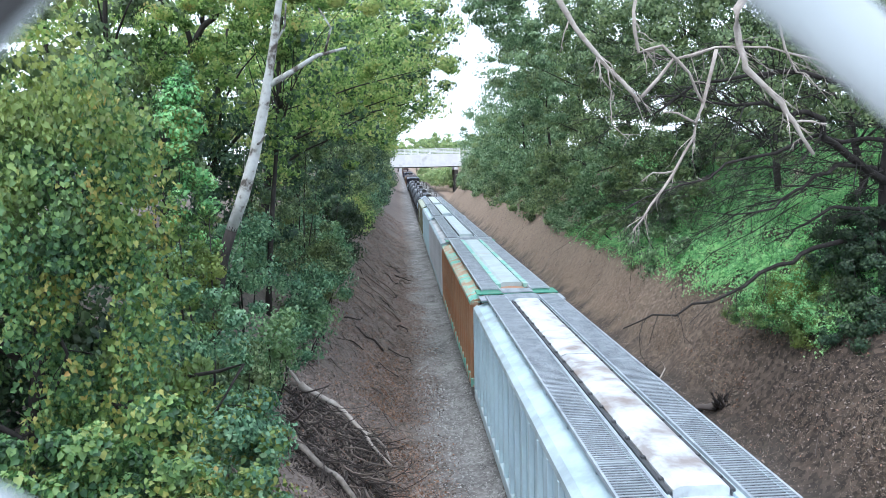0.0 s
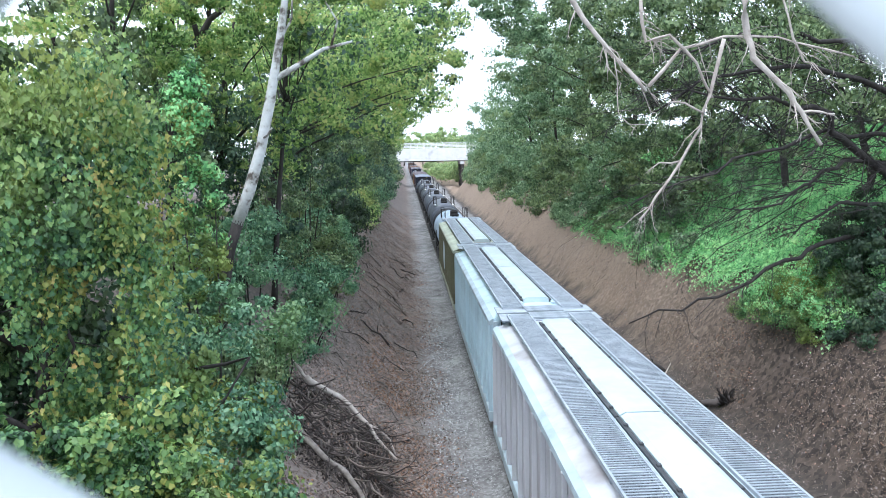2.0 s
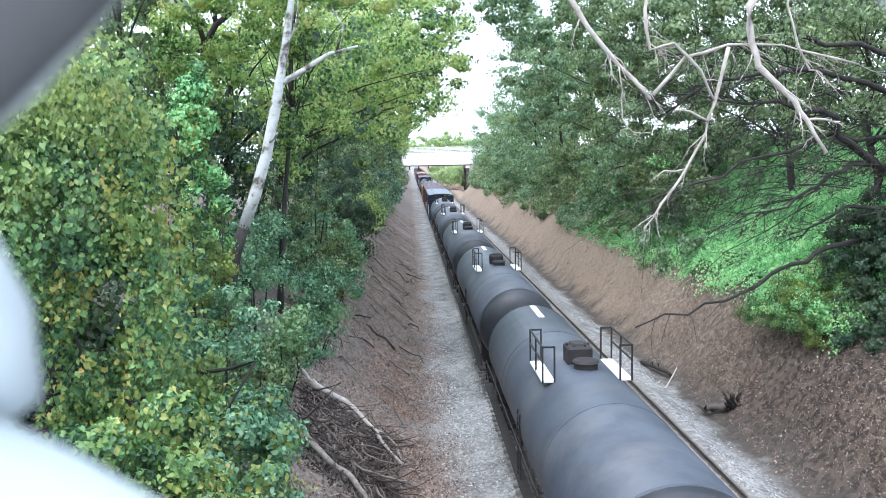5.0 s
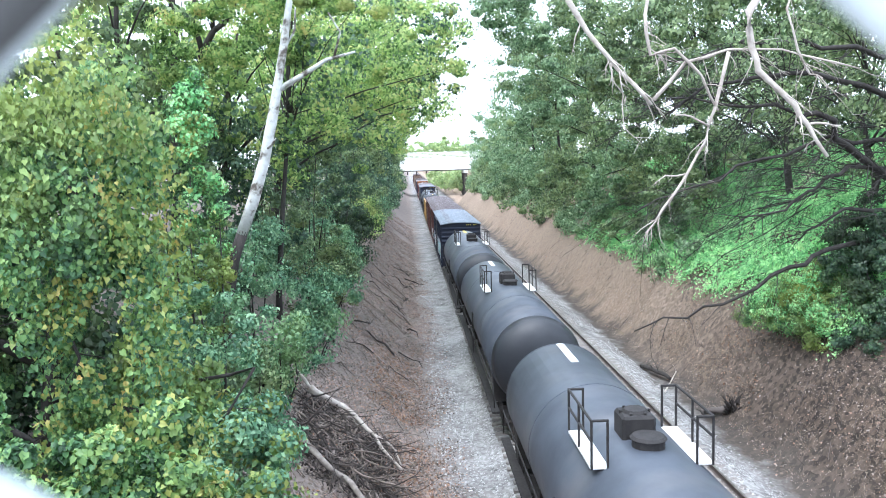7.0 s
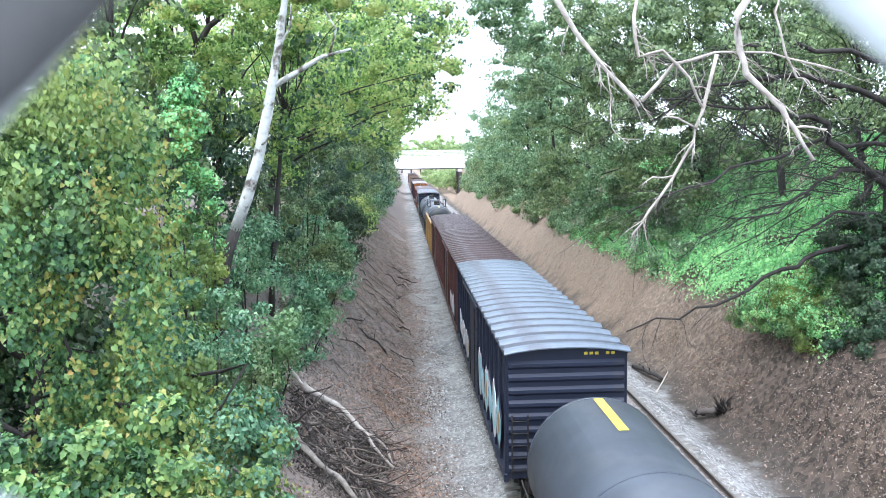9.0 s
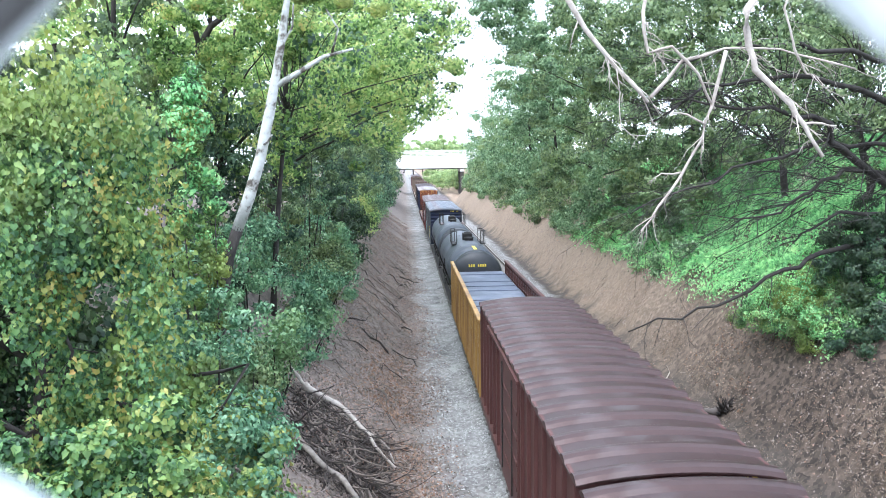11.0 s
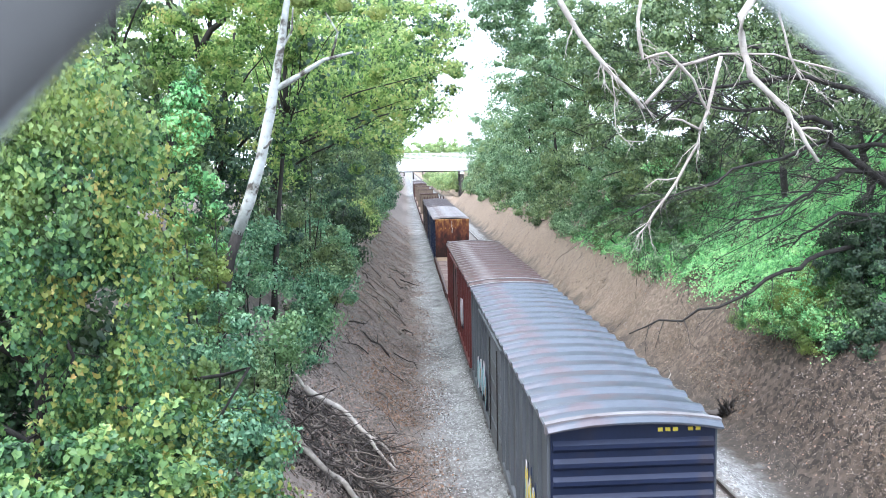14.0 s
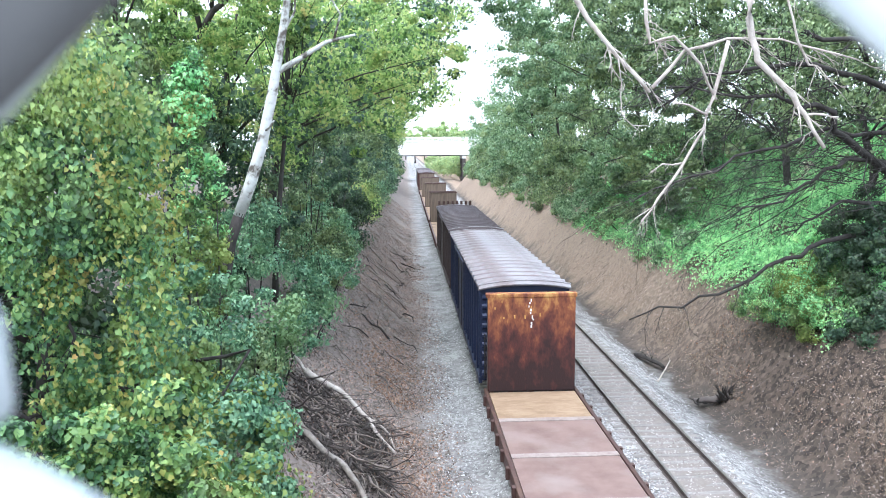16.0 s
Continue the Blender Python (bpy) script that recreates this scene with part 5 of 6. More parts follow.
# ---------- left bank ----------
def vine_tree():
    """A tree wholly draped in grape vine: hanging strands of broad leaves over a leafy mass."""
    rng = np.random.default_rng(3)
    tr = empty("vine_covered_tree", "tree smothered in hanging green and yellowing vine leaves", "tree")
    bm = bmesh.new()
    tube(bm, [(-5.3, 11, 3.5), (-5.1, 11, 6), (-4.6, 11, 8.5), (-4.4, 11, 10.3)], [0.15, 0.13, 0.1, 0.04], 10)
    part("trunk", bm, M_BARK, tr)
    for p in ([(-5.1, 11, 6.4), (-6.0, 10.5, 7.2), (-7.0, 10.2, 7.6)], [(-5.0, 11, 5.6), (-4.2, 10.4, 6.1), (-3.5, 10.0, 6.0)], [(-6.2, 9.5, 6.9), (-5.3, 9.4, 6.3), (-4.6, 9.4, 5.9)]):
        bm = bmesh.new()
        tube(bm, p, [0.09, 0.06, 0.03], 7)
        part("limb", bm, M_BARK, tr)
    C = []
    while len(C) < 360:
        x, z = rng.uniform(-8.8, -3.0), rng.uniform(3.4, 10.5)
        if noise.noise((x * 1.1, z * 0.6, 11.0)) < 0.0:
            continue
        y = 10.5 + 1.2 * noise.noise((x * 0.8, z * 0.55, 3.0)) + rng.uniform(-0.2, 0.5) + max(0, z - 9.4) * 0.5
        C.append((x + 0.35 * noise.noise((z * 0.8, 5.0, 1.0)), y, z + (0.35 if x < -4.6 else 0) * noise.noise((x * 1.2, 0.0, 2.0))))
    C = np.array(C)
    def hollow(P):
        """False inside the hollows between the hanging curtains."""
        return np.array([noise.noise((p[0] * 0.85, p[2] * 0.5, 21.0)) + 0.4 * noise.noise((p[0] * 2.2, p[2] * 1.6, 8.0)) > -0.24 for p in P])

    P, N, S = foliage(rng, C, 84000, 0.27, 0.066, 0.8)
    k = hollow(P)
    P, N, S = P[k], N[k], S[k]
    N += np.array([0.1, -0.7, 0.45])
    link("leaves", leaf_mesh("leaves", P, N, S, rng, True, 0.9), L_VINE, tr)
    # inner leaves at the back, the hollows' shade put into their colour, and bare vine stems
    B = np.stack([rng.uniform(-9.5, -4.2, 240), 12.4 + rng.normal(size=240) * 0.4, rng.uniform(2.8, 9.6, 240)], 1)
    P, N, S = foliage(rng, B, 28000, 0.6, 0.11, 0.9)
    link("leaves", leaf_mesh("leaves", P, N, S, rng), L_SHADE, tr, "inner leaves coloured dark for shade")
    rn = random.Random(33)
    for k in range(22):
        x, z = rn.uniform(-8.4, -3.2), rn.uniform(4.2, 9.6)
        p = crook(rn, [(x, 11.5, z), (x + rn.uniform(-1.4, 1.4), 10.7, z + rn.uniform(-1.6, 0.6)), (x + rn.uniform(-2, 2), 10.4, z - rn.uniform(0.5, 2.6))], 0.09)
        bm = bmesh.new()
        tube(bm, p, [0.035 * (1 - 0.7 * i / (len(p) - 1)) for i in range(len(p))], 6)
        twigs(bm, rn, p, 0.009, 1, 7)
        part("vine_stem", bm, M_BARK, tr)
    for mat_, cnt, zones in ((L_VINE, 66, ((-8.2, -3.1, 10.2), (-8.5, -3.1, 8.2), (-6.0, -3.6, 10.0))), (L_VINE_Y, 20, ((-3.7, -3.1, 9.6), (-3.85, -3.2, 8.6), (-6.6, -5.6, 7.2), (-4.6, -4.1, 7.8)))):
        Ps = []
        for k in range(cnt):
            x0, x1, zt = zones[k % len(zones)]
            x, z = rng.uniform(x0, x1), zt + rng.normal() * 0.45
            y = 10.0 + rng.normal() * 0.3 + 0.5 * noise.noise((x * 1.3, z * 0.6, 3.0)) + 0.05 * (x + 5.5) ** 2
            ln = rng.uniform(0.8, 3.4)
            m = int(ln * 125)
            u = np.linspace(0, 1, m)
            w = 0.1 + 0.1 * np.sin(np.pi * u)
            Ps.append(np.stack([x + np.cumsum(rng.normal(size=m)) * 0.012 + rng.normal(size=m) * w, y - 0.25 * np.sin(np.pi * u * 0.7) + rng.normal(size=m) * w * 0.7, z - ln * u + rng.normal(size=m) * 0.05], 1))
        P = np.concatenate(Ps)
        P = P[hollow(P)]
        N = rng.normal(size=P.shape) * 0.65 + np.array([0.15, -0.55, 0.6])
        link("leaves", leaf_mesh("leaves", P, N, 0.066 * (0.5 + 0.9 * rng.random(len(P))), rng, True, 0.9), mat_, tr, "hanging yellowing strands" if mat_ is L_VINE_Y else "hanging green strands")


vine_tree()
shrub("vine_mound", "low mound of green and yellow vine leaves", [(-2.75, 7.7, 5.35, 1.1, 0.9, 1.35), (-4.3, 7.5, 5.4, 1.2, 1.0, 1.5)], 36000, 0.08, L_VINE, 5, n_clump=120, rad=0.24, extra=(L_VINE_Y, 0.2, 0.06), lobed=True, stems=3)
shrub("vine_mound", "bluish vine-draped shrub on the bank", [(-2.6, 10.8, 4.4, 0.9, 1.2, 1.7), (-3.5, 13, 5.5, 1.0, 1.6, 2.0)], 26000, 0.078, L_BLUE, 6, n_clump=80, rad=0.34, extra=(L_VINE_Y, 0.12, 0.08), stems=3)
for i, (x, y, z, rx, ry, rz) in enumerate([(-3.6, 15.0, 3.2, 0.8, 1.6, 1.5), (-4.3, 18.5, 3.9, 0.9, 1.8, 1.8), (-4.1, 22.6, 3.7, 1.1, 2.4, 1.7), (-3.4, 28, 3.6, 1.2, 3, 1.9), (-3.6, 35, 3.7, 1.3, 4, 1.9), (-3.8, 44, 3.8, 1.5, 5, 2.2), (-3.9, 56, 4.0, 1.6, 6, 2.4), (-3.7, 72, 4.0, 1.7, 8, 2.6), (-3.6, 92, 3.9, 1.8, 10, 2.6), (-3.6, 116, 3.9, 1.8, 13, 2.8), (-3.6, 148, 3.9, 1.8, 16, 2.8), (-3.8, 185, 4.0, 2, 18, 3)]):
    ru = random.Random(60 + i)
    lumps = [(x + ru.uniform(-0.5, 0.5), y + ry * ru.uniform(-0.9, 0.9), z + ru.uniform(-0.9, 0.5), rx * ru.uniform(0.5, 1.0), ry * ru.uniform(0.3, 0.6), rz * ru.uniform(0.45, 0.85)) for _ in range(5)]
    lumps += [(x - 1.7 + ru.uniform(-0.4, 0.4), y + ry * ru.uniform(-0.8, 0.8), z + ru.uniform(1.0, 2.4), rx * ru.uniform(0.7, 1.2), ry * ru.uniform(0.4, 0.8), rz * ru.uniform(0.5, 1.0)) for _ in range(3)]
    shrub("bank_shrub", "green shrub overhanging the leaf-strewn bank", lumps, 13000 if y < 40 else 8500, 0.08 + 0.0013 * y, (L_BLUE, L_DARK, L_BLUE, L_BLUE, L_DARK, L_BLUE, L_DEEPSHADE, L_TREE)[i % 8], 20 + i, n_clump=88, rad=0.34 + 0.006 * y, stems=14)


def sycamore():
    tr = crown_tree("sycamore", "leaning sycamore with a pale peeling trunk", (-5.6, 22.4, 3.0), (-3.05, 22, 13.6), 0.01,
                    [(-2.2, 22.8, 15.0, 3.0, 2.6, 2.2), (-4.8, 23, 15.4, 2.6, 2.5, 2.4), (-5.8, 23.6, 12.6, 1.4, 1.6, 1.6)], 21000, 0.13, L_TREE, 9, n_clump=110, rad=0.5, bark=M_SYC, limbs=0)
    bm = bmesh.new()
    tube(bm, [(-5.6, 22.4, 3.0), (-5.25, 22.1, 5.2), (-4.92, 22, 6.6), (-4.62, 22, 7.4)], [0.25, 0.2, 0.17, 0.155], 12)
    part("lower_trunk", bm, M_BARK, tr, "dark rough lower bark")
    bm = bmesh.new()
    tube(bm, [(-4.66, 22, 7.3), (-4.3, 22, 8.2), (-3.95, 22.05, 9.3), (-3.65, 22, 10.5), (-3.42, 22, 11.6), (-3.22, 22, 12.6), (-3.05, 22, 13.6), (-2.9, 22, 15)], [0.155, 0.165, 0.15, 0.145, 0.12, 0.11, 0.085, 0.04], 12)
    part("upper_trunk", bm, M_SYC, tr, "pale peeling bark")
    for p in ([(-3.5, 22, 11.2), (-2.79, 22, 11.6), (-2.13, 22, 12.0), (-1.33, 22, 12.2)], [(-1.9, 22, 12.1), (-1.7, 21.8, 12.7), (-2.0, 21.7, 13.2)], [(-3.3, 22, 12.2), (-2.95, 22, 12.8), (-2.9, 22, 13.4)], [(-3.9, 22, 9.6), (-3.7, 21.8, 9.7), (-3.55, 21.7, 9.9)]):
        bm = bmesh.new()
        g = 1.0 if p[0][2] == 11.2 else 0.4
        tube(bm, p, [0.09 * g, 0.075 * g, 0.055 * g, 0.03 * g][:len(p)], 7)
        part("limb", bm, M_SYC, tr)


sycamore()


def forked_tree():
    """Dark bare trunks forking among the crowns behind the vine."""
    rn = random.Random(71)
    tr = empty("forked_tree", "dark forked trunks rising behind the vine", "tree")
    for p, r in (([(-7.8, 4.5), (-7.5, 8), (-7.35, 11.4), (-7.28, 13.4), (-7.3, 17)], 0.19), ([(-7.5, 8.4), (-6.8, 11.4), (-6.45, 12.9), (-6.05, 13.5), (-5.4, 14.1), (-5.0, 15.8)], 0.14),
                 ([(-6.45, 12.9), (-6.7, 13.8), (-6.55, 14.6), (-6.8, 16.4)], 0.09), ([(-6.05, 13.5), (-6.1, 14.3), (-5.8, 15.7)], 0.075)):
        p = [(x, 26.0, z) for x, z in p]
        bm = bmesh.new()
        q = crook(rn, p, 0.04, 2)
        tube(bm, q, [r * (1 - 0.5 * i / (len(q) - 1)) for i in range(len(q))], 9)
        twigs(bm, rn, q, 0.02, 1, 5)
        part("trunk", bm, M_BARK, tr)


forked_tree()
crown_tree("slender_tree", "slender dark-trunked tree beside the sycamore", (-4.9, 28.6, 3.2), (-3.7, 28.4, 15.5), 0.12, [(-2.6, 26, 15.5, 2.4, 2.2, 2.0), (-4.2, 26.4, 13.6, 1.2, 1.4, 1.2)], 9000, 0.13, L_TREE, 217, n_clump=70, rad=0.42, limbs=12)
for i, (x, y, h, cx, cw, n) in enumerate([(-7.5, 29, 17, -5.0, 3.0, 26000), (-6.5, 36, 18, -1.6, 4.2, 36000), (-6.5, 47, 20, -0.6, 4.8, 34000), (-6.5, 60, 22, -0.4, 5.0, 28000), (-6.8, 76, 21, -1.6, 5.0, 20000), (-7.2, 96, 20, -3.0, 5, 16000), (-8, 122, 19, -4.2, 5.5, 13000), (-9, 155, 18, -5.4, 6, 11000), (-9.5, 195, 17, -6.2, 6.5, 9000)]):
    crown_tree("bank_tree", "leafy tree with yellow-green foliage leaning over the cutting", (x, y, 4.5), (x + 1.6, y, h - 3), 0.24,
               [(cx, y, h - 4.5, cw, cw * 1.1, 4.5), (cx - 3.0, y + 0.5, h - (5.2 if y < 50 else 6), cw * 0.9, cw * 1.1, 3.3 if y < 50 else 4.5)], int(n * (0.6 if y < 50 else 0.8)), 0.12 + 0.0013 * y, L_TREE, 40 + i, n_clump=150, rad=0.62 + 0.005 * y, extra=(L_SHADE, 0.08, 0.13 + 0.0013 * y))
shrub("ivy_column", "bright green ivy climbing among the trunks", [(-4.25, 16, 9.9, 0.4, 0.6, 1.1), (-4.15, 16, 8.2, 0.45, 0.7, 1.3), (-4.0, 15.7, 6.5, 0.5, 0.8, 1.3), (-4.9, 16.6, 8.8, 0.6, 0.7, 1.8)], 16000, 0.075, L_VINE, 219, n_clump=150, rad=0.2, stems=6, extra=(L_KUDZU, 0.3, 0.07))
# the shade below the crowns is put into the understory's leaf colour
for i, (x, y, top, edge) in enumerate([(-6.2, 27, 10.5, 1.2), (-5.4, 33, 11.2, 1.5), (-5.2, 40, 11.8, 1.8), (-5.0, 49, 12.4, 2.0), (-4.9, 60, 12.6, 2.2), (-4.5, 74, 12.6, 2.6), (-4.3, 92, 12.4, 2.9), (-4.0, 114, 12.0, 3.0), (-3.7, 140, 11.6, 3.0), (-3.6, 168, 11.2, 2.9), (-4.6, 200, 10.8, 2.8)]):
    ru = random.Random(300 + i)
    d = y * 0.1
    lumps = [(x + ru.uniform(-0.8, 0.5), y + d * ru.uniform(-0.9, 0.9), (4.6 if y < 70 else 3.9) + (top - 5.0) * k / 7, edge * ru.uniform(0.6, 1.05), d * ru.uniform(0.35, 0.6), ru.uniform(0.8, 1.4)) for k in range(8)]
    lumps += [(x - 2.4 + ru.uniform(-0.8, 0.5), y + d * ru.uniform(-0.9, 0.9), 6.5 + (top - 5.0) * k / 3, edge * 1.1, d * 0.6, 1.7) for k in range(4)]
    shrub("understory", "deep green understory leaning over the bank, coloured dark for shade", lumps, 11500, 0.1 + 0.0014 * y, (L_SHADE, L_SHADE, L_DARK)[i % 3], 220 + i, n_clump=110, rad=0.4 + 0.005 * y, stems=8)
for i, (x, y, h) in enumerate([(-8.6, 16, 15.5), (-11.5, 20, 18), (-13, 30, 20), (-9.0, 25, 17), (-15, 42, 21), (-16, 58, 22), (-14, 78, 22), (-12, 100, 20)]):
    crown_tree("background_tree", "tall green tree behind the bank", (x, y, 6.0), (x + 0.4, y, h - 1), 0.2,
               [(x, y, h - 3.5, 3.0, 3.0, 3.5), (x + 0.5, y, h - 8, 3.2, 3.4, 3.2)], 12000 if i < 2 else 7000, 0.2, L_TREE if i % 3 else L_DARK, 70 + i, n_clump=90, rad=0.7)

# ---------- right bank ----------
for i, (x, y, h, cx, cw, n, m_) in enumerate([(18.5, 30, 17, 16.5, 4.0, 16000, L_DARK), (19, 38, 20, 14.5, 4.2, 20000, L_DARK), (18, 47, 22, 12.6, 4.4, 30000, L_DARK), (17.5, 58, 24, 11.4, 5.2, 30000, L_RIGHT), (17.5, 72, 24, 12.8, 5, 24000, L_DARK), (17.5, 88, 23, 14.0, 5.2, 18000, L_RIGHT), (18, 108, 21, 15.0, 5.5, 15000, L_RIGHT), (19, 132, 19, 16.2, 5.5, 12000, L_RIGHT), (21, 162, 17, 18.0, 5.5, 10000, L_RIGHT), (23, 198, 15, 20.5, 5.5, 9000, L_RIGHT)]):
    x, cx = x + float(bank_shift(y)), cx + float(bank_shift(y)) * 0.8
    crown_tree("cutting_tree", "dense dark green tree above the brown bank", (x, y, 4.5), (x - 1.0, y, h - 3), 0.22,
               ([] if y < 44 else [(cx + 1.5, y, h - 9.0, cw, cw * 1.2, 4.2), (max(cx + 1.0, x - 2.6), y, 7.6, 2.8, cw * 1.1, 2.6)]) + ([(7.4, y, h - 3.6, 2.2, 3.0, 3.0)] if y == 58 else []) + [(cx, y, h - 4.5, cw, cw * 1.1, 4.5), (cx + 3.5, y, h - (3.5 if y < 44 else 6.0), cw, cw, 5)], int(n * 1.15), 0.13 + 0.0015 * y, m_, 100 + i, n_clump=170, rad=0.7 + 0.007 * y)
# two unseen trees added beside the viewpoint to shade the near slope
for i, (x, y, h) in enumerate([(18.0, 13.5, 16.5), (19.0, 5.5, 17)]):
    crown_tree("cutting_tree", "dense dark green tree above the brown bank", (x, y, 5.0), (x - 0.8, y, h - 3), 0.2, [(16.4, y, h - 4.5, 3.6, 4.0, 4.2), (19.5, y, h - 5, 3.6, 4.0, 4.5)], 9000, 0.2, L_DARK, 330 + i, n_clump=110, rad=0.7)
for i, (x, y) in enumerate([(15.4, 44), (15.3, 54), (15.2, 66), (15.2, 80), (15.2, 96), (15.3, 116), (15.4, 140), (15.6, 168), (15.8, 196)]):
    x += float(bank_shift(y))
    shrub("bank_bush", "green bush at the top of the brown bank", [(x - 0.2, y, 3.7, 1.7, 6 + i, 1.9), (x + 2, y, 7.0, 2.4, 6 + i, 3.8)], 11000, 0.09 + 0.0015 * y, L_DARK if i % 2 else L_RIGHT, 130 + i, n_clump=90, rad=0.5 + 0.005 * y)
for i, (x, y) in enumerate([(17, 46), (24, 37), (24, 46), (20.5, 47), (26, 41), (24, 58), (24, 72), (25, 90), (27, 112), (29, 140), (31, 175), (24, 28)]):
    shrub("thicket", "dense dark green thicket behind the bank", [(x, y, 8.5, 2.6, 6 + 0.05 * y, 2.6), (x + 3, y, 11, 3, 6 + 0.05 * y, 3.5), (x + 1, y + 2, 14.5, 3.6, 6, 3.4)], 9000, 0.15 + 0.0015 * y, L_DEEPSHADE if i in (3, 4) else L_DARK, 180 + i, n_clump=90, rad=0.7 + 0.005 * y)
# bushes below the trees, whose shade is put into their leaf colour
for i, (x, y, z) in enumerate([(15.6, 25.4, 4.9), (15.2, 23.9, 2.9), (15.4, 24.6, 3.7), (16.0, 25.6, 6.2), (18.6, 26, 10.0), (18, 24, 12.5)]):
    shrub("bank_bush", "bush under the trees, coloured dark for their shade", [(x, y, z, 1.2, 1.6, 1.1), (x + 0.7, y + 0.6, z + 0.8, 1.1, 1.5, 1.5), (x - 0.7, y + 0.9, z + 0.1, 0.7, 1.0, 0.7)], 13000, 0.085, L_SHADE if i < 3 else L_DEEPSHADE, 150 + i, n_clump=70, rad=0.32, stems=0 if i < 3 else 3, extra=(L_DEEPSHADE, 0.25, 0.08))
for i, (x, y, z) in enumerate([(13.9, 26.6, 3.5), (14.5, 25.6, 3.3), (13.5, 28.4, 3.4), (14.4, 27.2, 4.4)]):
    shrub("bank_bush", "green vine-covered bush spilling over the brown bank", [(x, y, z, 0.9, 1.3, 0.7), (x - 0.5, y + 0.3, z - 0.5, 0.6, 0.9, 0.5), (x + 0.5, y, z + 0.5, 0.8, 1.2, 0.6)], 9000, 0.065, L_VINE, 190 + i, n_clump=90, rad=0.26, stems=0, extra=(L_KUDZU, 0.3, 0.07))
for i, (x, y) in enumerate([(16.5, 250), (18, 275), (20, 310), (-5.5, 250), (-6, 285), (12.5, 258), (14.5, 266), (10, 300)]):
    shrub("far_bush", "pale green bush beyond the overpass", [(x, y, 3.0, 3, 12, 4)], 4000, 0.35, L_FAR, 170 + i, n_clump=40, rad=1.2, stems=4)
for i, (x, y) in enumerate([(34, 300), (-20, 300), (10, 420), (-8, 380), (26, 360), (0, 460), (13, 300), (21, 325), (4, 340)]):
    crown_tree("far_tree", "pale sunlit tree beyond the overpass", (x, y, 3), (x, y, 15), 0.3, [(x, y, 12.5 if 295 < y < 345 else 11, 8, 9, 6.5)], 4500, 0.75, L_FAR, 160 + i, n_clump=70, rad=2.0, limbs=5)


def ground_vine():
    rng = np.random.default_rng(77)
    n = 230000
    y = 24.5 + 40.5 * rng.random(n) ** 1.15
    x = 13.9 + 9.0 * rng.random(n) ** 0.9 + rng.normal(size=n) * 0.2
    gx, gy = np.linspace(12, 26, 140), np.linspace(18, 68, 400)
    table = np.array([[noise.noise((a * 0.45, b * 0.4, 2.0)) + 0.75 * (0.6 - 2.0 * abs(noise.noise((a * 0.9, b * 0.75, 5.0)))) + 0.3 * noise.noise((a * 2.6, b * 2.2, 8.0)) for a in gx] for b in gy])
    slope_y, slope_x = np.gradient(table, gy, gx)
    iy, ix = np.clip(((y - 18) / 50 * 399).astype(int), 0, 399), np.clip(((x - 12) / 14 * 139).astype(int), 0, 139)
    lump = table[iy, ix]
    # a lower layer of dark leaves stands for the shade in the gaps
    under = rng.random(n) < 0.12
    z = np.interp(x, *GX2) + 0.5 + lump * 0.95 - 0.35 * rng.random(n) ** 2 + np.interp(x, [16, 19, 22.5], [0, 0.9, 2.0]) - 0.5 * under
    N = np.stack([-0.55 - 0.8 * slope_x[iy, ix], -0.25 - 0.8 * slope_y[iy, ix], np.ones(n)], 1) + rng.normal(size=(n, 3)) * 0.38
    P, S = np.stack([x, y, z], 1), (0.066 + 0.0009 * y) * (0.6 + 0.8 * rng.random(n))
    for pick, mat_, label in ((~under, L_KUDZU, "bright green vine leaves blanketing the upper bank"), (under, L_DEEPSHADE, "inner leaves under the blanket of vine, coloured dark for shade")):
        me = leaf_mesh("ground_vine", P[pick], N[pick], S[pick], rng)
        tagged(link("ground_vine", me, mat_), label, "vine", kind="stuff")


GX2 = (np.linspace(10, 40, 301), ground_z(np.linspace(10, 40, 301), 0))
ground_vine()


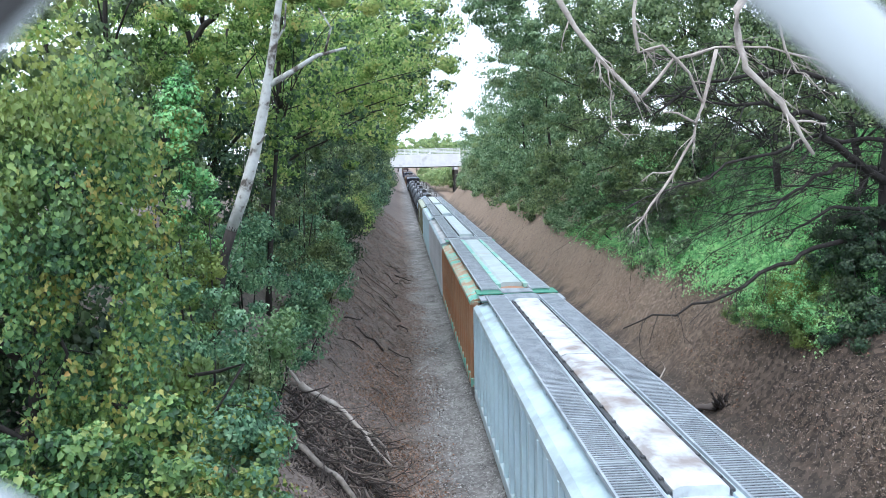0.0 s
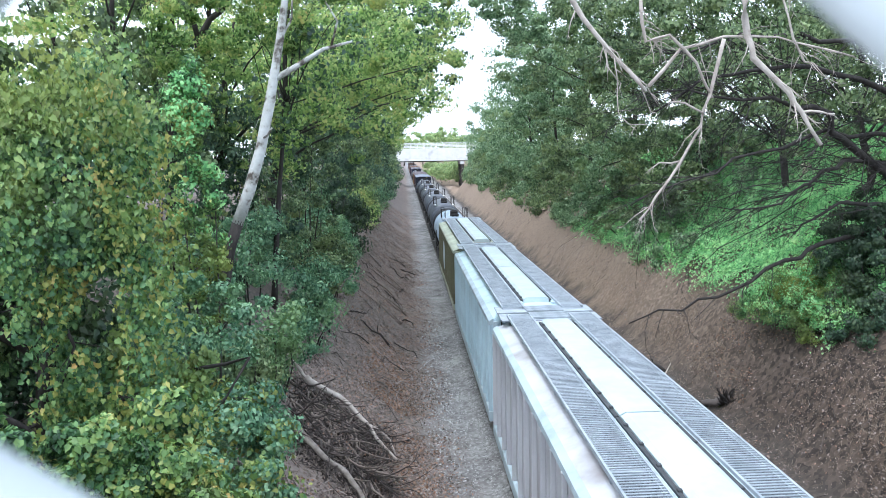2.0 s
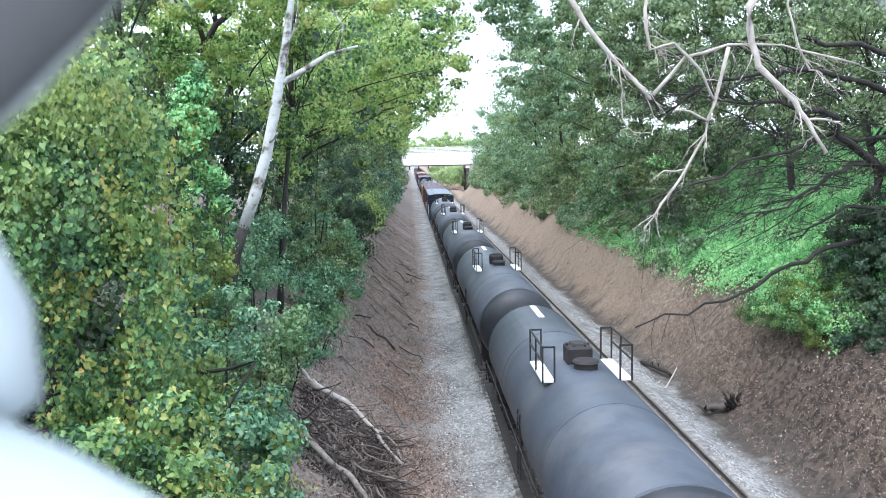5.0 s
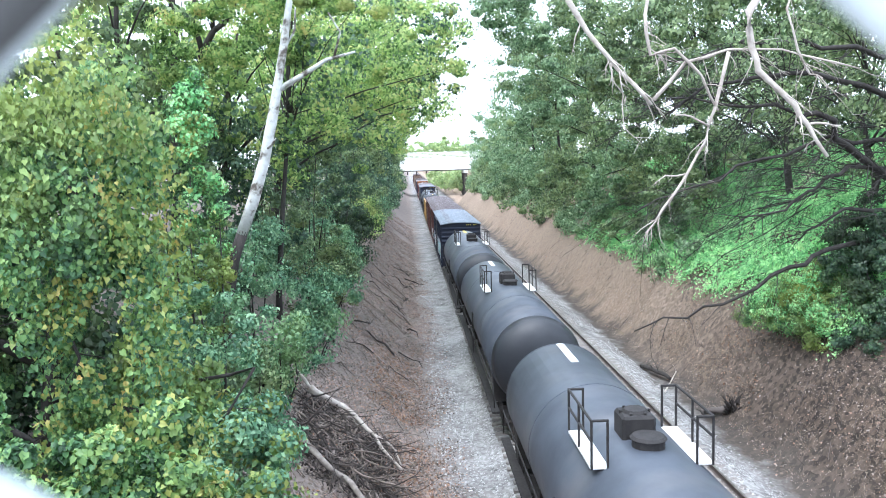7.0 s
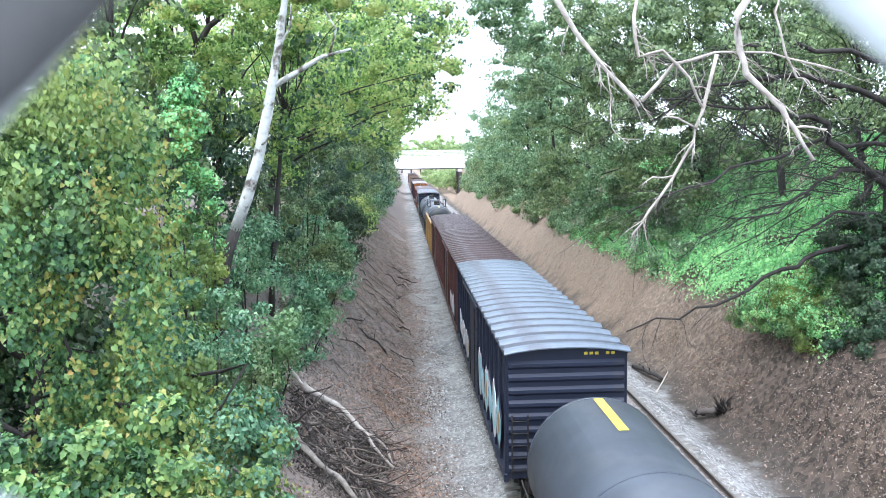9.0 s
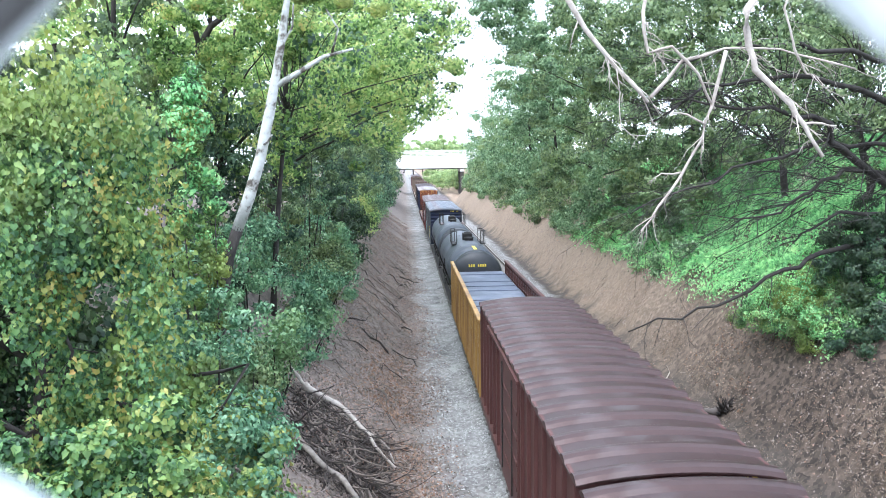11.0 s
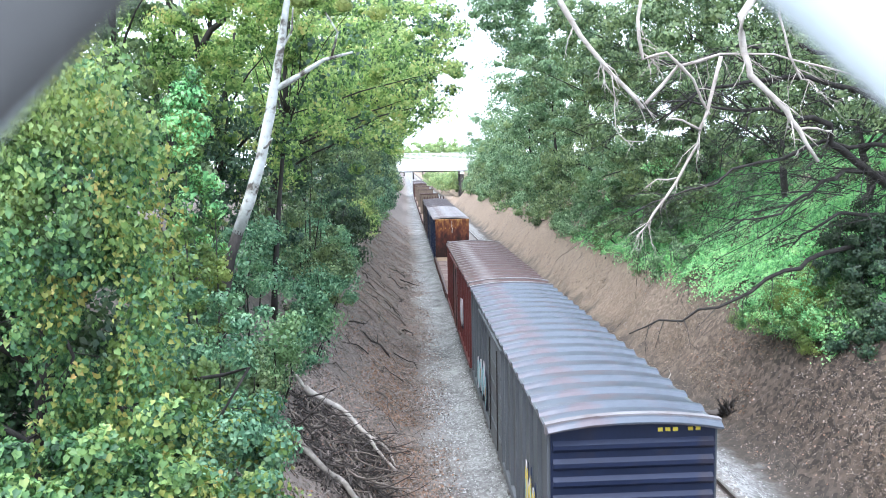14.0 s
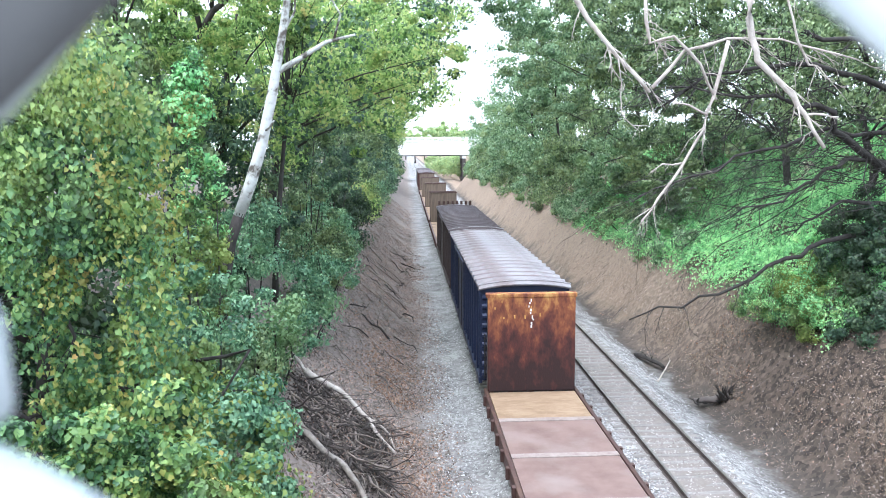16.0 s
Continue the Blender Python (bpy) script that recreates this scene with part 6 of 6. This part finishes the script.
def bare_tree():
    """The dark tree on the right bank with long bare limbs sweeping over the track."""
    rn = random.Random(12)
    tr = empty("bare_limbed_tree", "dark tree with long bare limbs sweeping over the bank", "tree")
    bm = bmesh.new()
    tube(bm, [(16.7, 26, 3.4), (16.6, 26, 5.5), (16.3, 25.6, 8.5), (16.6, 25.4, 12), (16.3, 25.2, 17)], [0.26, 0.22, 0.2, 0.16, 0.08], 10)
    part("trunk", bm, M_BARK, tr)
    limbs = [([(16.4, 25.6, 8.0), (14.2, 25.0, 9.3), (13.0, 24.6, 10.4), (11.5, 24.2, 10.6), (8.6, 23.8, 10.9)], 0.15, 26),
             ([(16.5, 25.7, 8.3), (14.4, 25.2, 8.7), (13.0, 24.8, 8.0), (11.9, 24.5, 7.4), (10.2, 24.2, 6.9)], 0.09, 16),
             ([(16.6, 25.8, 7.0), (14.5, 25.4, 7.3), (13.3, 25.1, 6.8), (12.2, 24.8, 6.3)], 0.08, 12),
             ([(16.6, 26, 6.4), (13.9, 25.6, 5.9), (12.6, 25.3, 5.4), (10.6, 25.0, 4.5), (8.9, 24.9, 3.9), (7.2, 24.9, 3.5)], 0.1, 8),
             ([(16.4, 25.4, 10.5), (13.6, 24.6, 11.4), (11.4, 24.2, 11.6), (9.2, 24.0, 11.2), (7.6, 24, 10.2)], 0.11, 30),
             ([(16.4, 25.4, 12.0), (13.0, 24.5, 12.4), (10.4, 24.1, 12.6), (8.0, 24, 12.0)], 0.1, 30),
             ([(16.5, 25.5, 9.4), (13.6, 25.0, 9.6), (11.2, 24.6, 9.0), (8.8, 24.3, 8.2), (7.0, 24.2, 7.4)], 0.08, 26),
             ([(16.4, 25.3, 13.5), (13.4, 24.5, 14.2), (11, 24, 14.6)], 0.09, 20)]
    for p, r, k in limbs:
        bm = bmesh.new()
        p = crook(rn, p, 0.16)
        tube(bm, p, [r * (1 - 0.8 * i / (len(p) - 1)) for i in range(len(p))], 7)
        twigs(bm, rn, p, r * 0.15, 2, int(k * 1.5), 0.25, 0.9, 0.4 if k == 8 else 1.0)
        part("limb", bm, M_BARK, tr)
    for k in range(30):
        # a tangle of thin drooping bare branches
        a = Vector((rn.uniform(12.5, 16.6), rn.uniform(24.8, 26.2), rn.uniform(7.0, 12.0)))
        e = Vector((max(5.8, a.x - rn.uniform(2.5, 7.0)), a.y - rn.uniform(0, 1.0), a.z - rn.uniform(-0.6, 2.8)))
        m = a.lerp(e, 0.5) + Vector((0, 0, rn.uniform(0.1, 0.9)))
        p = crook(rn, [a, m, e], 0.13)
        r = rn.uniform(0.012, 0.032)
        bm = bmesh.new()
        tube(bm, p, [r * (1 - 0.75 * i / (len(p) - 1)) for i in range(len(p))], 5)
        twigs(bm, rn, p, r * 0.35, 1, 12, 0.3)
        part("branch", bm, M_BARK, tr)
    rng = np.random.default_rng(12)
    C = np.concatenate([clumps(rng, e, 26) for e in ((13, 24.6, 12.8, 3.4, 1.6, 2.4), (10.6, 24.6, 11.4, 3.0, 1.4, 1.6), (15.5, 25, 12, 2.5, 2, 3))])
    P, N, S = foliage(rng, C, 5000, 0.45, 0.1)
    link("crown", leaf_mesh("crown", P, N, S, rng), L_DARK, tr)
    return tr


bare_tree()


def dead_tree():
    """A bleached dead snag: a leaning stem outside the view and bare limbs that hang before the lens and sway in the wind."""
    rn = random.Random(5)
    tr = empty("dead_branches", "bleached leafless branches of a dead tree", "tree")
    limbs = [([(7.2, 11.2, 13.6), (4.6, 10.6, 12.9), (1.9, 10.0, 11.3), (2.15, 10, 10.92), (2.44, 10, 10.51), (2.64, 10, 10.25), (3.06, 9.9, 9.78)], 0.045, 3),
             ([(4.6, 10.6, 12.9), (3.2, 10.2, 11.6), (3.0, 10, 10.92), (3.07, 10, 10.38), (3.36, 9.95, 10.47), (3.74, 10, 10.12), (3.99, 10.1, 9.7)], 0.027, 10),
             ([(3.1, 9.95, 9.83), (3.52, 10, 10.3), (4.1, 10.05, 10.45), (4.79, 10.05, 10.44), (5.2, 10, 10.33), (5.72, 9.9, 10.17)], 0.019, 9),
             ([(7.2, 11.2, 13.6), (5.4, 10.4, 12.3), (4.31, 10, 10.92), (4.39, 10, 10.44), (4.47, 10, 10.19), (4.93, 9.95, 9.75), (5.06, 9.9, 9.48), (5.31, 9.85, 9.07)], 0.047, 3),
             ([(4.1, 10.05, 10.44), (3.94, 10.1, 9.74), (3.81, 10.05, 9.31), (3.53, 10, 8.85), (3.21, 9.95, 8.45), (2.99, 9.9, 8.16)], 0.021, 8),
             ([(5.4, 10.4, 12.3), (4.8, 10, 10.92), (4.97, 10, 10.42), (5.13, 10, 10.14), (5.3, 10, 10.07)], 0.017, 6),
             ([(2.66, 9.98, 10.22), (2.72, 10, 9.9), (2.74, 10, 9.55), (2.86, 10, 9.4), (3.11, 10, 9.37)], 0.0075, 3),
             ([(5.06, 9.9, 9.5), (5.3, 9.9, 9.5), (5.5, 9.9, 9.46)], 0.014, 1),
             ([(3.55, 10, 8.9), (3.3, 10, 8.87), (3.15, 10, 8.8)], 0.012, 2),
             ([(3.84, 10.05, 9.5), (3.6, 10, 9.62), (3.4, 10, 9.65)], 0.014, 2)]
    for p, r, k in limbs:
        bm = bmesh.new()
        q = [Vector(v) for v in p]
        fine = []
        for a, b in zip(q, q[1:]):
            for u in (0, 0.5):
                fine.append(a.lerp(b, u) + Vector((rn.uniform(-1, 1), rn.uniform(-1, 1), rn.uniform(-1, 1))) * 0.02)
        fine.append(q[-1])
        m = len(fine) - 1
        tube(bm, fine, [1.15 * r * (1 - 0.5 * i / m) * rn.uniform(0.8, 1.2) for i in range(m + 1)], 8)
        if k:
            twigs(bm, rn, fine[-min(len(fine), 9):], r * 0.2 + 0.002, 1, k + 6, 0.2)
        part("limb", bm, M_DEAD, tr)
    bm = bmesh.new()
    tube(bm, [(10.5, 11.5, -0.5), (9.6, 11.4, 6.0), (8.0, 11.3, 11.5), (7.0, 11.2, 14.2)], [0.2, 0.17, 0.12, 0.06], 10)
    part("stem", bm, M_DEAD, tr)
    return tr


DEAD = dead_tree()


# ---------- litter, brush and debris ----------
M_TRUNKGREY = material("grey_fallen_limb_bark", [(0.25, (0.1, 0.085, 0.07)), (0.5, (0.24, 0.21, 0.18)), (0.75, (0.42, 0.38, 0.34))], scale=5, rough=0.9, bump=0.5, fine=35)

def brush_pile():
    """Two long bleached limbs over a tangle of dark curved branches."""
    rn = random.Random(21)
    tr = empty("brush_pile", "tangled heap of dark branches under two bleached limbs", "branches")
    logs = [([(-4.2, 23.6, 3.5), (-3.75, 23.6, 3.2), (-3.26, 23.05, 2.8), (-3.0, 22.8, 2.6)], 0.085, M_DEAD),
            ([(-3.05, 22.7, 2.68), (-2.72, 22.64, 2.42), (-2.11, 23.0, 1.95), (-1.68, 22.8, 1.57), (-1.25, 22.48, 1.23)], 0.105, M_DEAD),
            ([(-1.25, 22.5, 1.23), (-0.98, 21.9, 1.0), (-0.78, 21.8, 0.8), (-0.4, 21.6, 0.45)], 0.06, M_DEAD),
            ([(-1.3, 22.5, 1.25), (-0.9, 22.6, 0.95), (-0.6, 22.5, 0.7), (-0.45, 22.0, 0.45)], 0.045, M_DEAD),
            ([(-3.1, 19.5, 2.5), (-2.85, 19.3, 2.32), (-2.53, 18.96, 2.06), (-2.17, 18.74, 1.77), (-1.77, 18.8, 1.45), (-1.47, 18.48, 1.21), (-1.17, 18.04, 0.96), (-0.95, 17.5, 0.7)], 0.1, M_TRUNKGREY),
            ([(-3.47, 20.2, 3.2), (-3.46, 20.2, 2.7), (-3.48, 20.25, 2.2)], 0.11, M_TRUNKGREY)]
    for p, r, m_ in logs:
        bm = bmesh.new()
        q = crook(rn, p, 0.03, 2)
        tube(bm, q, [r * (1 - 0.45 * i / (len(q) - 1)) * rn.uniform(0.9, 1.12) for i in range(len(q))], 9)
        part("log", bm, m_, tr, "bleached fallen limb")
    for k in range(320):
        bm = bmesh.new()
        u = rn.random()
        x, y = rn.uniform(-3.2, -0.7), rn.uniform(18.8, 23.2)
        z = float(ground_z(np.array([x]), 0)[0]) + rn.uniform(0.05, 0.6)
        a = rn.gauss(-1.0, 0.7) if k % 5 < 3 else rn.uniform(0, 6.28)
        ln = rn.uniform(0.5, 1.9)
        d = Vector((math.cos(a), math.sin(a), -0.75 + rn.uniform(-0.3, 0.6)))
        bend = Vector((rn.uniform(-.45, .45), rn.uniform(-.45, .45), rn.uniform(-.3, .4)))
        p = [Vector((x, y, z))]
        for s in range(5):
            d = (d + bend + Vector((rn.uniform(-.2, .2), rn.uniform(-.2, .2), rn.uniform(-.2, .15)))).normalized()
            q = p[-1] + d * ln / 5
            q.z = max(q.z, float(ground_z(np.array([q.x]), 0)[0]))
            p.append(q)
        r = rn.uniform(0.01, 0.032)
        tube(bm, p, [r, r, r * .85, r * .7, r * .5, r * .25], 5)
        twigs(bm, rn, p, r * 0.4, 0, 5)
        part("branch", bm, M_TWIG if k % 3 == 0 else M_BRUSH, tr)
    rng = np.random.default_rng(22)
    n = 2600
    x, y = rng.uniform(-3.3, -0.5, n), rng.uniform(18.2, 23.4, n)
    P = np.stack([x, y, ground_at(x, y) + rng.random(n) * 0.35], 1)
    link("dead_leaves", leaf_mesh("dead_leaves", P, rng.normal(size=(n, 3)) + np.array([0, 0, 0.4]), 0.07 * (0.5 + rng.random(n)), rng), M_BRUSH, tr, "dark matted dead leaves under the branches")


brush_pile()


def fallen_limbs():
    """Older limbs strewn over the bank farther along."""
    rn = random.Random(54)
    tr = empty("brush_pile", "scattered dark fallen limbs on the leaf-strewn bank", "branches")
    for k in range(36):
        bm = bmesh.new()
        x, y = rn.uniform(-2.8, 0.0), rn.uniform(27, 68)
        a, ln = rn.uniform(0, 6.28), rn.uniform(0.6, 2.0)
        p = []
        for i in range(5):
            px, py = x + math.cos(a) * ln * i / 4, y + math.sin(a) * ln * i / 4
            a += rn.uniform(-0.3, 0.3)
            p.append((px, py, float(ground_at(px, py)[0]) + 0.06 + (0.25 * rn.random() if i in (1, 2, 3) else 0)))
        r = rn.uniform(0.02, 0.055)
        tube(bm, p, [r, r * .95, r * .8, r * .6, r * .3], 6)
        twigs(bm, rn, p, r * 0.4, 0, 4)
        part("branch", bm, (M_BRUSH, M_TWIG, M_BRUSH, M_TRUNKGREY)[k % 4], tr)


fallen_limbs()


def ground_sticks(name, label, n, x0, x1, y0, y1, seed, rmax=0.02, lmax=1.2, mat_=M_TWIG):
    """Small twigs lying about, one joined mesh."""
    rng = np.random.default_rng(seed)
    y = y0 + (y1 - y0) * rng.random(n) ** 1.5
    x = rng.uniform(x0, x1, n)
    z = ground_at(x, y) + 0.03
    a = rng.uniform(0, 6.28, n)
    ln = rng.uniform(0.2, lmax, n)
    w = rng.uniform(0.2, 1, n) * rmax
    dx, dy = np.cos(a) * ln / 2, np.sin(a) * ln / 2
    x2, y2, x1_, y1_ = x + dx, y + dy, x - dx, y - dy
    z2, z1 = ground_at(x2, y2) + rng.uniform(0.02, 0.3, n), ground_at(x1_, y1_) + rng.uniform(0.02, 0.12, n)
    px, py = -np.sin(a) * w, np.cos(a) * w
    V = np.stack([np.stack([x1_ + px, y1_ + py, z1], 1), np.stack([x1_ - px, y1_ - py, z1], 1), np.stack([x1_, y1_, z1 + 1.6 * w], 1),
                  np.stack([x2 + px * .5, y2 + py * .5, z2], 1), np.stack([x2 - px * .5, y2 - py * .5, z2], 1), np.stack([x2, y2, z2 + w], 1)], 1)
    f = np.array([[0, 1, 4, 3], [1, 2, 5, 4], [2, 0, 3, 5]])
    F = (f[None] + 6 * np.arange(n)[:, None, None]).reshape(-1, 4)
    tagged(link(name, mesh_np(name, V.reshape(-1, 3), F), mat_), label, "twigs", kind="stuff")


ground_sticks("bank_twigs", "grey twigs strewn over the brown bank", 3000, -3.8, 0.4, 14, 90, 31, 0.018, 0.5)
ground_sticks("slope_twigs", "thin twigs strewn over the slope", 900, 11.2, 15, 18, 100, 32, 0.012, 0.6, M_BRUSH)


def litter(name, label, n, zones, size, mat_, seed, up):
    """Dry leaves or straw over the banks, one joined mesh."""
    rng = np.random.default_rng(seed)
    Ps = []
    for x0, x1, y0, y1, share in zones:
        m = int(n * share)
        y = y0 + (y1 - y0) * rng.random(m) ** 1.6
        x = rng.uniform(x0, x1, m) + rng.normal(size=m) * 0.28
        Ps.append(np.stack([x, y, ground_at(x, y) + 0.045], 1))
    P = np.concatenate(Ps)
    patch = np.array([noise.noise((p[0] * 0.5, p[1] * 0.4, 7.0)) for p in P])
    P = P[patch > (rng.random(len(P)) - 0.5) * 0.5 + (0.05 if up else -0.22)]
    if up:
        k = len(P)
        ln = size * rng.uniform(0.5, 1.5, k)
        d = rng.normal(size=(k, 3)) * 0.8 + np.array([-0.1, -0.05, 0.3])
        d /= np.linalg.norm(d, axis=1, keepdims=True)
        s = np.cross(d, rng.normal(size=(k, 3)))
        s = s / np.linalg.norm(s, axis=1, keepdims=True) * 0.008
        V = np.stack([P - s, P + s, P + d * ln[:, None]], 1)
        me = mesh_np(name, V.reshape(-1, 3), np.arange(3 * k).reshape(k, 3))
    else:
        N = rng.normal(size=P.shape) * 0.6 + np.array([0, -0.3, 0.7])
        me = leaf_mesh(name, P, N, size * (0.5 + rng.random(len(P))), rng, False, 0.0)
    tagged(link(name, me, mat_), label, "leaf litter" if not up else "dry grass", kind="stuff")


litter("leaf_litter", "rust-brown fallen leaves over the banks", 145000, ((-4.0, 0.4, 14, 120, 0.56), (-0.3, 1.3, 14, 70, 0.12), (11.3, 15, 18, 120, 0.07)), 0.055, M_LITTER, 41, False)
M_RUSTLEAF = material("rust_red_leaves", [(0.1, (0.1, 0.055, 0.036)), (0.5, (0.25, 0.145, 0.09)), (0.9, (0.45, 0.33, 0.24))], scale=1, rough=0.9, bump=0.0, kind="island")
litter("rust_leaves", "drift of rust-red fallen leaves at the foot of the bank", 4600, ((-0.9, 0.5, 17.5, 25, 0.45), (-1.6, 0.1, 27, 36, 0.35), (12.2, 14.2, 27, 34, 0.2)), 0.07, M_RUSTLEAF, 43, False)
litter("dry_grass", "straw-coloured dead grass and stalks on the banks", 110000, ((-3.6, -0.1, 14, 80, 0.03), (11.6, 14.6, 18, 60, 0.2), (11.8, 13.2, 26, 44, 0.08)), 0.13, M_STRAW, 42, True)


def stump():
    """An uprooted rotten stump: knotty butt with a fan of broken roots."""
    rn = random.Random(8)
    tr = empty("rotten_stump", "dark rotten uprooted stump beside the ballast", "stump")
    z = float(ground_z(np.array([11.5]), 0)[0])
    bm = bmesh.new()
    p = crook(rn, [(10.75, 28.3, z + 0.12), (11.3, 28.1, z + 0.2), (11.85, 27.9, z + 0.34)], 0.06, 4)
    tube(bm, p, [rn.uniform(0.09, 0.17) * (0.7 + 0.06 * i) for i in range(len(p))], 11)
    part("trunk", bm, M_BRUSH, tr, "splintered brown butt")
    for k in range(26):
        bm = bmesh.new()
        a = rn.uniform(0, 6.28)
        o = Vector((rn.uniform(11.55, 12.0), 27.9 + rn.uniform(-0.15, 0.15), z + rn.uniform(0.1, 0.45)))
        d = Vector((0.55 * math.cos(a), 0.4 * math.sin(a) - 0.1, rn.uniform(0.1, 0.8)))
        q = crook(rn, [o, o + d * 0.35, o + d * rn.uniform(0.5, 0.85)], 0.05, 2)
        r = rn.uniform(0.03, 0.075)
        tube(bm, q, [r * (1 - 0.8 * i / (len(q) - 1)) for i in range(len(q))], 6)
        part("root", bm, M_BRUSH if k % 3 else M_BARK, tr)
    for k in range(8):
        bm = bmesh.new()
        o = Vector((rn.uniform(10.7, 11.4), 28.2 + rn.uniform(-0.3, 0.3), z + 0.05))
        q = crook(rn, [o, o + Vector((rn.uniform(-.5, .3), rn.uniform(-.3, .3), rn.uniform(0.05, .3)))], 0.05, 3)
        tube(bm, q, [0.05, 0.045, 0.035, 0.015], 6)
        part("splinter", bm, M_BARK, tr)


stump()


def fallen_log(p, r, label, mat_):
    tr = empty("fallen_log", label, "log")
    bm = bmesh.new()
    tube(bm, p, [r * (1 - 0.3 * i / (len(p) - 1)) for i in range(len(p))], 9)
    part("stem", bm, mat_, tr)
    rn = random.Random(int(p[0][1] * 10))
    for k in range(4):
        bm = bmesh.new()
        a = Vector(p[k % len(p)])
        b = a + Vector((rn.uniform(-.5, .5), rn.uniform(-.5, .5), rn.uniform(0.1, .35)))
        tube(bm, [a, a.lerp(b, .5) + Vector((0, 0, .05)), b], [r * .3, r * .2, r * .08], 5)
        part("branch", bm, mat_, tr)


fallen_log(crook(random.Random(2), [(10.6, 35.4, -0.5), (10.9, 34.0, -0.42), (11.1, 32.9, -0.45)], 0.07), 0.11, "dark broken log at the ballast edge", M_BARK)
fallen_log([(10.1, 30.6, -0.35), (10.6, 31.4, -0.2), (11.2, 32.4, 0.0)], 0.035, "pale thin broken branch on the ballast", M_DEAD)
for i, (x, y, s) in enumerate([(-1.6, 45, 1.0), (-1.2, 48, 0.8), (-1.9, 51, 1.2), (-0.9, 53, 0.8), (-1.4, 42, 0.9)]):
    z = float(ground_z(np.array([x]), 0)[0]) + 0.1
    fallen_log([(x - 1.2, y + s, z + 0.9), (x, y, z + 0.12), (x + 1.1 * s, y - 0.8 * s, max(-0.2, z - 0.8))], 0.06, "grey fallen limb lying down the bank", M_TWIG)


# the dead branches sway in the wind: seconds, metres across and up
SWAY = [(0, -0.005, 0), (0.5, -0.038, 0.008), (1, -0.033, -0.003), (1.5, 0.008, 0.110), (2, -0.010, 0.059), (2.5, 0.093, 0.133), (3, -0.182, -0.002), (3.5, -0.092, 0.047), (4, -0.049, 0.032),
        (6.5, 0.010, -0.007), (7, 0.022, -0.010), (7.5, -0.066, 0.003), (8, -0.034, -0.037), (8.5, 0.043, 0.013), (9, -0.070, -0.015), (11.5, 0.030, 0.062), (12, 0.022, 0.087), (12.5, -0.044, 0.004),
        (13, 0.031, 0.010), (13.5, -0.038, -0.022), (14, -0.037, -0.017), (14.5, 0.028, 0.014), (15, -0.057, -0.036), (15.5, -0.032, 0.001), (16, 0, 0)]


def motions():
    walk(DEAD, [(t, pose(x, 0, z)) for t, x, z in SWAY])
    for car, y0 in TRAIN:
        walk(car, [(t, pose(TX, y0 - SPEED * t, 0)) for t in (0.0, 4.0, 8.0, 12.0, 16.0)])


motions()
